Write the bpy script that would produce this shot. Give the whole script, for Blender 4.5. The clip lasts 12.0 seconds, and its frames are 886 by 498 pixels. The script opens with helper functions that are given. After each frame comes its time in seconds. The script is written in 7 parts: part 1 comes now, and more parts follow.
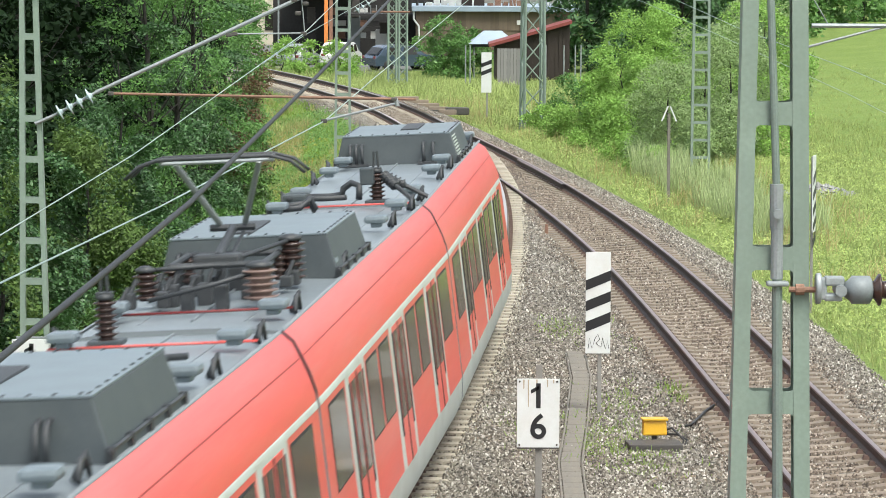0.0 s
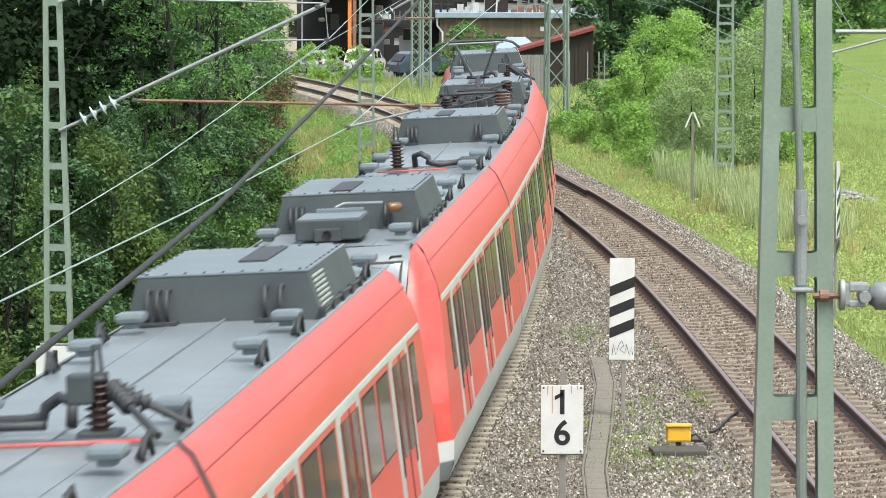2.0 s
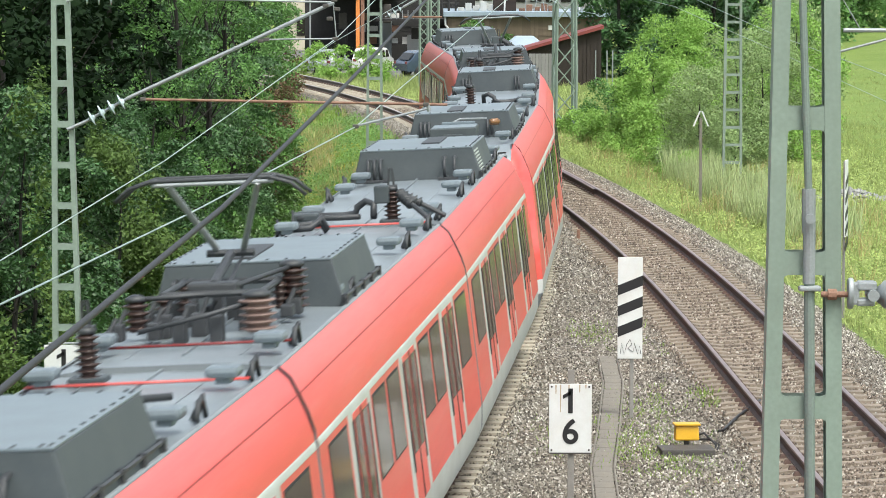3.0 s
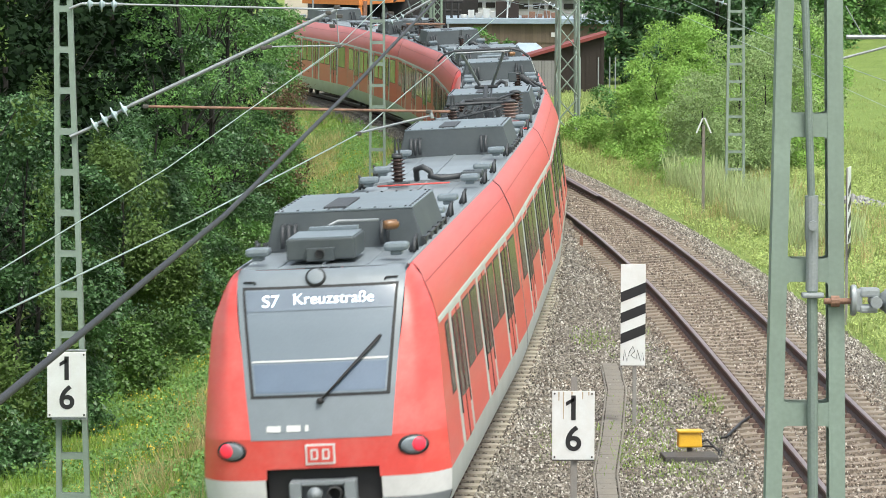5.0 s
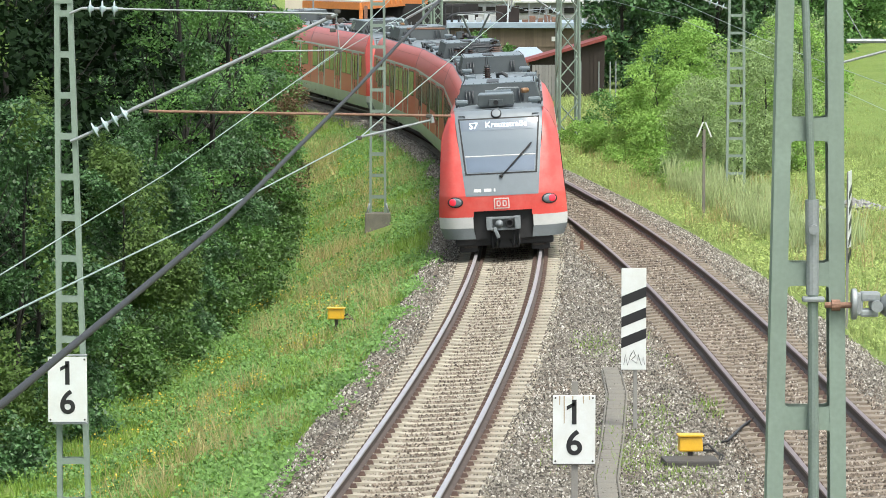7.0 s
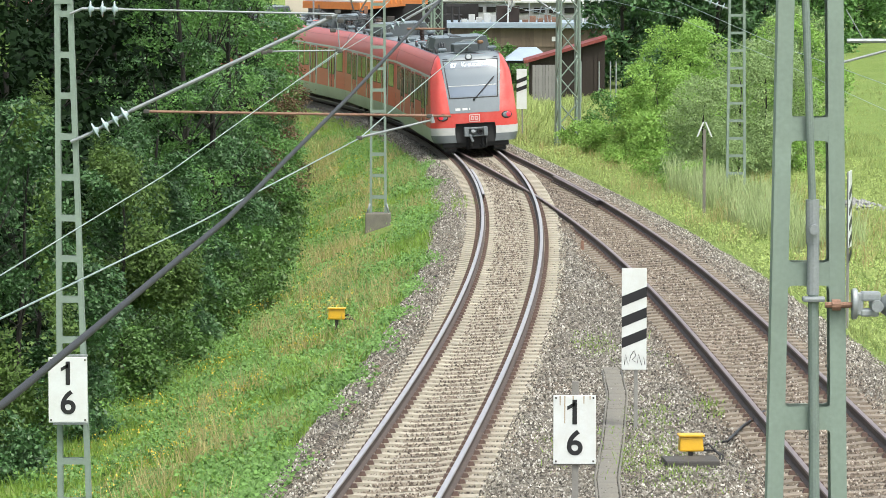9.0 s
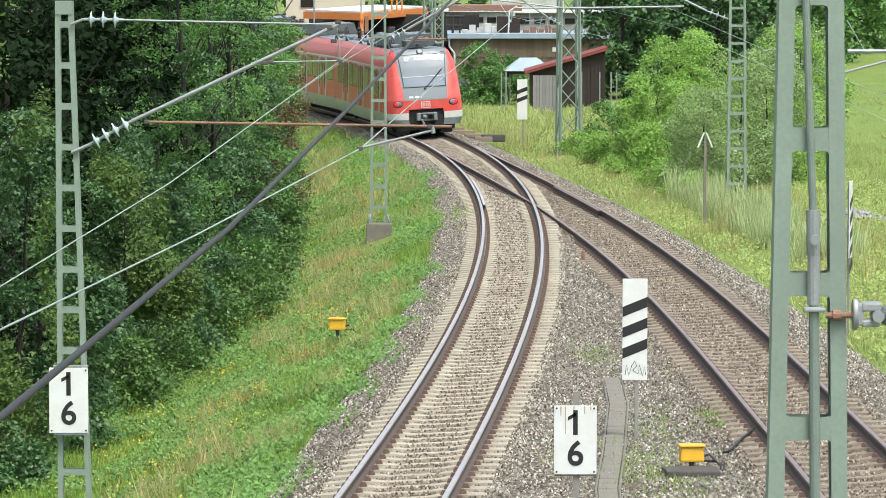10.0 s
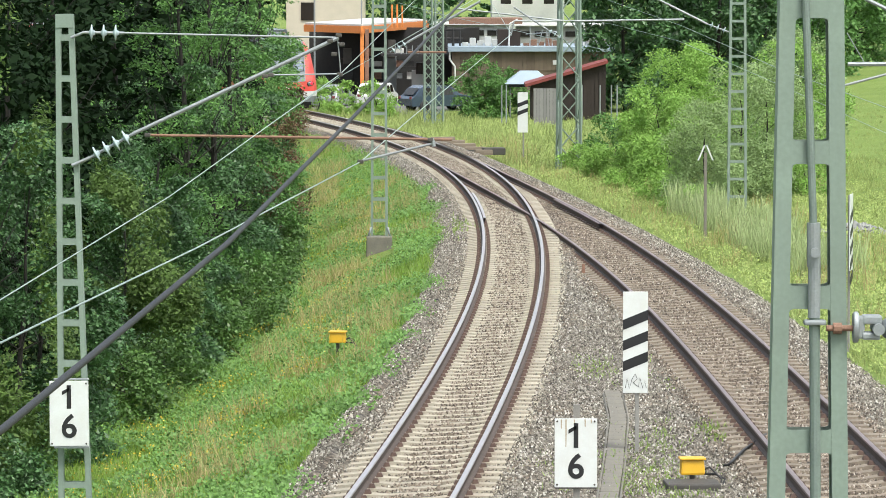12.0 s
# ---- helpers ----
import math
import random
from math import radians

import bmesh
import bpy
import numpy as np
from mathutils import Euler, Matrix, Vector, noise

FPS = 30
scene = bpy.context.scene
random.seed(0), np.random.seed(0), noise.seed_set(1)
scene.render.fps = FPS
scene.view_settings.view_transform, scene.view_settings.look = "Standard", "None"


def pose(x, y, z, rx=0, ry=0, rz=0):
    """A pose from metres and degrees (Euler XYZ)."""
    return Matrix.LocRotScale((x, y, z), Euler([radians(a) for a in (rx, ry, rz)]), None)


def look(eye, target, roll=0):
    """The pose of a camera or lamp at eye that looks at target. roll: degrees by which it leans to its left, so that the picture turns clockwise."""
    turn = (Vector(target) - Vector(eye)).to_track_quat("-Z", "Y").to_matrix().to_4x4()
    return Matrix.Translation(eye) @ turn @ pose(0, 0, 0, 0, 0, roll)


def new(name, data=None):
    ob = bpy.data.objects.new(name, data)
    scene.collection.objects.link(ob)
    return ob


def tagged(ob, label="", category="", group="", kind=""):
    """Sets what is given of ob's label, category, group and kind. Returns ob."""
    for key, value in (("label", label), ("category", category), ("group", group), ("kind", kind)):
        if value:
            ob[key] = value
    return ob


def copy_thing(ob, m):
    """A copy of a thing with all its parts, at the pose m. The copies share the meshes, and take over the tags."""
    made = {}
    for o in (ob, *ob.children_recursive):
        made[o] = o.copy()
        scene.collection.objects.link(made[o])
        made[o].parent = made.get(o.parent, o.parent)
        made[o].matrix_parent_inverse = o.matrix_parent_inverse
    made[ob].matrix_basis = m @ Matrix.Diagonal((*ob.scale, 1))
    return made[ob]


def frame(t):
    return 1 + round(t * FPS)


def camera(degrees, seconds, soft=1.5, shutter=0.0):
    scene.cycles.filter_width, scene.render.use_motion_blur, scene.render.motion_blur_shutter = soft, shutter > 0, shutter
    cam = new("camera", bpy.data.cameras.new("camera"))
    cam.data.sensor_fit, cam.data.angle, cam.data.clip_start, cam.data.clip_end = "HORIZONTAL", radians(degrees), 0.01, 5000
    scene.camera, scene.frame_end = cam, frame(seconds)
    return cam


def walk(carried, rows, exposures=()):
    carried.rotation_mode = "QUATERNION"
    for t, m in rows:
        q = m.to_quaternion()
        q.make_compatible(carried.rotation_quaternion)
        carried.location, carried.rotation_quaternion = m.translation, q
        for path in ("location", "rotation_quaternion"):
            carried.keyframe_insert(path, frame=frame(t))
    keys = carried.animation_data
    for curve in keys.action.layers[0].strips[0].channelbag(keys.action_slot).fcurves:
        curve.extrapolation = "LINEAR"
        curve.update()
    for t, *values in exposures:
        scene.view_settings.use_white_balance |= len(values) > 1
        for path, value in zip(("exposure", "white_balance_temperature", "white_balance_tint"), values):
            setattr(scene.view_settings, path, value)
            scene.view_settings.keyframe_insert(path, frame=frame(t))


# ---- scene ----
# camera: it stands on a footbridge over the line and only turns a little
EYE = (0.0, 0.0, 7.5)
FOCAL = 6850.0
PITCH = math.atan(516.0 / FOCAL)
cam = camera(2 * math.degrees(math.atan(784.0 / FOCAL)), 12.0, soft=0.65, shutter=0.3)
# seconds, sideways turn, tilt (both in units of the focal length), roll in degrees
TURNS = [
    (0.0, 65.6, 70.9, 0.271), (0.5, 54.7, 67.2, 0.23), (1.0, 44.8, 62.1, 0.217), (1.5, 33.7, 59.4, 0.21),
    (2.0, 23.4, 59.8, 0.19), (2.5, 14.5, 60.8, 0.165), (3.0, 8.9, 61.8, 0.16), (3.5, 6.4, 61.3, 0.155),
    (4.2, 4.6, 57.0, 0.14), (5.0, 3.8, 49.4, 0.127), (5.5, 3.8, 45.1, 0.101), (6.0, 3.8, 43.3, 0.085),
    (6.5, 3.8, 41.8, 0.08), (7.0, 2.7, 41.7, 0.07), (8.0, 2.4, 41.6, 0.05), (9.0, 2.0, 41.5, 0.03), (9.5, 1.6, 34.2, 0.01),
    (10.0, 0.8, 23.0, 0.015), (10.5, 0.4, 10.7, 0.012), (11.0, 0.4, 2.5, 0.0), (11.5, 0.2, 0.0, 0.0), (12.0, 0.0, 0.0, 0.0)]


def gaze(side, tilt, roll):
    yaw, down = side / FOCAL, PITCH + tilt / FOCAL
    far = Vector((math.sin(yaw) * math.cos(down), math.cos(yaw) * math.cos(down), -math.sin(down))) * 100
    return look(EYE, Vector(EYE) + far, roll)


walk(cam, [(t, gaze(a, b, r)) for t, a, b, r in TURNS], [(0.0, 0.82, 6550, 4.0), (12.0, 0.82, 6550, 4.0)])

# daylight under a bright, thinly clouded sky
SUN_UP, SUN_TURN = radians(62), radians(150)
world = bpy.data.worlds.new("sky")
scene.world = world
world.use_nodes = True
wn = world.node_tree.nodes
sky = wn.new("ShaderNodeTexSky")
sky.sky_type, sky.sun_disc, sky.sun_elevation, sky.sun_rotation = "NISHITA", False, SUN_UP, SUN_TURN
sky.air_density, sky.dust_density, sky.ozone_density = 1.0, 4.0, 1.0
pale = wn.new("ShaderNodeHueSaturation")
pale.inputs["Saturation"].default_value = 0.55
world.node_tree.links.new(sky.outputs[0], pale.inputs["Color"])
world.node_tree.links.new(pale.outputs[0], wn["Background"].inputs[0])
wn["Background"].inputs[1].default_value = 0.18
sun = new("sun", bpy.data.lights.new("sun", "SUN"))
sun.data.energy, sun.data.angle, sun.data.color = 1.8, radians(14), (1.0, 0.97, 0.93)
sun_from = Vector((math.sin(SUN_TURN) * math.cos(SUN_UP), math.cos(SUN_TURN) * math.cos(SUN_UP), math.sin(SUN_UP)))
sun.matrix_world = look(sun_from * 100, (0, 0, 0))


# ---------------------------------------------------------------- materials
def mat(name, colour, rough=0.6, metal=0.0, vary=0.18, scale=6.0, fine=60.0, bump=0.15, dirt_or_sheen=None, overlay_amount=0.0,
        island=0.0, piece=0.0, coat=0.0, translucent=0.0, spec=0.5, stretch=(1, 1, 1)):
    """Principled surface with a coarse and a fine variation, bump, and optional stains or painted sheen."""
    m = bpy.data.materials.new(name)
    m.use_nodes = True
    n, k = m.node_tree.nodes, m.node_tree.links
    b = n["Principled BSDF"]
    tc = n.new("ShaderNodeTexCoord")
    mp = n.new("ShaderNodeMapping")
    mp.inputs["Scale"].default_value = stretch
    k.new(tc.outputs["Object"], mp.inputs[0])
    n1 = n.new("ShaderNodeTexNoise")
    n1.inputs["Scale"].default_value, n1.inputs["Detail"].default_value = scale, 5
    n2 = n.new("ShaderNodeTexNoise")
    n2.inputs["Scale"].default_value, n2.inputs["Detail"].default_value = fine, 3
    for q in (n1, n2):
        k.new(mp.outputs[0], q.inputs["Vector"])
    add = n.new("ShaderNodeMath")
    add.operation = "ADD"
    k.new(n1.outputs[0], add.inputs[0])
    k.new(n2.outputs[0], add.inputs[1])
    last = add.outputs[0]
    for use, node, out in ((island, "ShaderNodeNewGeometry", "Random Per Island"), (piece, "ShaderNodeObjectInfo", "Random")):
        if use:
            src = n.new(node)
            mm = n.new("ShaderNodeMath")
            mm.operation = "MULTIPLY_ADD"
            mm.inputs[1].default_value = use
            k.new(src.outputs[out], mm.inputs[0])
            k.new(last, mm.inputs[2])
            last = mm.outputs[0]
    mr = n.new("ShaderNodeMapRange")
    mr.inputs["From Min"].default_value, mr.inputs["From Max"].default_value = 0.6, 1.4 + island + piece
    mr.inputs["To Min"].default_value, mr.inputs["To Max"].default_value = 1 - vary, 1 + vary
    k.new(last, mr.inputs[0])
    mul = n.new("ShaderNodeMix")
    mul.data_type, mul.blend_type = "RGBA", "MULTIPLY"
    mul.inputs["Factor"].default_value = 1
    mul.inputs["A"].default_value = (*colour, 1)
    k.new(mr.outputs[0], mul.inputs["B"])
    col = mul.outputs["Result"]
    if dirt_or_sheen:
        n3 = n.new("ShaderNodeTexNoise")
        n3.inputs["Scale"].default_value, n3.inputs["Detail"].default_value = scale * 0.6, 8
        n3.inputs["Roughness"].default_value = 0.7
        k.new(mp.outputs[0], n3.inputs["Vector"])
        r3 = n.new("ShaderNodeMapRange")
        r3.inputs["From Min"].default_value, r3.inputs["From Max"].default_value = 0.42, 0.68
        r3.inputs["To Max"].default_value = overlay_amount
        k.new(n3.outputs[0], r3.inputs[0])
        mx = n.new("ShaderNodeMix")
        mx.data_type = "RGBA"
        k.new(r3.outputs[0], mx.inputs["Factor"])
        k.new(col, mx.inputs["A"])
        mx.inputs["B"].default_value = (*dirt_or_sheen, 1)
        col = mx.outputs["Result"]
    k.new(col, b.inputs["Base Color"])
    b.inputs["Roughness"].default_value, b.inputs["Metallic"].default_value = rough, metal
    b.inputs["Specular IOR Level"].default_value = spec
    b.inputs["Coat Weight"].default_value = coat
    b.inputs["Coat Roughness"].default_value = 0.26
    if bump:
        bp = n.new("ShaderNodeBump")
        bp.inputs["Strength"].default_value, bp.inputs["Distance"].default_value = bump, 0.02
        k.new(add.outputs[0], bp.inputs["Height"])
        k.new(bp.outputs[0], b.inputs["Normal"])
    if translucent:
        tr = n.new("ShaderNodeBsdfTranslucent")
        k.new(col, tr.inputs[0])
        ms = n.new("ShaderNodeMixShader")
        ms.inputs[0].default_value = translucent
        k.new(b.outputs[0], ms.inputs[1])
        k.new(tr.outputs[0], ms.inputs[2])
        k.new(ms.outputs[0], n["Material Output"].inputs[0])
    return m


def glow(name, colour, strength):
    m = bpy.data.materials.new(name)
    m.use_nodes = True
    b = m.node_tree.nodes["Principled BSDF"]
    b.inputs["Base Color"].default_value = (*colour, 1)
    b.inputs["Emission Color"].default_value = (*colour, 1)
    b.inputs["Emission Strength"].default_value = strength
    return m


def ground_mat():
    """Meadow soil and grass: green, straw and bare patches by noise."""
    m = bpy.data.materials.new("meadow")
    m.use_nodes = True
    n, k = m.node_tree.nodes, m.node_tree.links
    b = n["Principled BSDF"]
    tc = n.new("ShaderNodeTexCoord")
    ramps = []
    for sc, stops in ((0.35, ((0.35, (0.13, 0.19, 0.045)), (0.6, (0.20, 0.26, 0.07)), (0.75, (0.29, 0.295, 0.13)))),
                      (9.0, ((0.3, (0.05, 0.085, 0.02)), (0.55, (0.165, 0.235, 0.06)), (0.75, (0.28, 0.30, 0.13))))):
        t = n.new("ShaderNodeTexNoise")
        t.inputs["Scale"].default_value, t.inputs["Detail"].default_value = sc, 8
        t.inputs["Roughness"].default_value = 0.65
        k.new(tc.outputs["Object"], t.inputs["Vector"])
        r = n.new("ShaderNodeValToRGB")
        r.color_ramp.elements.new(0.5)
        for e, (p, c) in zip(r.color_ramp.elements, stops):
            e.position, e.color = p, (*c, 1)
        k.new(t.outputs[0], r.inputs[0])
        ramps.append(r.outputs[0])
    mx = n.new("ShaderNodeMix")
    mx.data_type = "RGBA"
    mx.inputs["Factor"].default_value = 0.5
    k.new(ramps[0], mx.inputs["A"])
    k.new(ramps[1], mx.inputs["B"])
    k.new(mx.outputs["Result"], b.inputs["Base Color"])
    b.inputs["Roughness"].default_value = 0.9
    b.inputs["Specular IOR Level"].default_value = 0.15
    t2 = n.new("ShaderNodeTexNoise")
    t2.inputs["Scale"].default_value, t2.inputs["Detail"].default_value = 14, 6
    k.new(tc.outputs["Object"], t2.inputs["Vector"])
    bp = n.new("ShaderNodeBump")
    bp.inputs["Strength"].default_value, bp.inputs["Distance"].default_value = 0.8, 0.12
    k.new(t2.outputs[0], bp.inputs["Height"])
    k.new(bp.outputs[0], b.inputs["Normal"])
    return m


def ballast_mat():
    """Crushed stone: every stone its own tone, dark gaps, rusty brown towards some stretches."""
    m = bpy.data.materials.new("ballast")
    m.use_nodes = True
    n, k = m.node_tree.nodes, m.node_tree.links
    b = n["Principled BSDF"]
    tc = n.new("ShaderNodeTexCoord")
    v = n.new("ShaderNodeTexVoronoi")
    v.inputs["Scale"].default_value = 15
    k.new(tc.outputs["Object"], v.inputs["Vector"])
    sep = n.new("ShaderNodeSeparateColor")
    k.new(v.outputs["Color"], sep.inputs[0])
    r = n.new("ShaderNodeValToRGB")
    r.color_ramp.elements.new(0.45)
    r.color_ramp.elements.new(0.8)
    for e, (p, c) in zip(r.color_ramp.elements, ((0, (0.035, 0.03, 0.025)), (0.4, (0.085, 0.074, 0.06)), (0.75, (0.155, 0.138, 0.115)), (1, (0.31, 0.29, 0.255)))):
        e.position, e.color = p, (*c, 1)
    k.new(sep.outputs[0], r.inputs[0])
    big = n.new("ShaderNodeTexNoise")
    big.inputs["Scale"].default_value, big.inputs["Detail"].default_value = 0.5, 4
    k.new(tc.outputs["Object"], big.inputs["Vector"])
    mr = n.new("ShaderNodeMapRange")
    mr.inputs["From Min"].default_value, mr.inputs["From Max"].default_value = 0.4, 0.65
    k.new(big.outputs[0], mr.inputs[0])
    tint = n.new("ShaderNodeMix")
    tint.data_type, tint.blend_type = "RGBA", "MULTIPLY"
    k.new(mr.outputs[0], tint.inputs["Factor"])
    k.new(r.outputs[0], tint.inputs["A"])
    tint.inputs["B"].default_value = (0.97, 0.82, 0.69, 1)
    k.new(tint.outputs["Result"], b.inputs["Base Color"])
    b.inputs["Roughness"].default_value = 0.85
    bp = n.new("ShaderNodeBump")
    bp.inputs["Strength"].default_value, bp.inputs["Distance"].default_value = 1.0, 0.05
    bp.invert = True
    k.new(v.outputs["Distance"], bp.inputs["Height"])
    k.new(bp.outputs[0], b.inputs["Normal"])
    return m


MEADOW, BALLAST = ground_mat(), ballast_mat()


def stone_mat(name, stops):
    """Crushed stones: each stone takes its own tone from the ramp, with fine grain on it."""
    m = bpy.data.materials.new(name)
    m.use_nodes = True
    n, k = m.node_tree.nodes, m.node_tree.links
    b = n["Principled BSDF"]
    geo = n.new("ShaderNodeNewGeometry")
    r = n.new("ShaderNodeValToRGB")
    for q in range(len(stops) - 2):
        r.color_ramp.elements.new(0.3 + 0.1 * q)
    for e, (p, c) in zip(r.color_ramp.elements, stops):
        e.position, e.color = p, (*c, 1)
    k.new(geo.outputs["Random Per Island"], r.inputs[0])
    tc = n.new("ShaderNodeTexCoord")
    t = n.new("ShaderNodeTexNoise")
    t.inputs["Scale"].default_value, t.inputs["Detail"].default_value = 1.1, 6
    k.new(tc.outputs["Object"], t.inputs["Vector"])
    mr = n.new("ShaderNodeMapRange")
    mr.inputs["From Min"].default_value, mr.inputs["From Max"].default_value = 0.3, 0.7
    mr.inputs["To Min"].default_value, mr.inputs["To Max"].default_value = 0.72, 1.22
    k.new(t.outputs[0], mr.inputs[0])
    mx = n.new("ShaderNodeMix")
    mx.data_type, mx.blend_type = "RGBA", "MULTIPLY"
    mx.inputs["Factor"].default_value = 1
    k.new(r.outputs[0], mx.inputs["A"])
    k.new(mr.outputs[0], mx.inputs["B"])
    k.new(mx.outputs["Result"], b.inputs["Base Color"])
    b.inputs["Roughness"].default_value = 0.8
    b.inputs["Specular IOR Level"].default_value = 0.3
    return m


STONE = stone_mat("stones", ((0, (0.03, 0.026, 0.022)), (0.3, (0.105, 0.093, 0.075)), (0.6, (0.18, 0.164, 0.137)), (0.85, (0.28, 0.262, 0.226)), (1, (0.47, 0.45, 0.41))))
RUSTSTONE = stone_mat("rust-dusted stones", ((0, (0.035, 0.027, 0.021)), (0.35, (0.11, 0.085, 0.065)), (0.7, (0.195, 0.158, 0.125)), (0.9, (0.29, 0.25, 0.205)), (1, (0.44, 0.41, 0.36))))
CONCRETE = mat("sleeper concrete", (0.37, 0.34, 0.27), 0.85, vary=0.3, scale=3, fine=50, bump=0.3, dirt_or_sheen=(0.17, 0.125, 0.095), overlay_amount=0.7, piece=0.6)
BROWNCON = mat("brown-dusted sleeper concrete", (0.225, 0.187, 0.145), 0.85, vary=0.35, scale=3, fine=50, bump=0.3, dirt_or_sheen=(0.10, 0.078, 0.06), overlay_amount=0.8, piece=0.6)
GREYCON = mat("old concrete", (0.15, 0.14, 0.12), 0.9, vary=0.25, scale=4, fine=40, bump=0.4, dirt_or_sheen=(0.18, 0.16, 0.12), overlay_amount=0.5)
RAIL = mat("rail side rust", (0.075, 0.055, 0.046), 0.7, vary=0.35, scale=8, fine=90)
RAILTOP = mat("polished rail head", (0.42, 0.40, 0.41), 0.45, 0.55, vary=0.1, scale=3, bump=0.02)
RAILDULL = mat("dull rail head", (0.24, 0.19, 0.185), 0.45, 0.6, vary=0.15, scale=3, bump=0.02)
CLIP = mat("rusty clip", (0.075, 0.045, 0.035), 0.85, vary=0.3)
TIMBER = mat("sleeper timber", (0.21, 0.17, 0.13), 0.9, vary=0.35, scale=5, stretch=(0.3, 3, 3), bump=0.4)
MASTGREEN = mat("weathered green mast paint", (0.19, 0.245, 0.205), 0.6, vary=0.14, scale=2.5, fine=30, bump=0.06, dirt_or_sheen=(0.15, 0.185, 0.155), overlay_amount=0.5)
ZINC = mat("galvanised steel", (0.27, 0.29, 0.30), 0.5, 0.4, vary=0.15, scale=9, bump=0.05)
WIRE = mat("wire", (0.30, 0.38, 0.36), 0.5, 0.4, vary=0.1)
CABLE = mat("black cable", (0.018, 0.018, 0.02), 0.6, vary=0.2)
RUSTPIPE = mat("rusty tube", (0.20, 0.11, 0.075), 0.75, vary=0.4, scale=12)
GLASSINS = mat("pale glass insulator", (0.34, 0.42, 0.44), 0.15, vary=0.1, spec=0.8)
PORCELAIN = mat("brown porcelain", (0.040, 0.022, 0.018), 0.25, vary=0.15)
PALEPORC = mat("weathered insulator", (0.19, 0.125, 0.105), 0.45, vary=0.2)
SIGNWHITE = mat("sign white", (0.60, 0.62, 0.62), 0.5, vary=0.05, scale=3, bump=0.02, dirt_or_sheen=(0.45, 0.42, 0.36), overlay_amount=0.35)
SIGNBLACK = mat("sign black", (0.012, 0.012, 0.014), 0.5, vary=0.1)
YELLOW = mat("yellow paint", (0.62, 0.35, 0.02), 0.45, vary=0.1, dirt_or_sheen=(0.4, 0.25, 0.05), overlay_amount=0.4)
DARKBOX = mat("dark casting", (0.06, 0.055, 0.05), 0.75, vary=0.3)
# pale streaks along the body: chalky wear, and sheen put into the colour
RED = mat("traffic red coach paint", (0.575, 0.062, 0.052), 0.44, vary=0.07, scale=1.2, fine=8, bump=0.0, coat=0.26, spec=0.45, dirt_or_sheen=(0.56, 0.21, 0.18), overlay_amount=0.34, stretch=(2.2, 0.12, 2.2))
SEAMRED = mat("weathered red seam", (0.34, 0.035, 0.03), 0.5, vary=0.2)
DARKRED = mat("dark red joint", (0.16, 0.012, 0.012), 0.5, vary=0.1)
PALE = mat("pale grey coach paint", (0.42, 0.455, 0.43), 0.4, vary=0.1, scale=2, bump=0.0, dirt_or_sheen=(0.28, 0.28, 0.24), overlay_amount=0.45)
SKIRT = mat("grey skirt paint", (0.17, 0.19, 0.20), 0.5, vary=0.15, scale=3, bump=0.0)
# sky reflection is put into the lid and deck greys; box sides stay darker
LID = mat("sky-tinted lid grey", (0.145, 0.178, 0.20), 0.45, vary=0.12, scale=2, fine=30, bump=0.03, dirt_or_sheen=(0.10, 0.115, 0.12), overlay_amount=0.5)
DECK = mat("sky-tinted deck grey", (0.17, 0.197, 0.217), 0.36, vary=0.25, scale=1.2, fine=18, bump=0.05, dirt_or_sheen=(0.13, 0.14, 0.14), overlay_amount=0.5)
ROOFBOX = mat("roof box grey", (0.040, 0.050, 0.056), 0.5, vary=0.12, scale=2, fine=30, bump=0.03, dirt_or_sheen=(0.075, 0.085, 0.085), overlay_amount=0.5)
ROOFDARK = mat("dark roof fittings", (0.035, 0.038, 0.042), 0.55, vary=0.25)
BLUEPANE = mat("bluish lower screen", (0.10, 0.135, 0.19), 0.15, vary=0.1, scale=2, bump=0.0, spec=0.8)
STRIPGLASS = mat("display glass", (0.13, 0.16, 0.20), 0.15, vary=0.06, bump=0.0, spec=0.8)
MASK = mat("windscreen surround grey", (0.155, 0.18, 0.20), 0.42, vary=0.08, bump=0.0)
SCREEN = mat("windscreen glass", (0.145, 0.175, 0.205), 0.12, 0.0, vary=0.08, scale=1, bump=0.0, spec=0.5)
WINDOW = mat("dark coach window", (0.022, 0.020, 0.017), 0.12, vary=0.1, bump=0.0, spec=0.4)
RUBBER = mat("black rubber", (0.014, 0.014, 0.015), 0.7, vary=0.15)
UNDER = mat("running gear grime", (0.035, 0.028, 0.024), 0.8, vary=0.3)
ORANGE = mat("orange lamp glass", (0.17, 0.085, 0.035), 0.3, vary=0.1)
TAILRED = glow("tail lamp red", (0.80, 0.03, 0.06), 0.22)
DISPLAY = glow("display letters", (0.75, 0.85, 0.95), 0.5)
BARK = mat("bark", (0.018, 0.016, 0.013), 0.9, vary=0.35, scale=8, bump=0.6)
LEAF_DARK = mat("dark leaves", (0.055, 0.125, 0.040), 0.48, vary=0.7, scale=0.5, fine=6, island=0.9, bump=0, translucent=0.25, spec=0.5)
# near-black green: the shade inside the wood is put into the leaf colour
LEAF_SHADED = mat("leaves coloured as in deep shade", (0.009, 0.022, 0.007), 0.7, vary=0.5, scale=0.5, fine=6, island=0.7, bump=0, translucent=0.1, spec=0.1)
LEAF_BIRCH = mat("hanging birch leaves", (0.09, 0.152, 0.036), 0.6, vary=0.45, scale=0.6, fine=6, island=0.7, bump=0, translucent=0.3, spec=0.3)
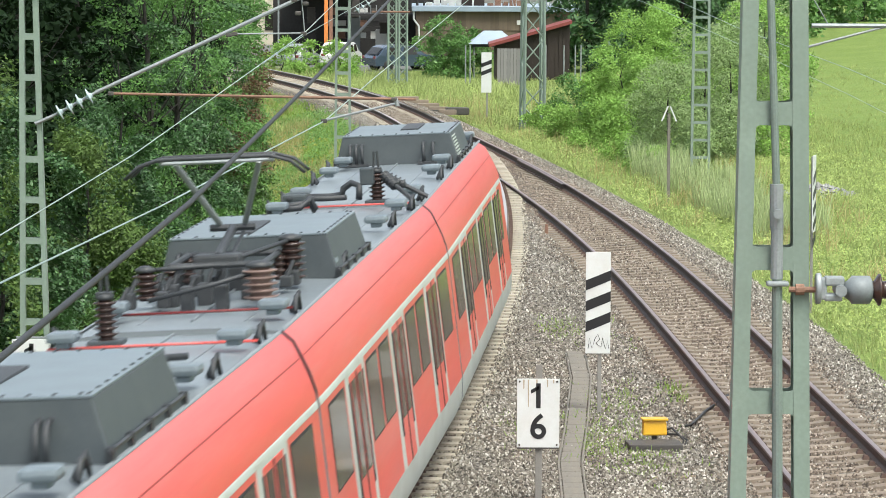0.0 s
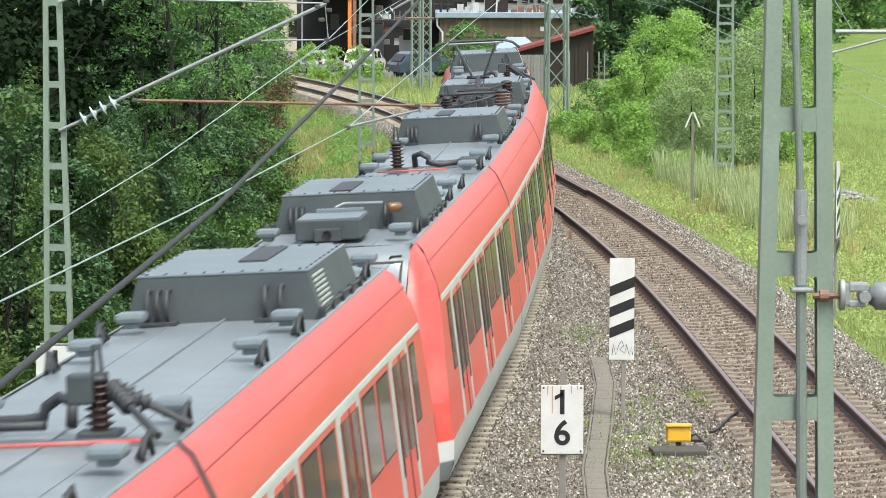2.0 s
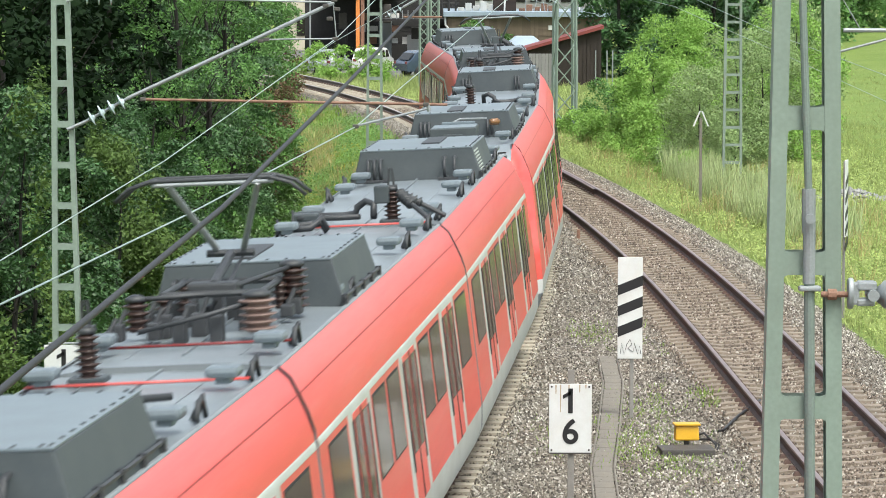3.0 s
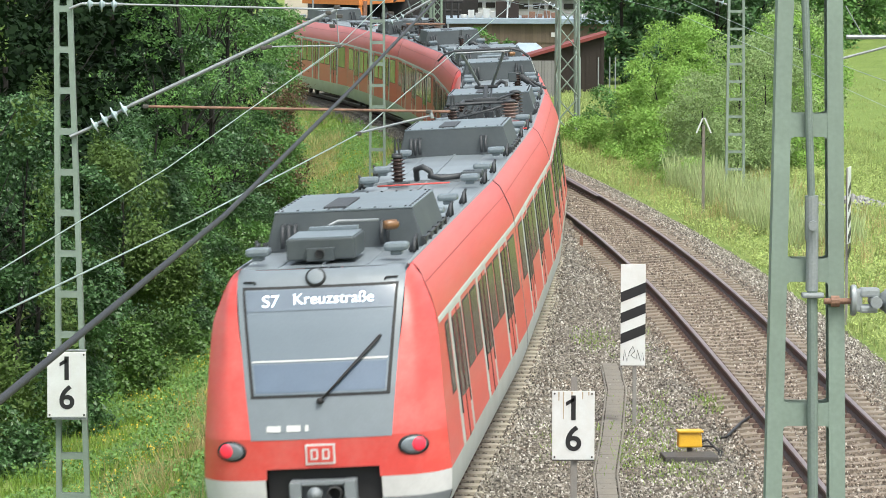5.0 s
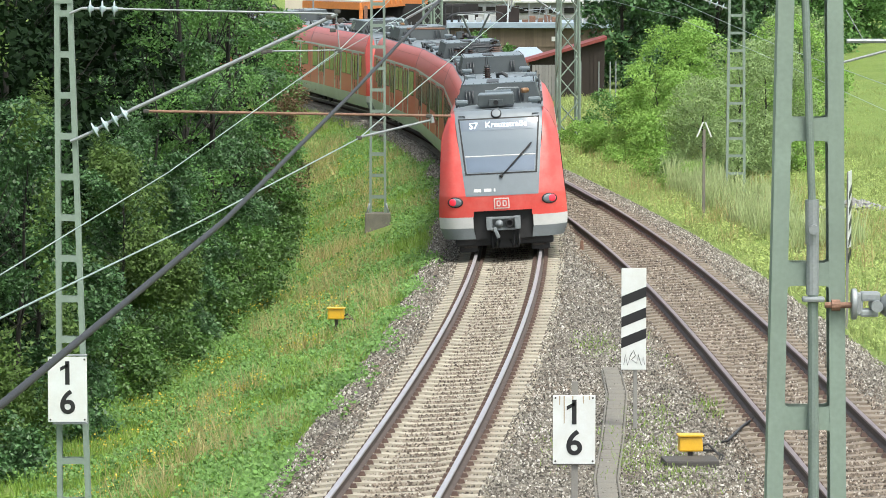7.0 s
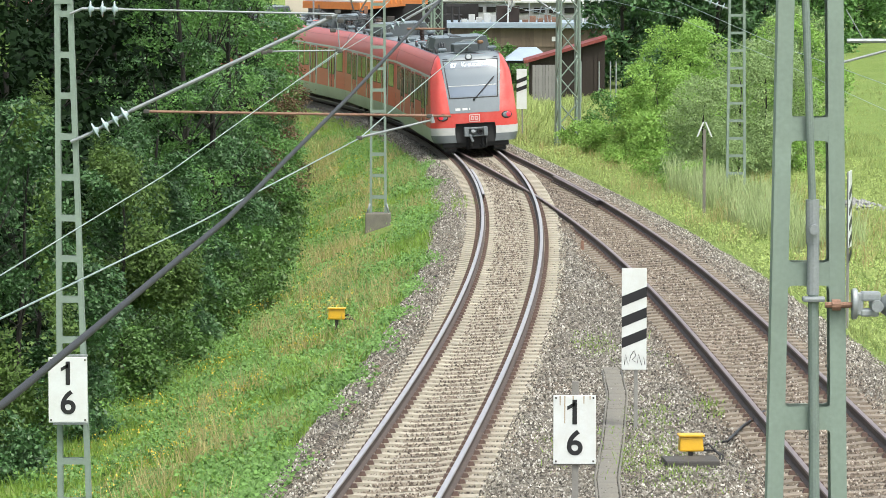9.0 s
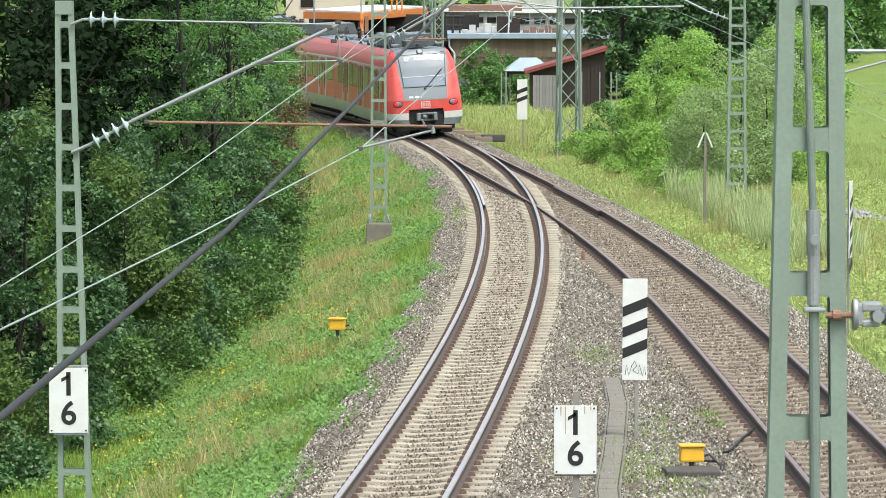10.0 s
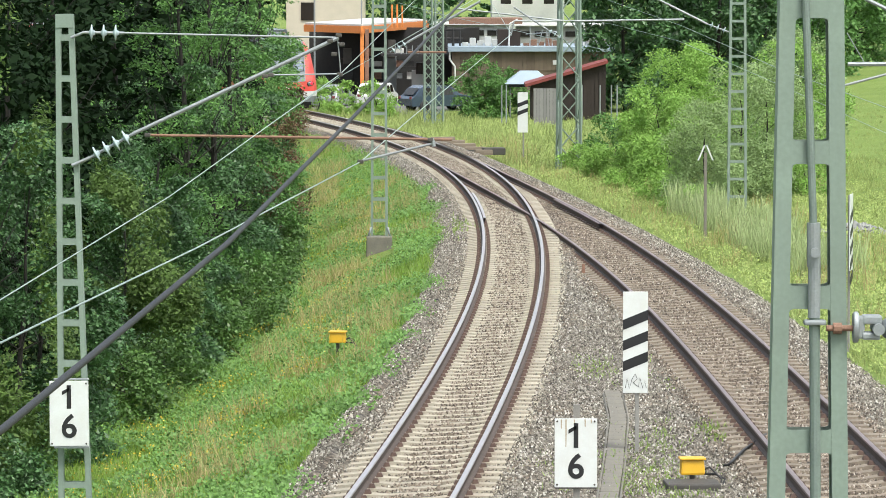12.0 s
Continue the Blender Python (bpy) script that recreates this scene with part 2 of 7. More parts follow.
LEAF_MID = mat("leaves", (0.112, 0.23, 0.060), 0.45, vary=0.45, scale=0.6, fine=6, island=0.7, bump=0, translucent=0.3, spec=0.3)
LEAF_BRAMBLE = mat("bramble leaves", (0.072, 0.145, 0.032), 0.45, vary=0.5, scale=0.6, fine=6, island=0.8, bump=0, translucent=0.25, spec=0.4)
LEAF_RUSSET = mat("russet leaves", (0.13, 0.085, 0.045), 0.6, vary=0.5, scale=0.6, fine=6, island=0.8, bump=0, translucent=0.25, spec=0.3)
LEAF_LIGHT = mat("light leaves", (0.24, 0.40, 0.09), 0.6, vary=0.4, scale=0.6, fine=6, island=0.7, bump=0, translucent=0.35, spec=0.3)
LEAF_GREY = mat("grey green willow leaves", (0.25, 0.345, 0.145), 0.6, vary=0.4, scale=0.6, fine=6, island=0.7, bump=0, translucent=0.3, spec=0.3)
GRASS = mat("grass blades", (0.20, 0.31, 0.06), 0.65, vary=0.45, scale=0.35, fine=2, island=0.8, bump=0, translucent=0.35, spec=0.25)
PALEGRASS = mat("pale meadow grass", (0.30, 0.355, 0.13), 0.65, vary=0.4, scale=0.35, fine=2, island=0.8, bump=0, translucent=0.3, spec=0.25)
WEED = mat("broad weeds", (0.135, 0.250, 0.064), 0.5, vary=0.6, scale=0.5, fine=2, island=0.7, bump=0, translucent=0.3, spec=0.3)
MEADOWLEAF = mat("pale meadow weeds", (0.30, 0.37, 0.12), 0.6, vary=0.5, scale=0.5, fine=2, island=0.8, bump=0, translucent=0.3, spec=0.25)
STRAW = mat("dry grass", (0.40, 0.34, 0.16), 0.75, vary=0.35, scale=0.5, fine=2, island=0.8, bump=0, translucent=0.25, spec=0.2)
FLOWER = mat("yellow flowers", (0.50, 0.38, 0.04), 0.7, vary=0.2, island=0.4, bump=0)
PLANK = mat("weathered plank", (0.13, 0.098, 0.072), 0.85, vary=0.3, scale=3, stretch=(3, 3, 0.4), piece=0.8)
SHEDWOOD = mat("dark shed boards", (0.022, 0.015, 0.012), 0.85, vary=0.3, piece=0.6)
ROOFRED = mat("red roof edge", (0.17, 0.035, 0.03), 0.7, vary=0.2)
BLUEROOF = mat("pale blue sheet roof", (0.25, 0.31, 0.37), 0.45, vary=0.15, scale=1.5)
BEIGE = mat("beige render", (0.48, 0.43, 0.34), 0.85, vary=0.1, scale=1.5)
ORANGESTEEL = mat("orange steel", (0.62, 0.20, 0.045), 0.55, vary=0.15)
WHITEPAINT = mat("white paint", (0.55, 0.55, 0.54), 0.6, vary=0.1)
# near-black; on workshop walls and shelves the colour holds the inside shade
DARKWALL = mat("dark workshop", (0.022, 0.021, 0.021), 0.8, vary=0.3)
CORRUGATED = mat("pale corrugated sheet", (0.42, 0.43, 0.42), 0.6, vary=0.25, scale=1.5, stretch=(4, 4, 0.3))
GREYPANEL = mat("grey wall panels", (0.24, 0.24, 0.235), 0.7, vary=0.3, scale=0.8, stretch=(3, 3, 0.5))
CARBLUE = mat("dark blue car paint", (0.05, 0.075, 0.11), 0.25, 0.3, vary=0.08, bump=0, coat=0.6)
CARSILVER = mat("silver car paint", (0.40, 0.42, 0.44), 0.3, 0.5, vary=0.08, bump=0, coat=0.6)
ASPHALT = mat("yard asphalt", (0.11, 0.11, 0.105), 0.9, vary=0.2, scale=0.6)


# ---------------------------------------------------------------- mesh helpers
def part(name, bm, material, parent=None, label=""):
    """Links a bmesh as one mesh object under a thing or a part."""
    me = bpy.data.meshes.new(name)
    bm.to_mesh(me)
    bm.free()
    mats = material if isinstance(material, (list, tuple)) else [material]
    for q in mats:
        me.materials.append(q)
    ob = new(name, me)
    ob.parent = parent
    if label:
        ob["label"] = label
    return ob


def mesh_part(name, verts, faces, material, parent=None, label="", index=None, smooth=False):
    me = bpy.data.meshes.new(name)
    me.from_pydata([tuple(v) for v in verts], [], faces)
    mats = material if isinstance(material, (list, tuple)) else [material]
    for q in mats:
        me.materials.append(q)
    if index is not None:
        me.polygons.foreach_set("material_index", index)
    if smooth:
        me.polygons.foreach_set("use_smooth", [True] * len(me.polygons))
    ob = new(name, me)
    ob.parent = parent
    if label:
        ob["label"] = label
    return ob


def empty(name, m, **tags):
    ob = new(name)
    ob.matrix_basis = m
    return tagged(ob, **tags)


def box(bm, c, s, bevel=0.0, m=None, taper=(1, 1)):
    """A box of size s round c; taper narrows its top in x and y."""
    r = bmesh.ops.create_cube(bm, size=1)
    for v in r["verts"]:
        up = v.co.z > 0
        v.co = Vector((c[0] + v.co.x * s[0] * (taper[0] if up else 1), c[1] + v.co.y * s[1] * (taper[1] if up else 1), c[2] + v.co.z * s[2]))
    if bevel:
        edges = list({e for v in r["verts"] for e in v.link_edges})
        res = bmesh.ops.bevel(bm, geom=edges, offset=bevel, segments=2, affect="EDGES", profile=0.6)
        verts = list({v for f in res["faces"] for v in f.verts})
    else:
        verts = r["verts"]
    if m is not None:
        bmesh.ops.transform(bm, matrix=m, verts=verts)
    return bm


def rod(bm, a, b, r, seg=8, r2=None):
    a, b = Vector(a), Vector(b)
    d = b - a
    m = Matrix.Translation((a + b) / 2) @ d.to_track_quat("Z", "Y").to_matrix().to_4x4()
    bmesh.ops.create_cone(bm, cap_ends=True, segments=seg, radius1=r, radius2=r if r2 is None else r2, depth=d.length, matrix=m)
    return bm


def tube(bm, pts, r, seg=6):
    """One continuous round tube through the points."""
    pts = [Vector(p) for p in pts]
    rings, side = [], None
    for i, p in enumerate(pts):
        d = (pts[min(i + 1, len(pts) - 1)] - pts[max(i - 1, 0)]).normalized()
        if side is None:
            side = d.cross(Vector((0.31, 0.2, 0.93))).normalized()
        side = (side - d * side.dot(d)).normalized()
        other = d.cross(side)
        rings.append([bm.verts.new(p + (side * math.cos(2 * math.pi * k / seg) + other * math.sin(2 * math.pi * k / seg)) * r) for k in range(seg)])
    for a, b in zip(rings, rings[1:]):
        for k in range(seg):
            f = bm.faces.new((a[k], a[(k + 1) % seg], b[(k + 1) % seg], b[k]))
            f.smooth = True
    bm.faces.new(rings[0][::-1])
    bm.faces.new(rings[-1])
    return bm


def lathe(bm, profile, m=None, seg=14):
    """Turns (radius, height) pairs round z."""
    rings = []
    for rad, z in profile:
        rings.append([bm.verts.new(Vector((rad * math.cos(2 * math.pi * i / seg), rad * math.sin(2 * math.pi * i / seg), z))) for i in range(seg)])
    for a, b in zip(rings, rings[1:]):
        for i in range(seg):
            f = bm.faces.new((a[i], a[(i + 1) % seg], b[(i + 1) % seg], b[i]))
            f.smooth = True
    bm.faces.new(rings[0][::-1])
    bm.faces.new(rings[-1])
    if m is not None:
        bmesh.ops.transform(bm, matrix=m, verts=[v for r in rings for v in r])
    return bm


def ribs(n, r_in, r_out, height):
    """Profile of a ribbed insulator."""
    out = [(r_in, 0.0)]
    for i in range(n):
        z = height * i / n
        out += [(r_in, z + 0.1 * height / n), (r_out, z + 0.45 * height / n), (r_out * 0.97, z + 0.6 * height / n), (r_in, z + 0.7 * height / n)]
    return out + [(r_in, height)]


def lettering(name, text, size, m, material, parent, bold=0.0):
    cu = bpy.data.curves.new(name, "FONT")
    cu.body, cu.size, cu.align_x, cu.align_y, cu.extrude, cu.offset = text, 1.0, "CENTER", "CENTER", 0.002, bold
    tmp = new(name + "_source", cu)
    bpy.context.view_layer.update()
    me = bpy.data.meshes.new_from_object(tmp.evaluated_get(bpy.context.evaluated_depsgraph_get()))
    bpy.data.objects.remove(tmp)
    me.materials.clear()
    me.materials.append(material)
    ob = new(name, me)
    ob.parent = parent
    ob.matrix_basis = m @ Matrix.Diagonal((size, size, 1, 1))
    return ob


# ---------------------------------------------------------------- the two tracks
KNOTS = (0, 60, 85, 110, 135, 160, 190, 400)
START = -90.0
STEP = 0.5


def alignment(x0, heading, bends):
    """Centre line from y = 0: sideways start, heading, and bend (1/km) at the knots; runs back straight to START."""
    k = np.array([*bends, bends[-1]]) / 1000.0
    s = np.arange(0, 420, STEP)
    bend = np.interp(s, KNOTS, k)
    hd = heading + np.concatenate([[0], np.cumsum((bend[1:] + bend[:-1]) / 2 * STEP)])
    mid = (hd[1:] + hd[:-1]) / 2
    x = x0 + np.concatenate([[0], np.cumsum(np.sin(mid) * STEP)])
    y = np.concatenate([[0], np.cumsum(np.cos(mid) * STEP)])
    sb = np.arange(START, 0, STEP)
    return (np.concatenate([sb, s]), np.concatenate([x0 + sb * math.sin(heading), x]),
            np.concatenate([sb * math.cos(heading), y]), np.concatenate([np.full(len(sb), heading), hd]))


TRACK_A = alignment(-6.2215, 0.1318, (-1.0124, -0.9544, -1.5068, -2.1165, -2.9881, -3.5954, -2.2741))
TRACK_B = alignment(7.0523, -0.0224, (0.0469, 0.005, -1.572, -1.6666, 0.1255, -3.0489, -6.7791))
CANT = math.atan(0.08 / 1.5)


def on_track(tr, s):
    return tuple(float(np.interp(s, tr[0], q)) for q in tr[1:])


def track_x(tr, y):
    return np.interp(y, tr[2], tr[1])


def smooth(a, b, v):
    t = np.clip((v - a) / (b - a), 0, 1)
    return t * t * (3 - 2 * t)


def ground_z(x, y):
    """Height of the land: level track bed, banks falling away, a hollow under the trees."""
    x, y = np.asarray(x, float), np.asarray(y, float)
    da, db = track_x(TRACK_A, y) - x, x - np.maximum(track_x(TRACK_B, y), track_x(TRACK_A, y))
    left = -0.30 - 0.55 * smooth(1.7, 3.4, da) - 1.4 * smooth(2.8, 7.2, da) + 1.5 * smooth(14, 40, da)
    right = -0.30 - 0.40 * smooth(1.8, 3.6, db) + 2.5 * smooth(10, 60, db)
    z = np.where(da > 0, left, np.where(db > 0, right, -0.30))
    return z - 1.0 * smooth(170, 260, y) * smooth(2, 8, np.maximum(da, db))


# ---------------------------------------------------------------- ground, ballast, rails
def build_ground():
    xs = np.concatenate([[-3000, -1000, -400, -150, -80], np.arange(-50, 60.1, 0.7), [80, 150, 400, 1000, 3000]])
    ys = np.concatenate([[-500, -150, -50], np.arange(-10, 280, 1.0), [300, 350, 500, 1000, 2000, 4500]])
    gx, gy = np.meshgrid(xs, ys)
    gz = ground_z(gx, gy)
    da, db = track_x(TRACK_A, gy) - gx, gx - np.maximum(track_x(TRACK_B, gy), track_x(TRACK_A, gy))
    gz = gz - 0.3 * (1 - np.where(da > 0, smooth(1.6, 2.3, da), smooth(2.5, 3.3, db)))
    rough = np.array([noise.noise((a * 0.8, b * 0.5, 0)) for a, b in zip(gx.ravel(), gy.ravel())]).reshape(gx.shape)
    gz = gz + 0.07 * rough * (np.maximum(da, db) > 3)
    v = np.stack([gx.ravel(), gy.ravel(), gz.ravel()], 1).tolist()
    w = len(xs)
    f = [(j * w + i, j * w + i + 1, (j + 1) * w + i + 1, (j + 1) * w + i) for j in range(len(ys) - 1) for i in range(w - 1)]
    tagged(mesh_part("ground", v, f, MEADOW, smooth=True), "green summer meadow and grassy banks beside railway", "ground", kind="structure")


def build_ballast():
    ys = np.arange(-20, 215, 0.4)
    rows, n = [], 60
    for y in ys:
        xa, xb = float(track_x(TRACK_A, y)), float(track_x(TRACK_B, y))
        xb = max(xb, xa)
        wob = 0.35 * noise.noise((0, y * 0.35, 3))
        wob2 = 0.3 * noise.noise((7, y * 0.3, 5))
        lo, hi = xa - 3.6 - wob, xb + 3.6 + wob2
        row = []
        for i in range(n):
            x = lo + (hi - lo) * i / (n - 1)
            da, db = xa - x, x - xb
            d = max(da, db)
            z = -0.235
            for c in (xa, xb):
                if abs(x - c) < 1.6:
                    z += CANT * (x - c) + 0.030 * (1 - float(smooth(0.3, 0.6, abs(x - c))))
                    break
            else:
                z += 0.02
            z -= 0.62 * float(smooth(1.7, 3.3, d)) + 0.5 * float(smooth(3.0, 3.6, d)) + 0.35 * float(smooth(1.7, 2.7, da))
            if da < 1.5 and db < 1.5 and min(abs(x - xa), abs(x - xb)) > 1.5:
                z += 0.05
            row.append((x, y, z + 0.035 * noise.noise((x * 3, y * 3, 0))))
        rows.append(row)
    v = [p for r in rows for p in r]
    f = [(j * n + i, j * n + i + 1, (j + 1) * n + i + 1, (j + 1) * n + i) for j in range(len(rows) - 1) for i in range(n - 1)]
    tagged(mesh_part("ballast_bed", v, f, BALLAST, smooth=True), "grey and rust-brown crushed stone ballast under two tracks", "ballast", kind="structure")


RAIL_OUTLINE = [(-0.036, 0.0), (0.036, 0.0), (0.036, -0.03), (0.012, -0.045), (0.010, -0.14), (0.07, -0.16), (0.07, -0.172), (-0.07, -0.172), (-0.07, -0.16), (-0.010, -0.14), (-0.012, -0.045), (-0.036, -0.03)]


def rail(tr, side, s0, s1, parent, off=0.0, label=""):
    """One rail along a centre line, from s0 to s1."""
    ss = np.arange(s0, s1 + 0.01, 1.0)
    v, f, idx = [], [], []
    n = len(RAIL_OUTLINE)
    lift = 0.08 if side > 0 else 0.0
    for j, s in enumerate(ss):
        x, y, h = on_track(tr, float(s))
        for px, pz in RAIL_OUTLINE:
            o = side * 0.7525 + off + px
            v.append((x + o * math.cos(h), y - o * math.sin(h), pz + lift))
        if j:
            for i in range(n):
                f.append(((j - 1) * n + i, (j - 1) * n + (i + 1) % n, j * n + (i + 1) % n, j * n + i))
                idx.append(1 if i in (0, 1, 11) else 0)
    return mesh_part("rail", v, f, [RAIL, RAILTOP if tr is TRACK_A else RAILDULL], parent, label, idx)


def sleeper_mesh(material, length=2.6):
    """A waisted concrete sleeper: high and wide under the rails, lower in the middle."""
    me = bpy.data.meshes.new("sleeper")
    secs = [(-length / 2, 0.10, -0.04), (-length / 2 + 0.05, 0.125, -0.012), (-0.95, 0.13, 0.004), (-0.55, 0.125, 0.0), (-0.35, 0.10, -0.025),
            (0.35, 0.10, -0.025), (0.55, 0.125, 0.0), (0.95, 0.13, 0.004), (length / 2 - 0.05, 0.125, -0.012), (length / 2, 0.10, -0.04)]
    v, f = [], []
    for x, w, z in secs:
        v += [(x, -w - 0.02, -0.2), (x, -w, z), (x, w, z), (x, w + 0.02, -0.2)]
    for j in range(len(secs) - 1):
        for i in range(3):
            f.append((j * 4 + i, (j + 1) * 4 + i, (j + 1) * 4 + i + 1, j * 4 + i + 1))
    f += [(0, 1, 2, 3), tuple(4 * len(secs) - 1 - q for q in range(4))]
    me.from_pydata(v, [], f)
    me.materials.append(material)
    return me


def build_tracks():
    for name, tr, s0, s1, label in (("track_left", TRACK_A, 44, 206, "railway track with rusty rails on concrete sleepers, curving away"),
                                    ("track_right", TRACK_B, 44, 138, "railway track with brown rails on concrete sleepers, joining the other")):
        top = tagged(empty(name, Matrix()), label, "railway track", kind="structure")
        end_l = 208 if tr is TRACK_A else 140
        end_r = 208 if tr is TRACK_A else 163
        rail(tr, -1, -20, end_l, top)
        rail(tr, 1, -20, end_r if tr is not TRACK_A else 208, top)
        base = sleeper_mesh(CONCRETE if tr is TRACK_A else BROWNCON)
        v, f = [], []
        s, i = s0, 0
        while s < s1:
            x, y, h = on_track(tr, s)
            ob = new("sleeper", base)
            ob.parent = top
            wob = 0.5 * noise.noise((s * 7.3, 1 if tr is TRACK_A else 9, 0))
            ob.matrix_basis = pose(x, y, -0.18 + 0.04, 0, -math.degrees(CANT), -math.degrees(h) + wob)
            for side in (-1, 1):
                for o in (-0.13, 0.13):
                    q = side * 0.7525 + o
                    cx, cy, cz = x + q * math.cos(h), y - q * math.sin(h), -0.18 + 0.04 + q * math.sin(CANT)
                    k = len(v)
                    for dx, dy, dz in ((-0.055, -0.075, 0), (0.055, -0.075, 0), (0.055, 0.075, 0), (-0.055, 0.075, 0), (-0.03, -0.05, 0.06), (0.03, -0.05, 0.06), (0.03, 0.05, 0.06), (-0.03, 0.05, 0.06)):
                        v.append((cx + dx, cy + dy, cz + dz))
                    f += [tuple(k + a for a in q4) for q4 in ((4, 5, 6, 7), (0, 1, 5, 4), (1, 2, 6, 5), (2, 3, 7, 6), (3, 0, 4, 7))]
            s += 0.6
            i += 1
        tagged(mesh_part("rail_clips", v, f, CLIP, top), kind="stuff")
        if tr is TRACK_A:
            rail(tr, -1, 112, 124, top, 0.10, "short guard rail inside the running rail")
        else:
            rail(tr, 1, 108, 119, top, -0.10, "short guard rail inside the running rail")


build_ground()
build_ballast()
build_tracks()


# ---------------------------------------------------------------- the electric train
CAR_LEN = 16.85
SIDE = [(1.40, 0.38), (1.49, 0.60), (1.51, 0.90), (1.51, 1.6), (1.51, 2.2), (1.51, 2.72), (1.495, 2.90), (1.44, 3.10), (1.34, 3.30), (1.21, 3.47), (1.06, 3.58)]


def half_width(z):
    return float(np.interp(z, [p[1] for p in SIDE], [p[0] for p in SIDE]))


def nose_y(z):
    """How far the cab front leans back at height z."""
    return float(np.interp(z, [0.3, 0.9, 1.4, 2.0, 2.8, 3.3, 3.5, 3.6], [0.10, 0.02, 0.0, 0.16, 0.46, 0.68, 0.80, 0.98]))


def cab(x, z, off=0.0):
    """A point of the cab front; off moves it outwards."""
    u = min(abs(x) / half_width(z), 1.0)
    return Vector((x, nose_y(z) + 0.10 * u * u + 0.42 * u ** 8 - off, z))


def strip(name, pairs, y0, y1, material, parent, label="", closed=False, edge=None, edge2=None, n=2):
    """A shell swept along y through (x, z) pairs; edge(x, z) gives its first y."""
    v, f = [], []
    for x, z in pairs:
        a = edge(x, z) if edge else y0
        b = edge2(x, z) if edge2 else y1
        for i in range(n):
            v.append((x, a + (b - a) * i / (n - 1), z))
    for j in range(len(pairs) - 1):
        for i in range(n - 1):
            f.append((j * n + i, j * n + i + 1, (j + 1) * n + i + 1, (j + 1) * n + i))
    ob = mesh_part(name, v, f, material, parent, label, smooth=True)
    return ob


def patch(name, corners, material, parent, off, label="", nx=10, nz=10):
    """A piece of the cab front between two edges: corners are (z, left x, right x) rows from low to high."""
    zs = np.linspace(corners[0][0], corners[-1][0], nz + 1)
    v, f = [], []
    for z in zs:
        l = float(np.interp(z, [c[0] for c in corners], [c[1] for c in corners]))
        r = float(np.interp(z, [c[0] for c in corners], [c[2] for c in corners]))
        for i in range(nx + 1):
            v.append(cab(l + (r - l) * i / nx, float(z), off))
    w = nx + 1
    f = [(j * w + i, j * w + i + 1, (j + 1) * w + i + 1, (j + 1) * w + i) for j in range(nz) for i in range(nx)]
    return mesh_part(name, v, f, material, parent, label, smooth=True)


def on_cab(x, z, off):
    """A pose on the cab front, its z axis pointing out of it."""
    p = cab(x, z, off)
    e = 0.03
    du, dv = cab(x + e, z) - cab(x - e, z), cab(x, z + e) - cab(x, z - e)
    nrm = du.cross(dv).normalized()
    du.normalize()
    m = Matrix((du, nrm.cross(du), nrm)).transposed().to_4x4()
    return Matrix.Translation(p) @ m


def glazing(car, side, y, z0, z1, w, name="window"):
    """A framed side window, a little proud of the wall."""
    bm = bmesh.new()
    box(bm, (side * 1.509, y, (z0 + z1) / 2), (0.012, w, z1 - z0), 0.004)
    fr = part(name, bm, RUBBER, car)
    bm = bmesh.new()
    box(bm, (side * 1.514, y, (z0 + z1) / 2), (0.012, w - 0.05, z1 - z0 - 0.05), 0.004)
    part("pane", bm, WINDOW, fr)


def side_door(car, side, y):
    """Double plug door: pale frame, two red leaves with tall panes, grey posts."""
    bm = bmesh.new()
    box(bm, (side * 1.507, y, 1.83), (0.016, 2.02, 1.90), 0.004)
    fr = part("door", bm, PALE, car, "pale grey door surround with two red leaves")
    for k in (-1, 1):
        bm = bmesh.new()
        box(bm, (side * 1.513, y + k * 0.335, 1.80), (0.018, 0.62, 1.80), 0.006)
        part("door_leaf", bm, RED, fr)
        bm = bmesh.new()
        box(bm, (side * 1.522, y + k * 0.335, 2.05), (0.012, 0.40, 1.16), 0.005)
        part("door_pane", bm, WINDOW, fr)
    for o, w in ((0.0, 0.05), (-0.69, 0.055), (0.69, 0.055)):
        bm = bmesh.new()
        box(bm, (side * 1.519, y + o, 1.95 if o else 1.80), (0.02, w, 1.36 if o else 1.80))
        part("door_seal", bm, RUBBER, fr)


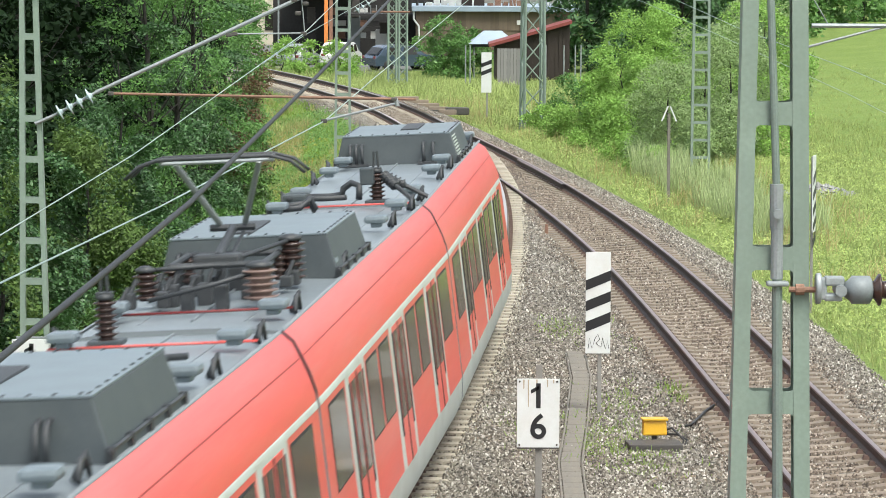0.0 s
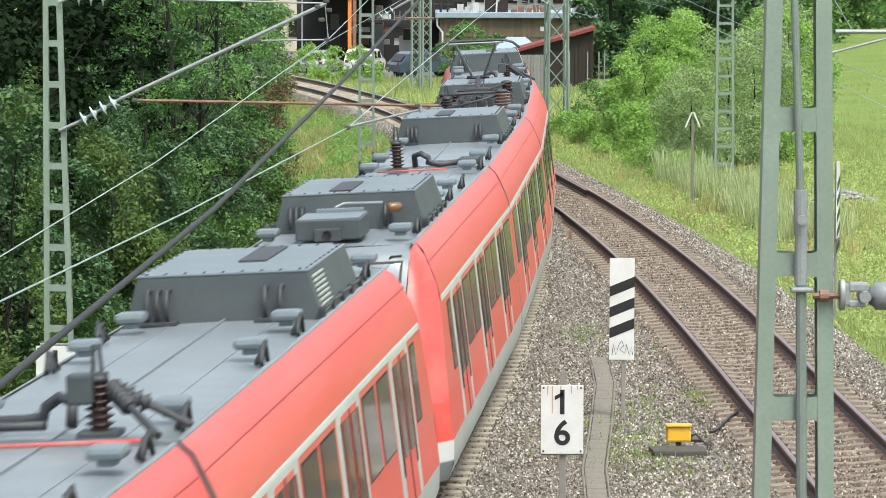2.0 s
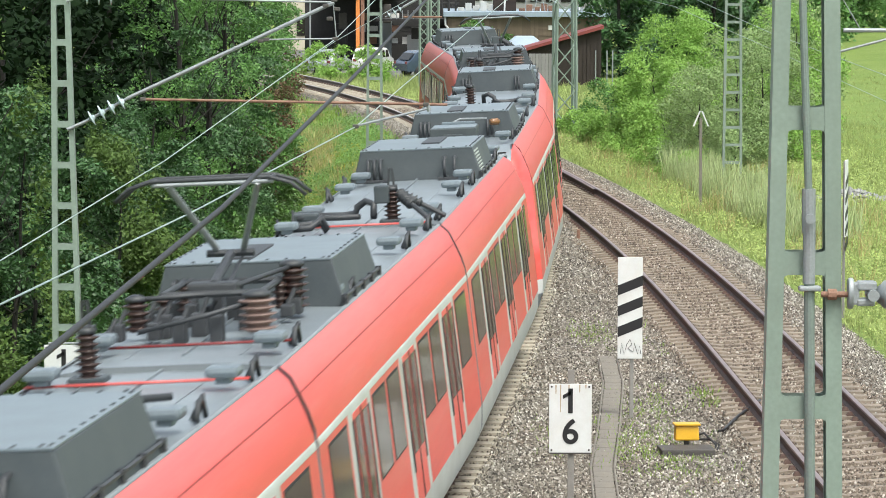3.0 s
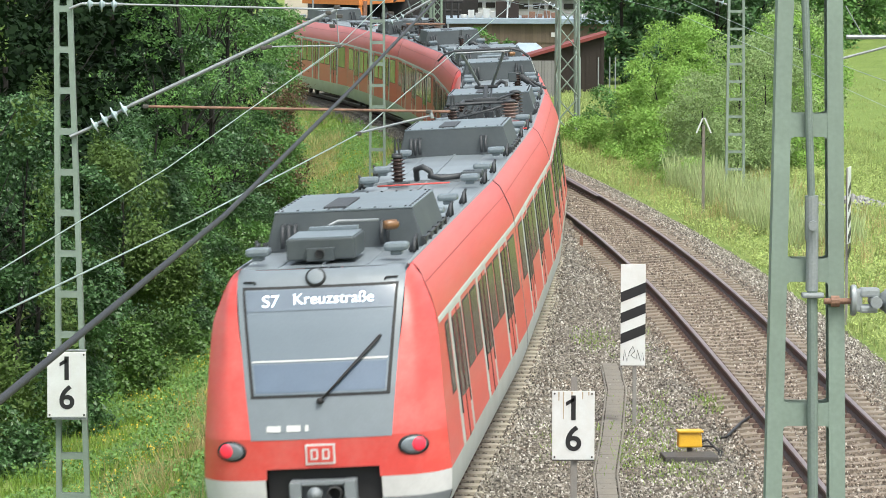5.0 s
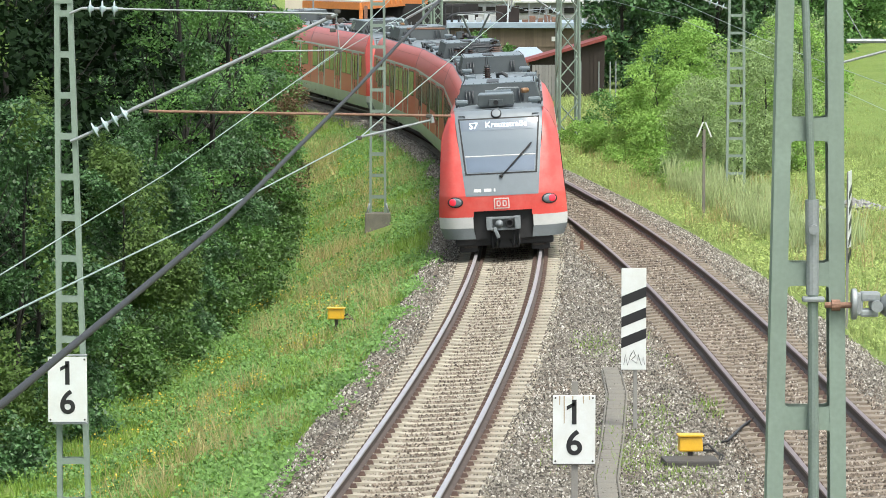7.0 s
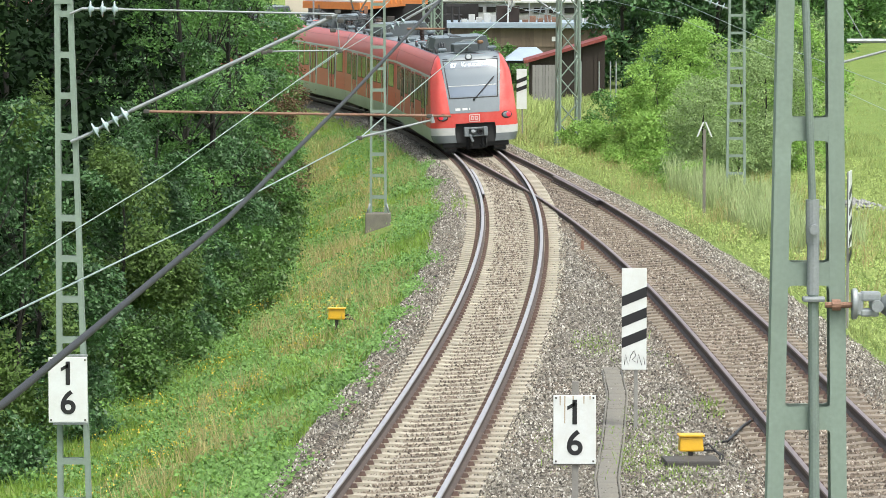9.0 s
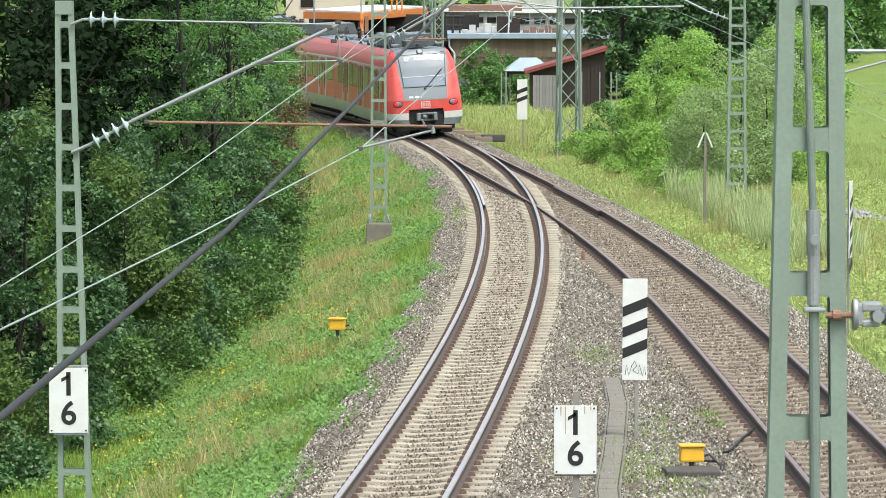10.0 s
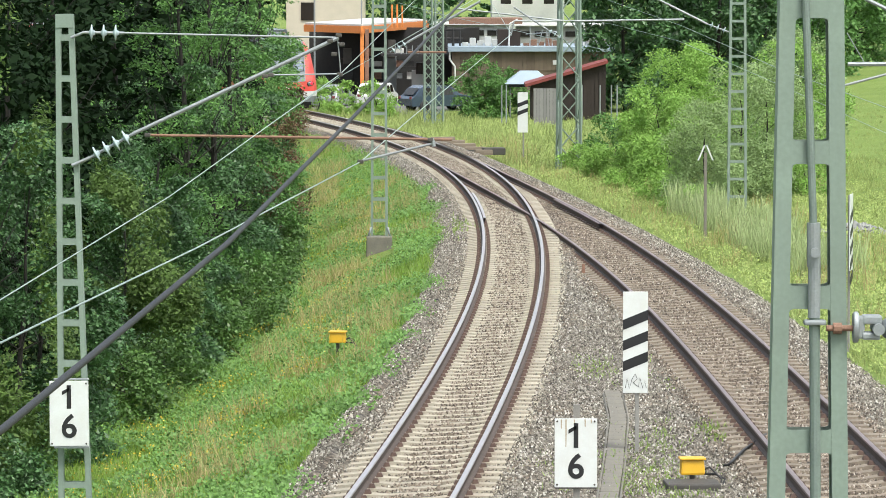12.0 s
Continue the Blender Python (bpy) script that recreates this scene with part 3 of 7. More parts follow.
def roof_unit(car, y0, length=3.4, grille=False):
    """Air-conditioning box: sloping sides, flat riveted lid with a small vent, rails beside it."""
    yc = y0 + length / 2
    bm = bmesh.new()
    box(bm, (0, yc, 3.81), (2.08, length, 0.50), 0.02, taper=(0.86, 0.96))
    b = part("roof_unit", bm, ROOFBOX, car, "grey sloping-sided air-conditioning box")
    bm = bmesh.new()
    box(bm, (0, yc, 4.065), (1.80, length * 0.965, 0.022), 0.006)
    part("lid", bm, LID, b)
    bm = bmesh.new()
    box(bm, (-0.14, yc - length * 0.14, 4.085), (0.30, length * 0.52, 0.03), 0.008)
    part("vent", bm, ROOFDARK, b)
    bm = bmesh.new()
    for i in range(9):
        for x in (-0.86, 0.86):
            box(bm, (x, yc - length * 0.45 + i * length * 0.11, 4.08), (0.03, 0.03, 0.02))
        for yy in (-0.46, 0.46):
            box(bm, (-0.8 + i * 0.2, yc + yy * length, 4.08), (0.03, 0.03, 0.02))
    tagged(part("bolts", bm, ROOFDARK, b), kind="stuff")
    for x in (-1.03, 1.03):
        bm = bmesh.new()
        rod(bm, (x, y0 - 0.1, 3.66), (x, y0 + length + 0.1, 3.66), 0.022, 6)
        for i in range(5):
            box(bm, (x, y0 + i * length / 4, 3.64), (0.06, 0.08, 0.10))
        part("side_pipe", bm, ROOFDARK, b)
    for x in (-0.78, -0.70, -0.62, 0.50, 0.58):
        bm = bmesh.new()
        tube(bm, [(x, y0 + 0.02, 3.90), (x, y0 - 0.14, 3.88), (x, y0 - 0.2, 3.76), (x, y0 - 0.2, 3.62)], 0.028, 6)
        part("hose", bm, ROOFDARK, b)
    ye = y0 + length
    for x in (-0.62, -0.46, 0.56, 0.66, 0.76):
        bm = bmesh.new()
        tube(bm, [(x, ye - 0.04, 3.92), (x, ye + 0.14, 3.92), (x, ye + 0.22, 3.80), (x, ye + 0.20, 3.60)], 0.028, 6)
        part("hose", bm, ROOFDARK, b)
    for x in (-0.55, 0.65):
        bm = bmesh.new()
        box(bm, (x, ye + 0.18, 3.605), (0.40, 0.16, 0.03), 0.008)
        part("hose_foot", bm, ROOFDARK, b)
    if grille:
        for i in range(8):
            bm = bmesh.new()
            box(bm, (-1.004 + 0.0146 * i, y0 + length - 0.62, 3.64 + i * 0.05), (0.05, 0.85, 0.022))
            part("grille_slat", bm, PALE, b)


def insulator(car, x, y, z, h=0.34, r=0.12, n=5, material=PORCELAIN):
    bm = bmesh.new()
    lathe(bm, ribs(n, r * 0.6, r, h), Matrix.Translation((x, y, z)))
    i = part("insulator", bm, material, car)
    bm = bmesh.new()
    lathe(bm, [(r * 0.75, 0), (r * 0.75, 0.04), (r * 0.3, 0.07)], Matrix.Translation((x, y, z + h)))
    part("cap", bm, ROOFDARK, i)


def surge_gear(car, x, y, arms=False):
    """Tall ribbed insulator with a cap and twin prongs; some carry a box and two ribbed slanting arms."""
    insulator(car, x, y, 3.62, 0.42, 0.12, 7)
    bm = bmesh.new()
    for o in (-0.04, 0.04):
        rod(bm, (x + o, y, 4.06), (x + o * 0.5, y, 4.34), 0.016, 6)
    box(bm, (x, y, 4.09), (0.16, 0.12, 0.05), 0.01)
    part("prong", bm, ROOFDARK, car)
    if arms:
        bm = bmesh.new()
        box(bm, (x + 0.12, y + 0.1, 4.0), (0.20, 0.22, 0.24), 0.02)
        part("switch_box", bm, ROOFBOX, car)
        for dx, dy in ((-0.62, -0.1), (-0.45, 0.55)):
            d = Vector((dx, dy, -0.34))
            bm = bmesh.new()
            lathe(bm, ribs(5, 0.05, 0.085, 0.34), Matrix.Translation((x - 0.1, y, 4.0)) @ d.to_track_quat("Z", "Y").to_matrix().to_4x4())
            rod(bm, Vector((x - 0.1, y, 4.0)) + d * 0.4, Vector((x - 0.1, y, 4.0)) + d, 0.035)
            part("ribbed_arm", bm, ROOFDARK, car)
    bm = bmesh.new()
    box(bm, (x, y, 3.63), (0.34, 0.34, 0.05), 0.015)
    part("gear_foot", bm, ROOFBOX, car)


def roof_vent(car, x, y):
    bm = bmesh.new()
    box(bm, (x, y, 3.67), (0.14, 0.22, 0.08), 0.02)
    box(bm, (x, y, 3.735), (0.30, 0.34, 0.10), 0.045)
    part("roof_vent", bm, LID, car)


def handrail(car, y):
    for s in (-1, 1):
        bm = bmesh.new()
        tube(bm, [(s * 1.0, y, 3.6), (s * 1.0, y + 0.08, 3.74), (s * 1.0, y + 0.3, 3.74), (s * 1.0, y + 0.42, 3.6)], 0.025, 6)
        tube(bm, [(s * 0.94, y + 0.1, 3.6), (s * 1.02, y + 0.22, 3.78), (s * 0.94, y + 0.34, 3.6)], 0.022, 6)
        part("roof_fitting", bm, ROOFDARK, car)


def cable_run(car, pts, r=0.035, material=ROOFDARK, name="roof_cable"):
    bm = bmesh.new()
    tube(bm, pts, r, 7)
    part(name, bm, material, car)


def bogie(car, y):
    bm = bmesh.new()
    for s in (-1, 1):
        box(bm, (s * 1.0, y, 0.48), (0.12, 2.6, 0.2), 0.03)
        for o in (-0.9, 0.9):
            box(bm, (s * 1.02, y + o, 0.44), (0.2, 0.34, 0.3), 0.03)
    box(bm, (0, y, 0.5), (2.0, 0.5, 0.2), 0.03)
    b = part("bogie", bm, UNDER, car)
    for o in (-0.9, 0.9):
        bm = bmesh.new()
        for s in (-1, 1):
            lathe(bm, [(0.38, -0.06), (0.43, -0.05), (0.425, 0.06), (0.36, 0.07), (0.12, 0.05)], pose(s * 0.75, y + o, 0.425 - 0.04, 0, 90 * s, 0), 20)
        rod(bm, (-0.75, y + o, 0.39), (0.75, y + o, 0.39), 0.08)
        part("wheelset", bm, UNDER, b)


def pantograph(car, y):
    """Single-arm collector raised to the wire, on a base frame with brown insulators."""
    bm = bmesh.new()
    for x in (-0.5, 0.5):
        rod(bm, (x, y - 0.7, 3.98), (x, y + 0.7, 3.98), 0.035)
    for yy in (-0.7, 0.7):
        rod(bm, (-0.5, y + yy, 3.98), (0.5, y + yy, 3.98), 0.035)
    box(bm, (0, y - 0.55, 4.02), (0.5, 0.3, 0.14), 0.03)
    p = part("pantograph", bm, ROOFDARK, car, "raised single-arm current collector")
    for x in (-0.5, 0.5):
        for yy in (-0.65, 0.65):
            bm = bmesh.new()
            lathe(bm, ribs(4, 0.05, 0.09, 0.28), Matrix.Translation((x, y + yy, 3.68)))
            part("insulator", bm, PORCELAIN, p)
    bm = bmesh.new()
    rod(bm, (0, y - 0.55, 4.06), (0, y + 0.75, 4.26), 0.05)
    rod(bm, (0.12, y - 0.45, 4.02), (0.12, y + 0.7, 4.22), 0.02)
    rod(bm, (-0.25, y + 0.75, 4.27), (0.25, y + 0.75, 4.27), 0.04)
    part("lower_arm", bm, ROOFDARK, p)
    bm = bmesh.new()
    for s in (-1, 1):
        rod(bm, (s * 0.14, y + 0.75, 4.10), (s * 0.46, y - 0.25, 4.84), 0.035)
    rod(bm, (-0.62, y - 0.25, 4.84), (0.62, y - 0.25, 4.84), 0.02)
    part("upper_arm", bm, ZINC, p, "pale metal upper arm")
    bm = bmesh.new()
    for o in (-0.45, -0.05):
        tube(bm, [(-0.97, y + o, 4.70), (-0.82, y + o, 4.83), (-0.6, y + o, 4.895), (0.6, y + o, 4.895), (0.82, y + o, 4.83), (0.97, y + o, 4.70)], 0.022)
    for s in (-0.6, 0.6):
        rod(bm, (s, y - 0.45, 4.88), (s, y - 0.05, 4.88), 0.02)
    part("contact_strip", bm, ROOFDARK, p)


def shell(car, cab_end):
    """Car body: floor band, red walls with rounded shoulders, grey deck, underframe, bellows."""
    edge = (lambda x, z: cab(x, z).y) if cab_end else None
    ya, yb = (0.07 if not cab_end else 0.0), CAR_LEN - 0.07
    for s in (-1, 1):
        strip("sill_band", [(s * x, z) for x, z in SIDE[:3]], ya, yb, PALE, car, "pale grey lower band", edge=edge)
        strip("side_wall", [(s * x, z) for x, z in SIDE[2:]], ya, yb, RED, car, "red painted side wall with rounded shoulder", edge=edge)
        strip("cantrail_strip", [(s * 1.516, 2.74), (s * 1.514, 2.79), (s * 1.506, 2.82), (s * 1.503, 2.825)], (1.1 if cab_end else ya), yb, PALE, car, "thin pale line over the windows")
        strip("roof_seam", [(s * 1.350, 3.295), (s * 1.346, 3.305), (s * 1.343, 3.309)], (1.1 if cab_end else ya), yb, SEAMRED, car, "thin darker seam along the shoulder")
        strip("gutter", [(s * 1.07, 3.575), (s * 1.065, 3.60), (s * 1.03, 3.60)], (1.0 if cab_end else ya), yb, SKIRT, car)
    strip("roof_deck", [(-1.06, 3.58), (-0.97, 3.57), (-0.6, 3.585), (0, 3.595), (0.6, 3.585), (0.97, 3.57), (1.06, 3.58)], ya + (0.9 if cab_end else 0), yb, DECK, car, "grey ribbed roof deck", edge=edge)
    for x in (-0.55, 0.0, 0.55):
        bm = bmesh.new()
        box(bm, (x, (yb + 1.2) / 2, 3.592 if x == 0 else 3.584), (0.025, yb - 1.2, 0.022))
        part("roof_rib", bm, DECK, car)
    bm = bmesh.new()
    box(bm, (0, CAR_LEN / 2, 0.72), (2.7, CAR_LEN - 1.2, 0.42), 0.03)
    for yy in (5.2, 8.4, 11.5):
        box(bm, (0, yy, 0.48), (2.5, 1.9, 0.36), 0.03)
    part("underframe", bm, UNDER, car)
    # end walls and bellows
    for yy in ((yb,) if cab_end else (ya, yb)):
        bm = bmesh.new()
        pts = [(x, z) for x, z in SIDE] + [(0.6, 3.62), (-0.6, 3.62)] + [(-x, z) for x, z in SIDE[::-1]]
        bm.faces.new([bm.verts.new((x, yy, z)) for x, z in pts])
        part("end_wall", bm, SKIRT, car)
        bm = bmesh.new()
        d = 0.08 if yy > 1 else -0.08
        for k in range(4):
            box(bm, (0, yy + d * (k + 0.5) / 4, 2.05), (2.2 if k % 2 else 2.3, 0.03, 2.5), 0.03)
        part("gangway_bellows", bm, RUBBER, car)
        for s in (-1, 1):
            strip("end_trim", [(s * (x + 0.006), z + 0.004) for x, z in SIDE[6:]], yy - 0.03, yy + 0.01, DARKRED, car)


def sides(car, cab_end):
    doors = (3.6, 8.5, 13.4) if cab_end else (3.4, 8.42, 13.45)
    for s in (-1, 1):
        for y in doors:
            side_door(car, s, y)
        gaps = []
        for a, b in zip(doors, doors[1:]):
            gaps.append((a + 1.06, b - 1.06))
        gaps.append((doors[-1] + 1.06, CAR_LEN - 0.55))
        gaps.insert(0, (1.75 if cab_end else 0.6, doors[0] - 1.06))
        for a, b in gaps:
            n = 2 if b - a > 2.2 else 1
            w = (b - a) / n
            for i in range(n):
                glazing(car, s, a + w * (i + 0.5), 1.66, 2.66, w - 0.22)


def cab_front(car):
    """Sloping cab end with grey mask, big windscreen, lights, stripe, skirt and coupler."""
    for s in (-1, 1):
        rows = [(z, *(sorted((s * half_width(z), s * (0.84 + 0.19 * smooth(1.4, 3.4, z)))))) for z in np.linspace(1.38, 3.58, 12)]
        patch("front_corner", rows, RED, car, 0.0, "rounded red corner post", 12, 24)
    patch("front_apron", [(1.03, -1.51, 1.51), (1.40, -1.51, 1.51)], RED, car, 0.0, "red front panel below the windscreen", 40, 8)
    for s in (-1, 1):
        patch("apron_end", [(0.90, *sorted((s * 0.68, s * 1.51))), (1.03, *sorted((s * 0.68, s * 1.51)))], RED, car, 0.0, "", 16, 2)
    for s in (-1, 1):
        lo, hi = sorted((s * 0.62, s * 1.51))
        patch("front_stripe", [(0.64, *sorted((s * 0.70, s * half_width(0.64)))), (0.90, *sorted((s * 0.70, s * 1.51)))], WHITEPAINT, car, 0.004, "off-white stripe", 16, 3)
        patch("front_skirt", [(0.38, *sorted((s * 0.66, s * 1.40))), (0.64, *sorted((s * 0.70, s * half_width(0.64))))], SKIRT, car, 0.0, "dark grey skirt", 16, 3)
    mask = patch("windscreen_surround", [(1.385, -0.85, 0.85), (3.40, -1.03, 1.03), (3.58, -1.045, 1.045)], MASK, car, 0.006, "grey windscreen surround", 16, 30)
    patch("screen_seal", [(1.93, -0.84, 0.84), (3.375, -0.955, 0.955)], RUBBER, car, 0.011, "dark rubber windscreen seal", 16, 20)
    scr = patch("windscreen", [(1.97, -0.80, 0.80), (3.34, -0.92, 0.92)], SCREEN, car, 0.018, "large pale reflecting windscreen", 16, 20)
    patch("display_strip", [(3.06, -0.885, 0.885), (3.32, -0.90, 0.90)], STRIPGLASS, scr, 0.026, "", 12, 4)
    patch("sun_blind_edge", [(2.40, -0.82, 0.82), (2.42, -0.82, 0.82)], WHITEPAINT, scr, 0.026, "white line across the screen", 12, 2)
    patch("lower_screen", [(2.0, -0.78, 0.78), (2.37, -0.81, 0.81)], BLUEPANE, scr, 0.022, "", 12, 6)
    lettering("destination", "Kreuzstraße", 0.20, on_cab(0.17, 3.20, 0.032), DISPLAY, scr, 0.004)
    lettering("line_number", "S7", 0.22, on_cab(-0.60, 3.18, 0.032), DISPLAY, scr, 0.006)
    for x, w in ((-0.57, 0.17), (-0.33, 0.17), (-0.17, 0.04)):
        bm = bmesh.new()
        box(bm, (0, 0, 0), (w, 0.075, 0.006))
        ob = part("number_bar", bm, WHITEPAINT, car, "small pale number bar")
        ob.matrix_basis = on_cab(x, 1.53, 0.014)
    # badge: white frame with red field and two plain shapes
    bm = bmesh.new()
    box(bm, (0, 0, 0), (0.36, 0.25, 0.01), 0.004)
    bdg = part("badge", bm, WHITEPAINT, car, "white-edged red badge")
    bdg.matrix_basis = on_cab(-0.02, 1.20, 0.012)
    bm = bmesh.new()
    box(bm, (0, 0, 0.006), (0.31, 0.20, 0.008))
    part("badge_field", bm, RED, bdg)
    bm = bmesh.new()
    for x in (-0.07, 0.07):
        box(bm, (x - 0.035, 0, 0.012), (0.025, 0.13, 0.006))
        for yy in (-0.055, 0.055):
            box(bm, (x, yy, 0.012), (0.075, 0.022, 0.006))
        box(bm, (x + 0.035, 0, 0.012), (0.022, 0.09, 0.006))
    part("badge_shapes", bm, WHITEPAINT, bdg)
    for s in (-1, 1):
        bm = bmesh.new()
        lathe(bm, [(0.19, -0.09), (0.19, 0.005), (0.17, 0.012)], Matrix.Diagonal((1, 0.66, 1, 1)), 24)
        lamp = part("lamp_cluster", bm, RUBBER, car)
        lamp.matrix_basis = on_cab(s * 1.10, 1.26, 0.0)
        bm = bmesh.new()
        lathe(bm, [(0.165, -0.02), (0.16, 0.014), (0.10, 0.022), (0.02, 0.026)], Matrix.Diagonal((1, 0.64, 1, 1)), 24)
        part("lamp_glass", bm, MASK, lamp)
        bm = bmesh.new()
        lathe(bm, [(0.09, 0.0), (0.085, 0.026), (0.05, 0.034), (0.01, 0.038)], Matrix.Translation((0.06 * s, 0.005, 0)), 20)
        part("tail_lamp", bm, TAILRED, lamp, "glowing red tail lamp")
    # top lamp, wiper, corner brackets
    bm = bmesh.new()
    lathe(bm, [(0.125, 0), (0.125, 0.03), (0.10, 0.04)], None, 24)
    top = part("top_lamp", bm, RUBBER, car)
    top.matrix_basis = on_cab(-0.05, 3.47, 0.0)
    bm = bmesh.new()
    lathe(bm, [(0.102, 0.030), (0.100, 0.044), (0.09, 0.046), (0.01, 0.047)], None, 24)
    part("top_lamp_glass", bm, MASK, top)
    bm = bmesh.new()
    tube(bm, [cab(0.0, 1.88, 0.05), cab(0.22, 2.12, 0.07), cab(0.72, 2.66, 0.06)], 0.015)
    rod(bm, cab(0.22, 2.12, 0.05), cab(0.74, 2.70, 0.045), 0.02, 6)
    bmesh.ops.create_uvsphere(bm, u_segments=8, v_segments=6, radius=0.045, matrix=Matrix.Translation(cab(0.0, 1.88, 0.04)))
    part("wiper", bm, RUBBER, car)
    for s in (-1, 1):
        bm = bmesh.new()
        tube(bm, [cab(s * 0.94, 3.44, 0.03), cab(s * 0.80, 3.44, 0.03), cab(s * 0.79, 3.41, 0.02)], 0.012)
        part("grab_bracket", bm, RUBBER, car)
    # coupler pocket
    bm = bmesh.new()
    box(bm, (0, 0.62, 0.70), (1.36, 0.9, 0.68))
    box(bm, (0, 0.95, 0.38), (2.3, 1.3, 0.36), 0.05)
    box(bm, (0, 0.55, 0.30), (0.62, 0.6, 0.34), 0.04)
    part("coupler_pocket", bm, RUBBER, car)
    for s in (-1, 1):
        bm = bmesh.new()
        box(bm, (s * 0.84, 0.95, 0.25), (0.44, 1.1, 0.40), 0.06)
        part("bogie_fairing", bm, RUBBER, car)
    bm = bmesh.new()
    for s in (-1, 1):
        patch_z = 0.70
        box(bm, (s * 0.33, 0.0, patch_z + 0.04), (0.14, 0.3, 0.30), 0.02)
    box(bm, (0, 0.02, 0.86), (0.62, 0.25, 0.05), 0.01)
    box(bm, (0, 0.05, 0.60), (0.62, 0.25, 0.05), 0.01)
    box(bm, (0, 0.10, 0.73), (0.60, 0.12, 0.24), 0.01)
    cp = part("coupler", bm, SKIRT, car, "grey automatic coupler")
    bm = bmesh.new()
    lathe(bm, [(0.09, 0), (0.09, 0.14), (0.02, 0.22)], pose(-0.10, 0.02, 0.73, 90))
    box(bm, (0.02, -0.12, 0.55), (0.08, 0.10, 0.26), 0.02, m=pose(0, 0, 0, 0, -20))
    part("coupler_cone", bm, SKIRT, cp)
    bm = bmesh.new()
    lathe(bm, [(0.10, 0), (0.10, 0.16), (0.07, 0.17), (0.065, 0.05)], pose(0.14, 0.02, 0.73, 90))
    part("coupler_cup", bm, RUBBER, cp)
    for x in (-0.28, -0.16, 0.22, 0.34):
        bm = bmesh.new()
        tube(bm, [(x, 0.15, 0.5), (x * 1.05, 0.05, 0.26), (x * 0.95, 0.1, 0.16), (x * 0.7, 0.25, 0.3)], 0.022)
        part("brake_hose", bm, RUBBER, car)
    for s in (-1, 1):
        bm = bmesh.new()
        box(bm, (s * 0.80, 0.5, 0.28), (0.3, 0.3, 0.26), 0.03)
        part("rail_guard", bm, UNDER, car)


def end_car(name, arms):
    car = empty(name, Matrix(), label="red electric train end car with grey roof and sloping windscreen", category="railcar", group="cars of the train")
    shell(car, True)
    sides(car, True)
    cab_front(car)
    roof_unit(car, 3.8, 3.4, True)
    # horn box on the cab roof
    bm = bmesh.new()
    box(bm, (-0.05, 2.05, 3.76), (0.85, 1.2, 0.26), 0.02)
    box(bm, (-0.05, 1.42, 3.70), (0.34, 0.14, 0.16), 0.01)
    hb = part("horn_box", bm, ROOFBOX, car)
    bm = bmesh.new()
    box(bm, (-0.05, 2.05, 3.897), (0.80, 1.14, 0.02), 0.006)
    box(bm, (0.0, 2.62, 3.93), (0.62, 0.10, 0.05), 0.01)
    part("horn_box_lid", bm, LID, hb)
    bm = bmesh.new()
    lathe(bm, [(0.06, 0), (0.06, 0.03), (0.045, 0.03), (0.045, 0.01)], pose(-0.05, 1.35, 3.71, 90))
    part("horn", bm, RUBBER, hb)
    bm = bmesh.new()
    lathe(bm, [(0.05, 0), (0.065, 0.04), (0.065, 0.16), (0.03, 0.2)], pose(0.55, 3.45, 3.88, -90, 0, -70))
    part("flasher", bm, ORANGE, hb, "orange cylinder")
    cable_run(car, [(-0.1, 2.9, 3.94), (0.0, 3.1, 3.98), (0.5, 3.3, 3.96)], 0.02, ZINC, "pipe")
    for x in (-0.86, 0.86):
        roof_vent(car, x, 1.75)
    for y in (8.0, 10.6, 15.2):
        roof_vent(car, 0.82, y)
        roof_vent(car, -0.82, y + 0.4)
        handrail(car, y + 0.6)
    handrail(car, 2.6)
    surge_gear(car, -0.40, 16.1 if not arms else 16.55, arms)
    cable_run(car, [(-0.12, 16.3, 3.66), (-0.12, 16.2, 3.84), (0.0, 16.1, 3.88), (0.12, 16.1, 3.80), (0.14, 16.1, 3.72), (0.3, 16.0, 3.69), (0.8, 16.3, 3.72)], 0.05)
    cable_run(car, [(0.05, 16.5, 3.70), (0.4, 16.4, 3.69), (0.9, 16.6, 3.72)], 0.04)
    for yy in (16.1, 16.5):
        bm = bmesh.new()
        box(bm, (0.78, yy, 3.72), (0.34, 0.2, 0.11), 0.03)
        part("cable_socket", bm, ROOFBOX, car)
    if not arms:
        cable_run(car, [(-0.7, 15.6, 3.63), (0.45, 15.75, 3.63)], 0.014, RED, "red_pipe")
    bogie(car, 3.2)
    bogie(car, CAR_LEN)
    return car


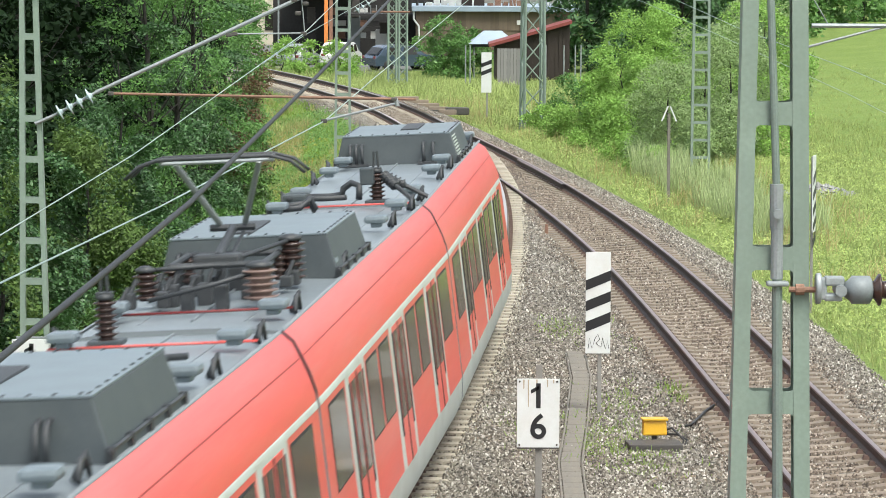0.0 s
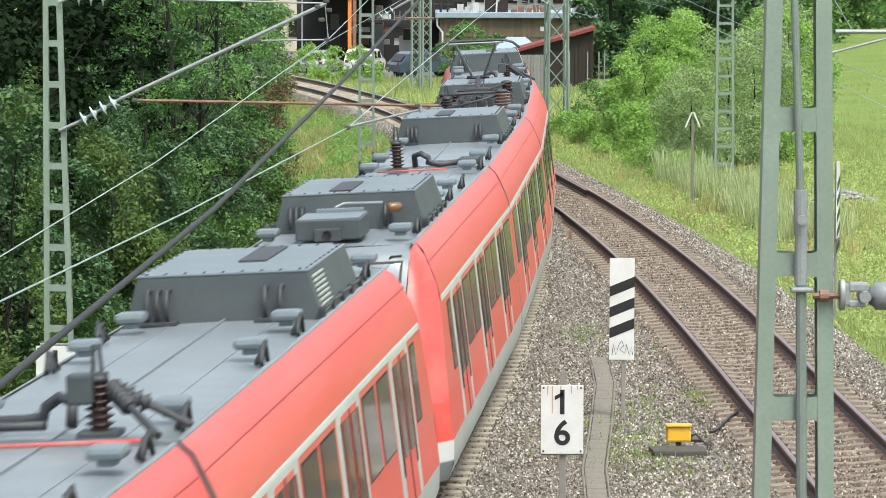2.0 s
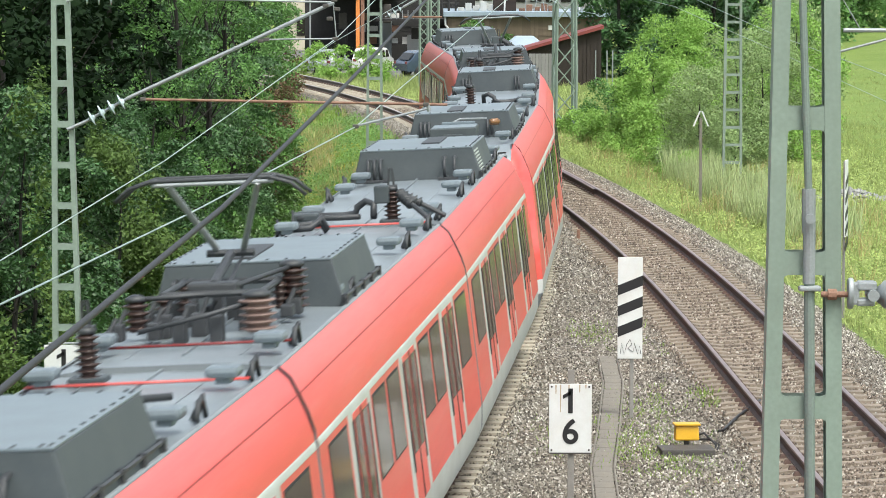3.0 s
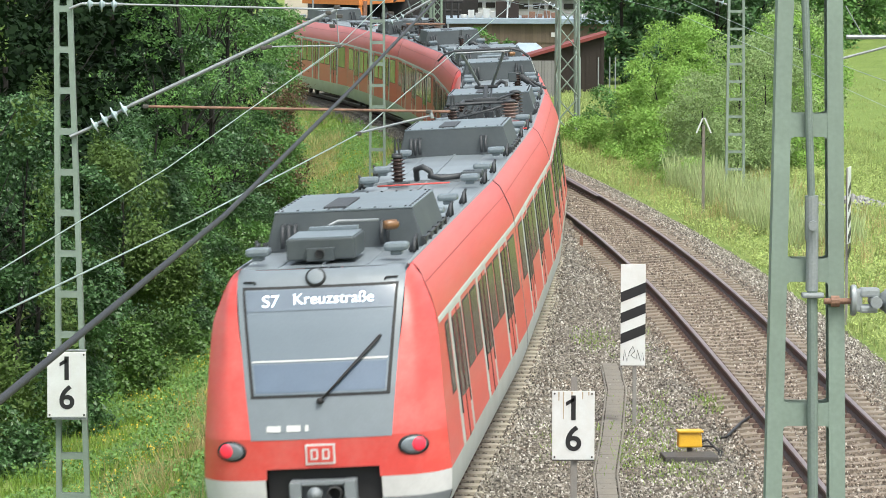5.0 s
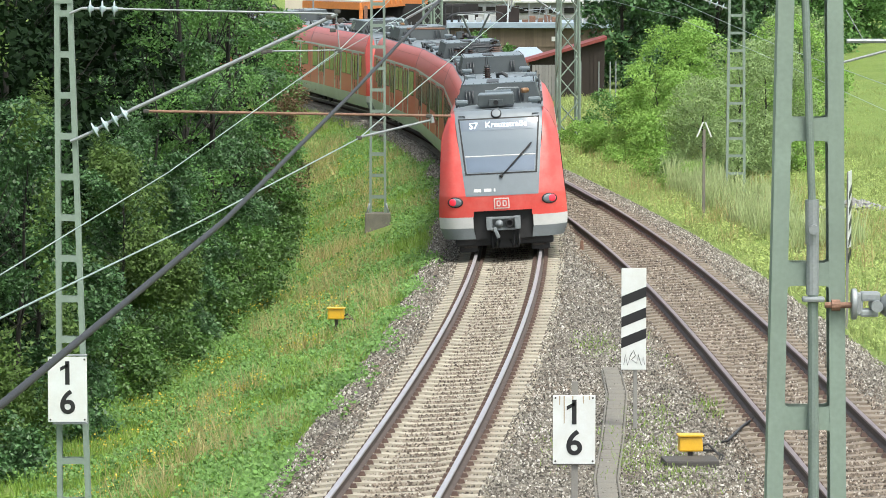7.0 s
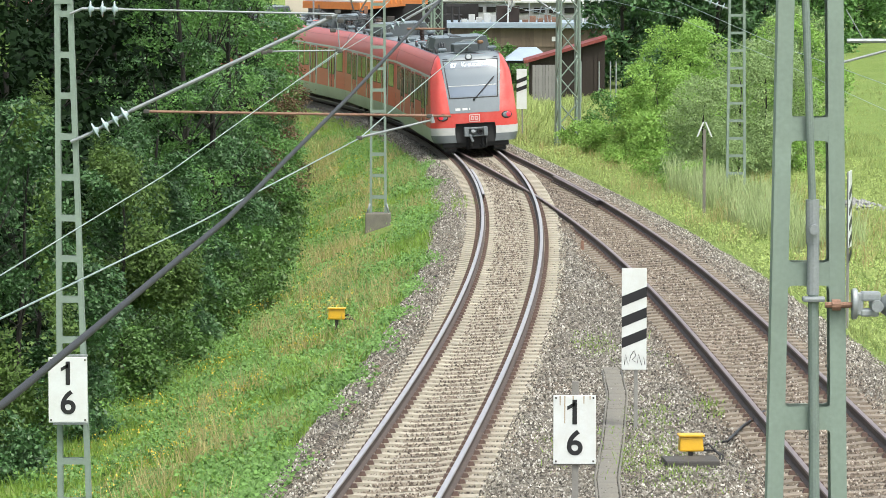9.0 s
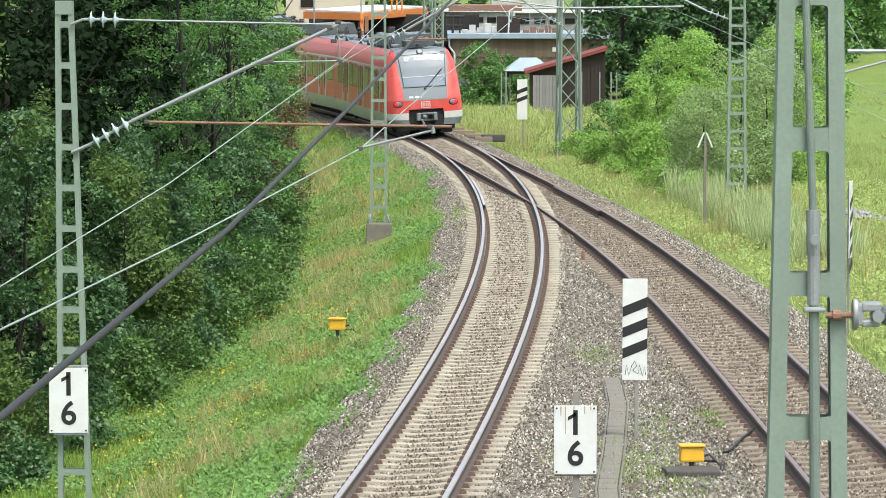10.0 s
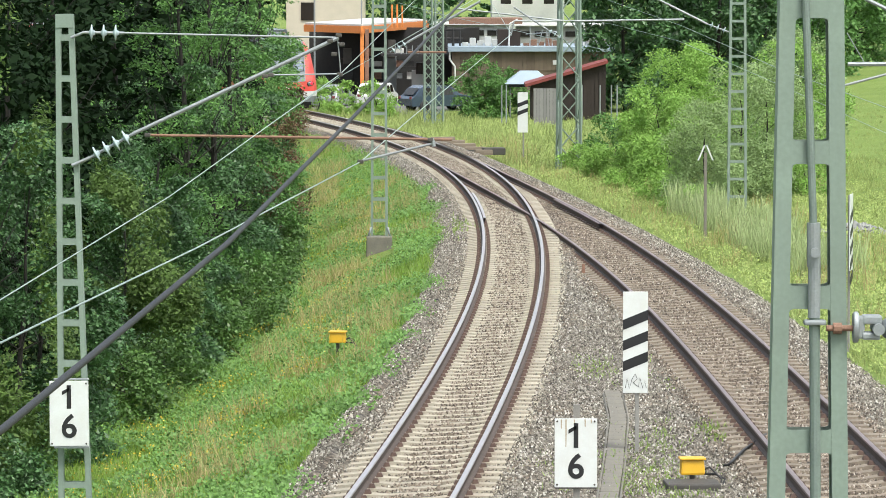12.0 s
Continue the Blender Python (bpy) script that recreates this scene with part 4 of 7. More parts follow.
def middle_car(name, collector):
    car = empty(name, Matrix(), label="red electric train middle car" + (" with raised current collector" if collector else " with grey roof boxes"), category="railcar", group="cars of the train")
    shell(car, False)
    sides(car, False)
    roof_unit(car, 24.5 - CAR_LEN if not collector else 39.5 - 2 * CAR_LEN, grille=False)
    for y in (1.2, 6.0, 12.3, 15.2):
        roof_vent(car, 0.84, y)
        roof_vent(car, -0.84, y + 0.3)
        handrail(car, y + 0.5)
    if collector:
        pantograph(car, 3.9)
        insulator(car, 0.62, 4.7, 3.66, 0.44, 0.17, 6)
        insulator(car, 0.55, 2.5, 3.66, 0.34, 0.19, 5, PALEPORC)
        insulator(car, -0.72, 2.9, 3.66, 0.30, 0.14, 4)
        for i in range(20):
            x, y = -0.85 + (i * 0.37) % 1.6, 2.0 + (i * 0.53) % 3.2
            bm = bmesh.new()
            box(bm, (x, y, 3.70), (0.10 + 0.03 * (i % 3), 0.22, 0.12 + 0.05 * (i % 4)), 0.02)
            rod(bm, (x, y, 3.74), (x + 0.08, y + 0.05, 3.88 + 0.04 * (i % 3)), 0.025)
            part("switch_gear", bm, ROOFDARK, car)
        cable_run(car, [(-0.6, 2.2, 3.72), (0.1, 2.3, 3.86), (0.6, 2.5, 3.98)], 0.025, ROOFDARK, "bus_bar")
        cable_run(car, [(-0.7, 2.9, 3.98), (0.0, 3.2, 3.98), (0.6, 4.6, 4.1)], 0.025, ROOFDARK, "bus_bar")
        cable_run(car, [(-0.9, 1.7, 3.63), (1.0, 1.8, 3.63)], 0.014, DARKRED, "red_pipe")
        cable_run(car, [(-1.0, 16.0, 3.66), (-0.7, 16.0, 3.70), (-0.45, 16.05, 3.72), (-0.38, 16.1, 3.62)], 0.05)
        cable_run(car, [(-1.0, 15.75, 3.66), (-0.55, 15.75, 3.68), (-0.42, 15.9, 3.80), (-0.36, 15.95, 3.64)], 0.045)
        cable_run(car, [(-1.0, 16.5, 3.63), (0.9, 16.6, 3.63)], 0.014, RED, "red_pipe")
    else:
        surge_gear(car, -0.5, 15.9)
        cable_run(car, [(-0.5, 13.5, 3.68), (-0.2, 13.4, 3.76), (0.1, 13.5, 3.70), (0.6, 13.9, 3.68)], 0.035)
        cable_run(car, [(-1.0, 15.5, 3.62), (1.0, 15.6, 3.62)], 0.014, RED, "red_pipe")
    bogie(car, CAR_LEN)
    return car


TRAIN = []


def tumblehome(x, z):
    """The walls lean in towards the cantrail."""
    return x - math.copysign(0.125 * min(max((z - 0.86) / 1.94, 0.0), 1.0) * float(smooth(1.06, 1.45, abs(x))), x)


def settle(car):
    """Brings window line, shoulders and roof gear down to the low roof of this type, and leans the walls in."""
    done = set()
    for ob in car.children_recursive:
        if ob.name.split(".")[0] in ("upper_arm", "contact_strip"):
            continue
        z = ob.matrix_basis.translation.z
        if z > 1.4:
            ob.matrix_basis.translation.z = 1.4 + (z - 1.4) * 0.895
        elif z == 0.0 and ob.parent.matrix_basis.translation.z == 0.0 and ob.data.name not in done:
            done.add(ob.data.name)
            for v in ob.data.vertices:
                v.co.x = tumblehome(v.co.x, v.co.z)
                if v.co.z > 1.4:
                    v.co.z = 1.4 + (v.co.z - 1.4) * 0.895 if v.co.z < 3.6 else v.co.z - 0.215


def build_train():
    first, last = end_car("railcar", False), end_car("railcar", True)
    second, third = middle_car("railcar", False), middle_car("railcar", True)
    for c in (first, second, third, last):
        settle(c)
    cars = [first, second, third, last]
    for u in (0, 1):
        for i, c in enumerate(cars):
            car = c if u == 0 else copy_thing(c, Matrix())
            TRAIN.append((car, u * UNIT + i * CAR_LEN, i == 3))


UNIT = 68.5
build_train()


# ---------------------------------------------------------------- plants
rng = np.random.default_rng(7)


def leaf_mesh(name, centres, size, material, parent=None, label="", slim=0.55, up=0.3, facing=None):
    """Many separate folded leaves, each two triangles."""
    n = len(centres)
    d = rng.normal(size=(n, 3))
    d[:, 2] += up * rng.choice([-1, 1], n) * 0.5
    d /= np.linalg.norm(d, axis=1)[:, None]
    if facing is not None:
        out = facing + rng.normal(size=(n, 3)) * 0.55
        d = np.cross(out, rng.normal(size=(n, 3)))
        d /= np.linalg.norm(d, axis=1)[:, None]
        w = np.cross(d, out)
    else:
        w = np.cross(d, rng.normal(size=(n, 3)))
    w /= np.linalg.norm(w, axis=1)[:, None]
    s = (size * rng.uniform(0.6, 1.35, n))[:, None]
    nrm = np.cross(d, w) * s * 0.12
    v = np.stack([centres - d * s / 2, centres + w * s * slim / 2 + nrm, centres + d * s / 2, centres - w * s * slim / 2 + nrm], 1).reshape(-1, 3)
    return quads(name, v, n, material, parent, label)


def quads(name, v, n, material, parent=None, label=""):
    me = bpy.data.meshes.new(name)
    me.vertices.add(4 * n)
    me.vertices.foreach_set("co", v.astype(np.float32).ravel())
    me.loops.add(4 * n)
    me.loops.foreach_set("vertex_index", np.arange(4 * n, dtype=np.int32))
    me.polygons.add(n)
    me.polygons.foreach_set("loop_start", np.arange(0, 4 * n, 4, dtype=np.int32))
    me.update(calc_edges=True)
    me.materials.append(material)
    ob = new(name, me)
    ob.parent = parent
    if label:
        ob["label"] = label
    return ob


def crown_points(blobs, n, hollow=0.45, gap=-0.12, each=14, droop=False, reach=0.27):
    """Leaf places and facings: flat sprays of leaves near the skins of (x, y, z, rx, rz) blobs, with gaps between the sprays."""
    vol = np.array([b[3] ** 2 * b[4] for b in blobs])
    pick = rng.choice(len(blobs), n // each + 1, p=vol / vol.sum())
    b = np.array(blobs)[pick]
    d = rng.normal(size=(len(pick), 3))
    d /= np.linalg.norm(d, axis=1)[:, None]
    r = (hollow + (1 - hollow) * rng.random(len(pick)) ** 0.5)[:, None] * rng.uniform(0.85, 1.15, (len(pick), 1))
    c = b[:, :3] + d * r * np.stack([b[:, 3], b[:, 3], b[:, 4]], 1)
    s = rng.uniform(0, 50)
    keep = np.array([noise.noise((p[0] * 0.8 + s, p[1] * 0.8, p[2] * 0.95)) for p in c]) > gap
    if keep.sum() > 50:
        c, d = c[keep], d[keep]
    more = n // len(c) + 1
    face = d * 0.55 + np.array([0, 0, 0.75]) + rng.normal(size=d.shape) * 0.2
    face /= np.linalg.norm(face, axis=1)[:, None]
    c, face = np.repeat(c, more, 0)[:n], np.repeat(face, more, 0)[:n]
    if droop:
        o = rng.normal(size=c.shape) * np.array([0.09, 0.09, 0.0])
        o[:, 2] = -rng.random(n) * 0.75
    else:
        o = rng.normal(size=c.shape) * reach * 0.62
        o -= face * (o * face).sum(1)[:, None] * 0.82
    return c + o, face


def tree(x, y, height, radius, leaf, n, label, size=0.11, low=0.0, droop=False, category="tree", name="tree", gap=None, full=1.0):
    z0 = float(ground_z(x, y)) - 0.05
    top = empty(name, pose(x, y, z0), label=label, category=category)
    r2 = random.Random(int(x * 31 + y * 17))
    bm = bmesh.new()
    girth = 0.02 + 0.009 * height
    pts = [Vector((0, 0, 0))]
    for i in range(5):
        pts.append(pts[-1] + Vector((r2.uniform(-0.15, 0.15), r2.uniform(-0.15, 0.15), height * 0.17)))
    for i, (a, b) in enumerate(zip(pts, pts[1:])):
        rod(bm, a, b, girth * (1 - i * 0.17), 8, girth * (1 - (i + 1) * 0.17))
    blobs = []
    k = max(9, int(height * 3.2 * full))
    for i in range(k):
        f = low + (1 - low) * (i + 0.5) / k
        reach = radius * (0.55 + 0.6 * math.sin(math.pi * min(1, 0.15 + f * 0.85)))
        a = i * 2.4 + r2.uniform(-0.4, 0.4)
        q = Vector((math.cos(a) * reach * 0.74, math.sin(a) * reach * 0.74, height * f))
        start = pts[min(5, max(1, int(f * 5)))]
        rod(bm, start, start.lerp(q, 0.8), girth * 0.3 * (1.1 - f), 6, girth * 0.08)
        rb = radius * r2.uniform(0.24, 0.50) * (1.1 - 0.3 * f)
        blobs.append((q.x, q.y, q.z, rb, rb * r2.uniform(0.6, 0.95) * (1.5 if droop else 1)))
    part("trunk", bm, BARK, top)
    c, face = crown_points(blobs, n, 0.62, gap if gap is not None else (-0.05 if size < 0.2 else -1), 14 if size < 0.2 else 9, droop, 0.27 if size < 0.2 else 0.4)
    c[:, 2] = np.maximum(c[:, 2], 0.05)
    tagged(leaf_mesh("crown", c, size, leaf, top, facing=face), kind="stuff")
    return top


def far_wood():
    """A belt of dark trees that closes the view behind the yard and the meadow."""
    blobs = []
    r2 = random.Random(5)
    for i in range(120):
        x = -60 + i * 1.1
        for h in (1.5, 4.5, 7.5):
            blobs.append((x + r2.uniform(-1, 1), 318 + r2.uniform(-8, 8), h + r2.uniform(-1, 1), r2.uniform(1.4, 2.6), r2.uniform(1.2, 2.2)))
    c, face = crown_points(blobs, 42000, 0.5)
    c[:, 2] -= 0.8
    tagged(leaf_mesh("far_wood", c, 0.75, LEAF_DARK, facing=face), "distant belt of dark green woodland", "woods", kind="stuff")


def bank_x(y, off):
    return float(track_x(TRACK_A, y)) + off


def build_trees():
    wall = "tall dense deciduous tree beside the railway bank"
    # near the eye the wood opens on a hollow, its shade coloured into the rear leaves, with a low hanging birch before
    # it
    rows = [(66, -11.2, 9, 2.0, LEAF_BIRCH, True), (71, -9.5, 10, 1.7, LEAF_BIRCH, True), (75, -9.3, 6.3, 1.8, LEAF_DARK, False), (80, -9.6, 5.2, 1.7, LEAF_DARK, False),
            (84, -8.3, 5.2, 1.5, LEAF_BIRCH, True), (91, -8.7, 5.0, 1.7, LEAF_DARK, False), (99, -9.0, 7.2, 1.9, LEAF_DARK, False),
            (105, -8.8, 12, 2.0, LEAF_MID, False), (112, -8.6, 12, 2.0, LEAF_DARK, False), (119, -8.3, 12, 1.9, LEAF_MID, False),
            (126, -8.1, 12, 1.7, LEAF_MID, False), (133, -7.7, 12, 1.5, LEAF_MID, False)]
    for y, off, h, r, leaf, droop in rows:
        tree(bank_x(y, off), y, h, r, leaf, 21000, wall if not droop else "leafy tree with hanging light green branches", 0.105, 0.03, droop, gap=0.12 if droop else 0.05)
    for y, off, h, r in ((122, -6.75, 4.6, 0.75), (129, -6.6, 5.4, 0.8)):
        tree(bank_x(y, off), y, h, r, LEAF_RUSSET, 7000, "slender shrub with russet brown leaves at the wood's edge", 0.09, 0.05, False, "shrub", "shrub", gap=-0.1)
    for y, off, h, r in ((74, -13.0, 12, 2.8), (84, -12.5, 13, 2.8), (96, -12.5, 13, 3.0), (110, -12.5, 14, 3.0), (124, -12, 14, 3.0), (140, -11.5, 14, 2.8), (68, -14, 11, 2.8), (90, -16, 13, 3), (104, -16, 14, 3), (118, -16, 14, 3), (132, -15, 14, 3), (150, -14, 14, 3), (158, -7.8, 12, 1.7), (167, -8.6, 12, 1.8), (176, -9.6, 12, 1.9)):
        tree(bank_x(y, off), y, h, r, LEAF_SHADED, 10000 if off > -13.5 and y < 100 else 5500, "deciduous tree in the rear of the wood with shade put into its leaf colour", 0.24 if off > -13.5 and y < 100 else 0.4, 0.0)
    low = "low bramble shrub at the foot of the trees"
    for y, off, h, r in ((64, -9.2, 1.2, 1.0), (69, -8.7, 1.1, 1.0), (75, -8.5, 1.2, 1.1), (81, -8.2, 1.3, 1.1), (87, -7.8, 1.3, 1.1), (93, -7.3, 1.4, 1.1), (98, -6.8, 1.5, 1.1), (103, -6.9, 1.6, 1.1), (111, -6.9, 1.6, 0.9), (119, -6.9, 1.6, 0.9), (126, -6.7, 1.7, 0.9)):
        # nearest brambles get the darker leaf colour as shade at the trees' foot
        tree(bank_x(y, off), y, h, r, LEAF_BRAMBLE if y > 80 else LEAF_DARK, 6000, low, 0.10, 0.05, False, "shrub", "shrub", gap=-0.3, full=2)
    # right-hand side
    bright, willow, under = "bright green spreading bush in tall grass", "grey-green willow bush with upright shoots", "low light green undergrowth before the bushes"
    for x, y, h, r in ((7.9, 141, 3.6, 1.35), (8.9, 146, 4.7, 1.6), (10.2, 148, 4.6, 1.5)):
        tree(x, y, h, r, LEAF_LIGHT, 22000, bright, 0.10, 0.05, False, "bush", "bush", -0.14, 1.8)
    for x, y, h, r in ((8.6, 127, 3.6, 1.25), (9.9, 130, 4.5, 1.45), (11.2, 134, 4.5, 1.4)):
        tree(x, y, h, r, LEAF_GREY, 22000, willow, 0.080, 0.04, False, "bush", "bush", -0.16, 1.9)
    tree(12.9, 142, 5.0, 1.7, LEAF_LIGHT, 16000, "light green young tree behind the willow", 0.11, 0.05, False, "bush", "bush", -0.1, 1.6)
    tree(13.9, 150, 5.2, 1.6, LEAF_GREY, 14000, "grey-green willow bush at the meadow edge", 0.11, 0.05, False, "bush", "bush", -0.2, 1.8)
    for x, y, h, r in ((5.5, 149, 1.0, 0.9), (6.3, 143, 1.2, 1.0), (6.9, 137, 1.1, 1.0), (7.4, 131, 0.9, 0.9), (7.8, 137, 1.8, 1.0), (8.0, 124, 0.8, 0.8), (12.4, 133, 1.6, 1.0)):
        tree(x, y, h, r, LEAF_LIGHT, 5000, under, 0.10, 0.05, False, "shrub", "shrub", -0.3, 2)
    tree(7.0, 158, 1.7, 1.2, LEAF_MID, 5000, "low green bush beside the shed", 0.12, 0.05, False, "bush", "bush", -0.3, 2)
    tree(1.9, 203, 3.2, 1.3, LEAF_MID, 9000, "round green bush before the wooden wall", 0.15, 0.05, False, "bush", "bush", -0.3, 1.6)
    tree(3.6, 210, 2.4, 1.0, LEAF_MID, 5000, "green bush before the wooden wall", 0.15, 0.05, False, "bush", "bush", -0.3, 1.6)
    for x, y in ((-5.6, 205), (-4.2, 207), (-3.3, 204), (-6.8, 208)):
        tree(x, y, 1.9, 0.8, LEAF_LIGHT, 2500, "yellow-green shrub beside the yard", 0.14, 0.05, False, "shrub", "shrub")
    for x, y, h, r in ((9.8, 208, 12, 2.0), (12.2, 216, 13, 2.4), (15.2, 214, 13, 2.4), (18.4, 222, 13, 2.6), (22.0, 232, 13, 2.6), (26, 245, 13, 2.8), (30, 255, 14, 3.0), (21, 262, 12, 3.0), (34, 270, 14, 3), (17, 240, 13, 2.6), (-4.5, 285, 14, 2.6), (14, 292, 14, 3.0)):
        tree(x, y, h, r, LEAF_DARK if x < 20 else LEAF_MID, 8500, "tall dark tree behind the bushes", 0.33, 0.02)


def blades(name, pts, height, material, label, width=0.012, lean=0.35):
    """Upright blades of grass, five to a tuft."""
    n = len(pts) * 4
    base = np.repeat(pts, 4, 0) + np.concatenate([rng.normal(size=(n, 2)) * 0.05, np.zeros((n, 1))], 1)
    h = np.repeat(height, 4) * rng.uniform(0.5, 1.2, n)
    a = rng.uniform(0, 6.283, n)
    side = np.stack([np.cos(a), np.sin(a), np.zeros(n)], 1)
    w = side * (width * (0.6 + h[:, None]) * rng.uniform(0.7, 1.4, (n, 1)))
    tip = np.stack([rng.normal(size=n) * lean * h, rng.normal(size=n) * lean * h, h], 1)
    v = np.stack([base - w, base + w, base + tip + w * 0.25, base + tip - w * 0.25], 1).reshape(-1, 3)
    return tagged(quads(name, v, n, material), label, "grass", kind="stuff")


def scatter(n, y0, y1, off0, off1, tr, patchy=0.0, seed=0, near=1.6):
    """Ground points beside a track, off0 to off1 metres from its centre line, thinning with distance."""
    y = y0 + (y1 - y0) * rng.random(n * 3) ** near
    o = rng.uniform(off0, off1, n * 3)
    x = np.interp(y, tr[2], tr[1]) + o
    if patchy:
        keep = np.array([noise.noise((a * 0.55, b * 0.28, seed)) for a, b in zip(x, y)]) > patchy - 0.35
        x, y = x[keep], y[keep]
    clear = (np.abs(x + 1.85) > 0.55) | (np.abs(y - 109.8) > 3.2)
    x, y = x[clear][:n], y[clear][:n]
    return np.stack([x, y, ground_z(x, y) - 0.02], 1)


def build_grass():
    lab = "tall green meadow grass on the bank"
    p = scatter(34000, 46, 200, -9.5, -2.05, TRACK_A)
    blades("bank_grass", p, rng.uniform(0.10, 0.30, len(p)), GRASS, lab)
    p = scatter(5500, 46, 190, -6.0, -2.3, TRACK_A, 0.40, 4)
    blades("dry_bank_grass", p, rng.uniform(0.25, 0.6, len(p)), STRAW, "pale dry grass stalks on the bank", 0.006)
    p = np.concatenate([scatter(44000, 46, 170, -9.0, -2.2, TRACK_A, 0.22, 9), scatter(2600, 46, 130, -2.3, -1.7, TRACK_A, 0.5, 3)])
    c = np.repeat(p, 4, 0) + rng.normal(size=(len(p) * 4, 3)) * np.array([0.12, 0.12, 0.08]) + np.array([0, 0, 0.12])
    c[:, 2] += 0.30 * np.clip(np.array([noise.noise((a * 1.3, b * 0.5, 40)) for a, b in zip(c[:, 0], c[:, 1])]), 0, 1) * rng.random(len(c))
    tagged(leaf_mesh("bank_weeds", c, 0.074, WEED, slim=0.7, facing=np.tile([0.1, -0.5, 0.85], (len(c), 1))), "broad-leaved green weeds on the bank", "weeds", kind="stuff")
    p = scatter(5200, 46, 150, -7.4, -3.4, TRACK_A, 0.5, 14)
    tagged(leaf_mesh("bank_flowers", p + np.stack([np.zeros(len(p)), np.zeros(len(p)), rng.uniform(0.2, 0.45, len(p))], 1), 0.036, FLOWER, slim=0.9), "small yellow wild flowers", "flowers", kind="stuff")
    p = scatter(26000, 60, 260, 2.9, 18, TRACK_B, near=1.2)
    blades("meadow_grass", p, rng.uniform(0.10, 0.34, len(p)), PALEGRASS, "pale green meadow grass beside the track", 0.014)
    p = scatter(26000, 70, 200, 3.0, 14, TRACK_B, 0.15, 33, 1.2)
    c = np.repeat(p, 3, 0) + rng.normal(size=(len(p) * 3, 3)) * np.array([0.14, 0.14, 0.06]) + np.array([0, 0, 0.14])
    tagged(leaf_mesh("meadow_weeds", c, 0.085, MEADOWLEAF, slim=0.5, facing=np.tile([0.1, -0.5, 0.85], (len(c), 1))), "pale yellow-green leafy weeds in the meadow", "weeds", kind="stuff")
    p = scatter(2200, 99, 126, 4.6, 6.8, TRACK_B, 0.38, 20, 1.0)
    blades("tall_grass", p, rng.uniform(0.5, 1.0, len(p)), mat("tall reed grass", (0.37, 0.44, 0.21), 0.65, vary=0.4, island=0.8, bump=0, translucent=0.3), "tall pale green reed grass", 0.010, 0.2)
    p = scatter(1400, 80, 170, 3.2, 9, TRACK_B, 0.5, 24, 1.0)
    blades("dry_meadow_grass", p, rng.uniform(0.25, 0.7, len(p)), STRAW, "pale dry grass stalks beside the track", 0.007)
    p = scatter(9000, 150, 240, -14, 12, TRACK_B, 0.2, 30, 1.0)
    p = p[(np.abs(p[:, 0] - track_x(TRACK_A, p[:, 1])) > 3.4)]
    blades("far_grass", p, rng.uniform(0.2, 0.6, len(p)), PALEGRASS, "rough green grass before the yard", 0.02)
    p = scatter(12000, 90, 250, 10, 32, TRACK_B, near=1.3)
    blades("mown_meadow_grass", p, rng.uniform(0.06, 0.2, len(p)), PALEGRASS, "short pale green meadow grass", 0.016, 0.5)
    # weeds pushing through the stones
    spots = [(3.0, 57.0, 0.5, 420), (3.45, 55.0, 0.45, 300), (3.35, 61.0, 0.45, 200), (2.85, 72.0, 0.4, 240), (2.75, 55.5, 0.35, 120), (1.75, 56.0, 0.2, 40), (4.35, 63.0, 0.25, 40), (-0.1, 108.0, 0.4, 60), (0.35, 111.5, 0.5, 80), (-2.6, 68.5, 0.5, 90), (1.55, 58.5, 0.25, 40), (3.9, 70, 0.2, 20)]
    pts = np.concatenate([np.stack([rng.normal(x, r * 0.7, n), rng.normal(y, r * 3.2, n), np.full(n, -0.22)], 1) for x, y, r, n in spots])
    blades("ballast_weeds", pts, rng.uniform(0.04, 0.15, len(pts)), GRASS, "grass tufts growing between the ballast stones", 0.012, 0.6)


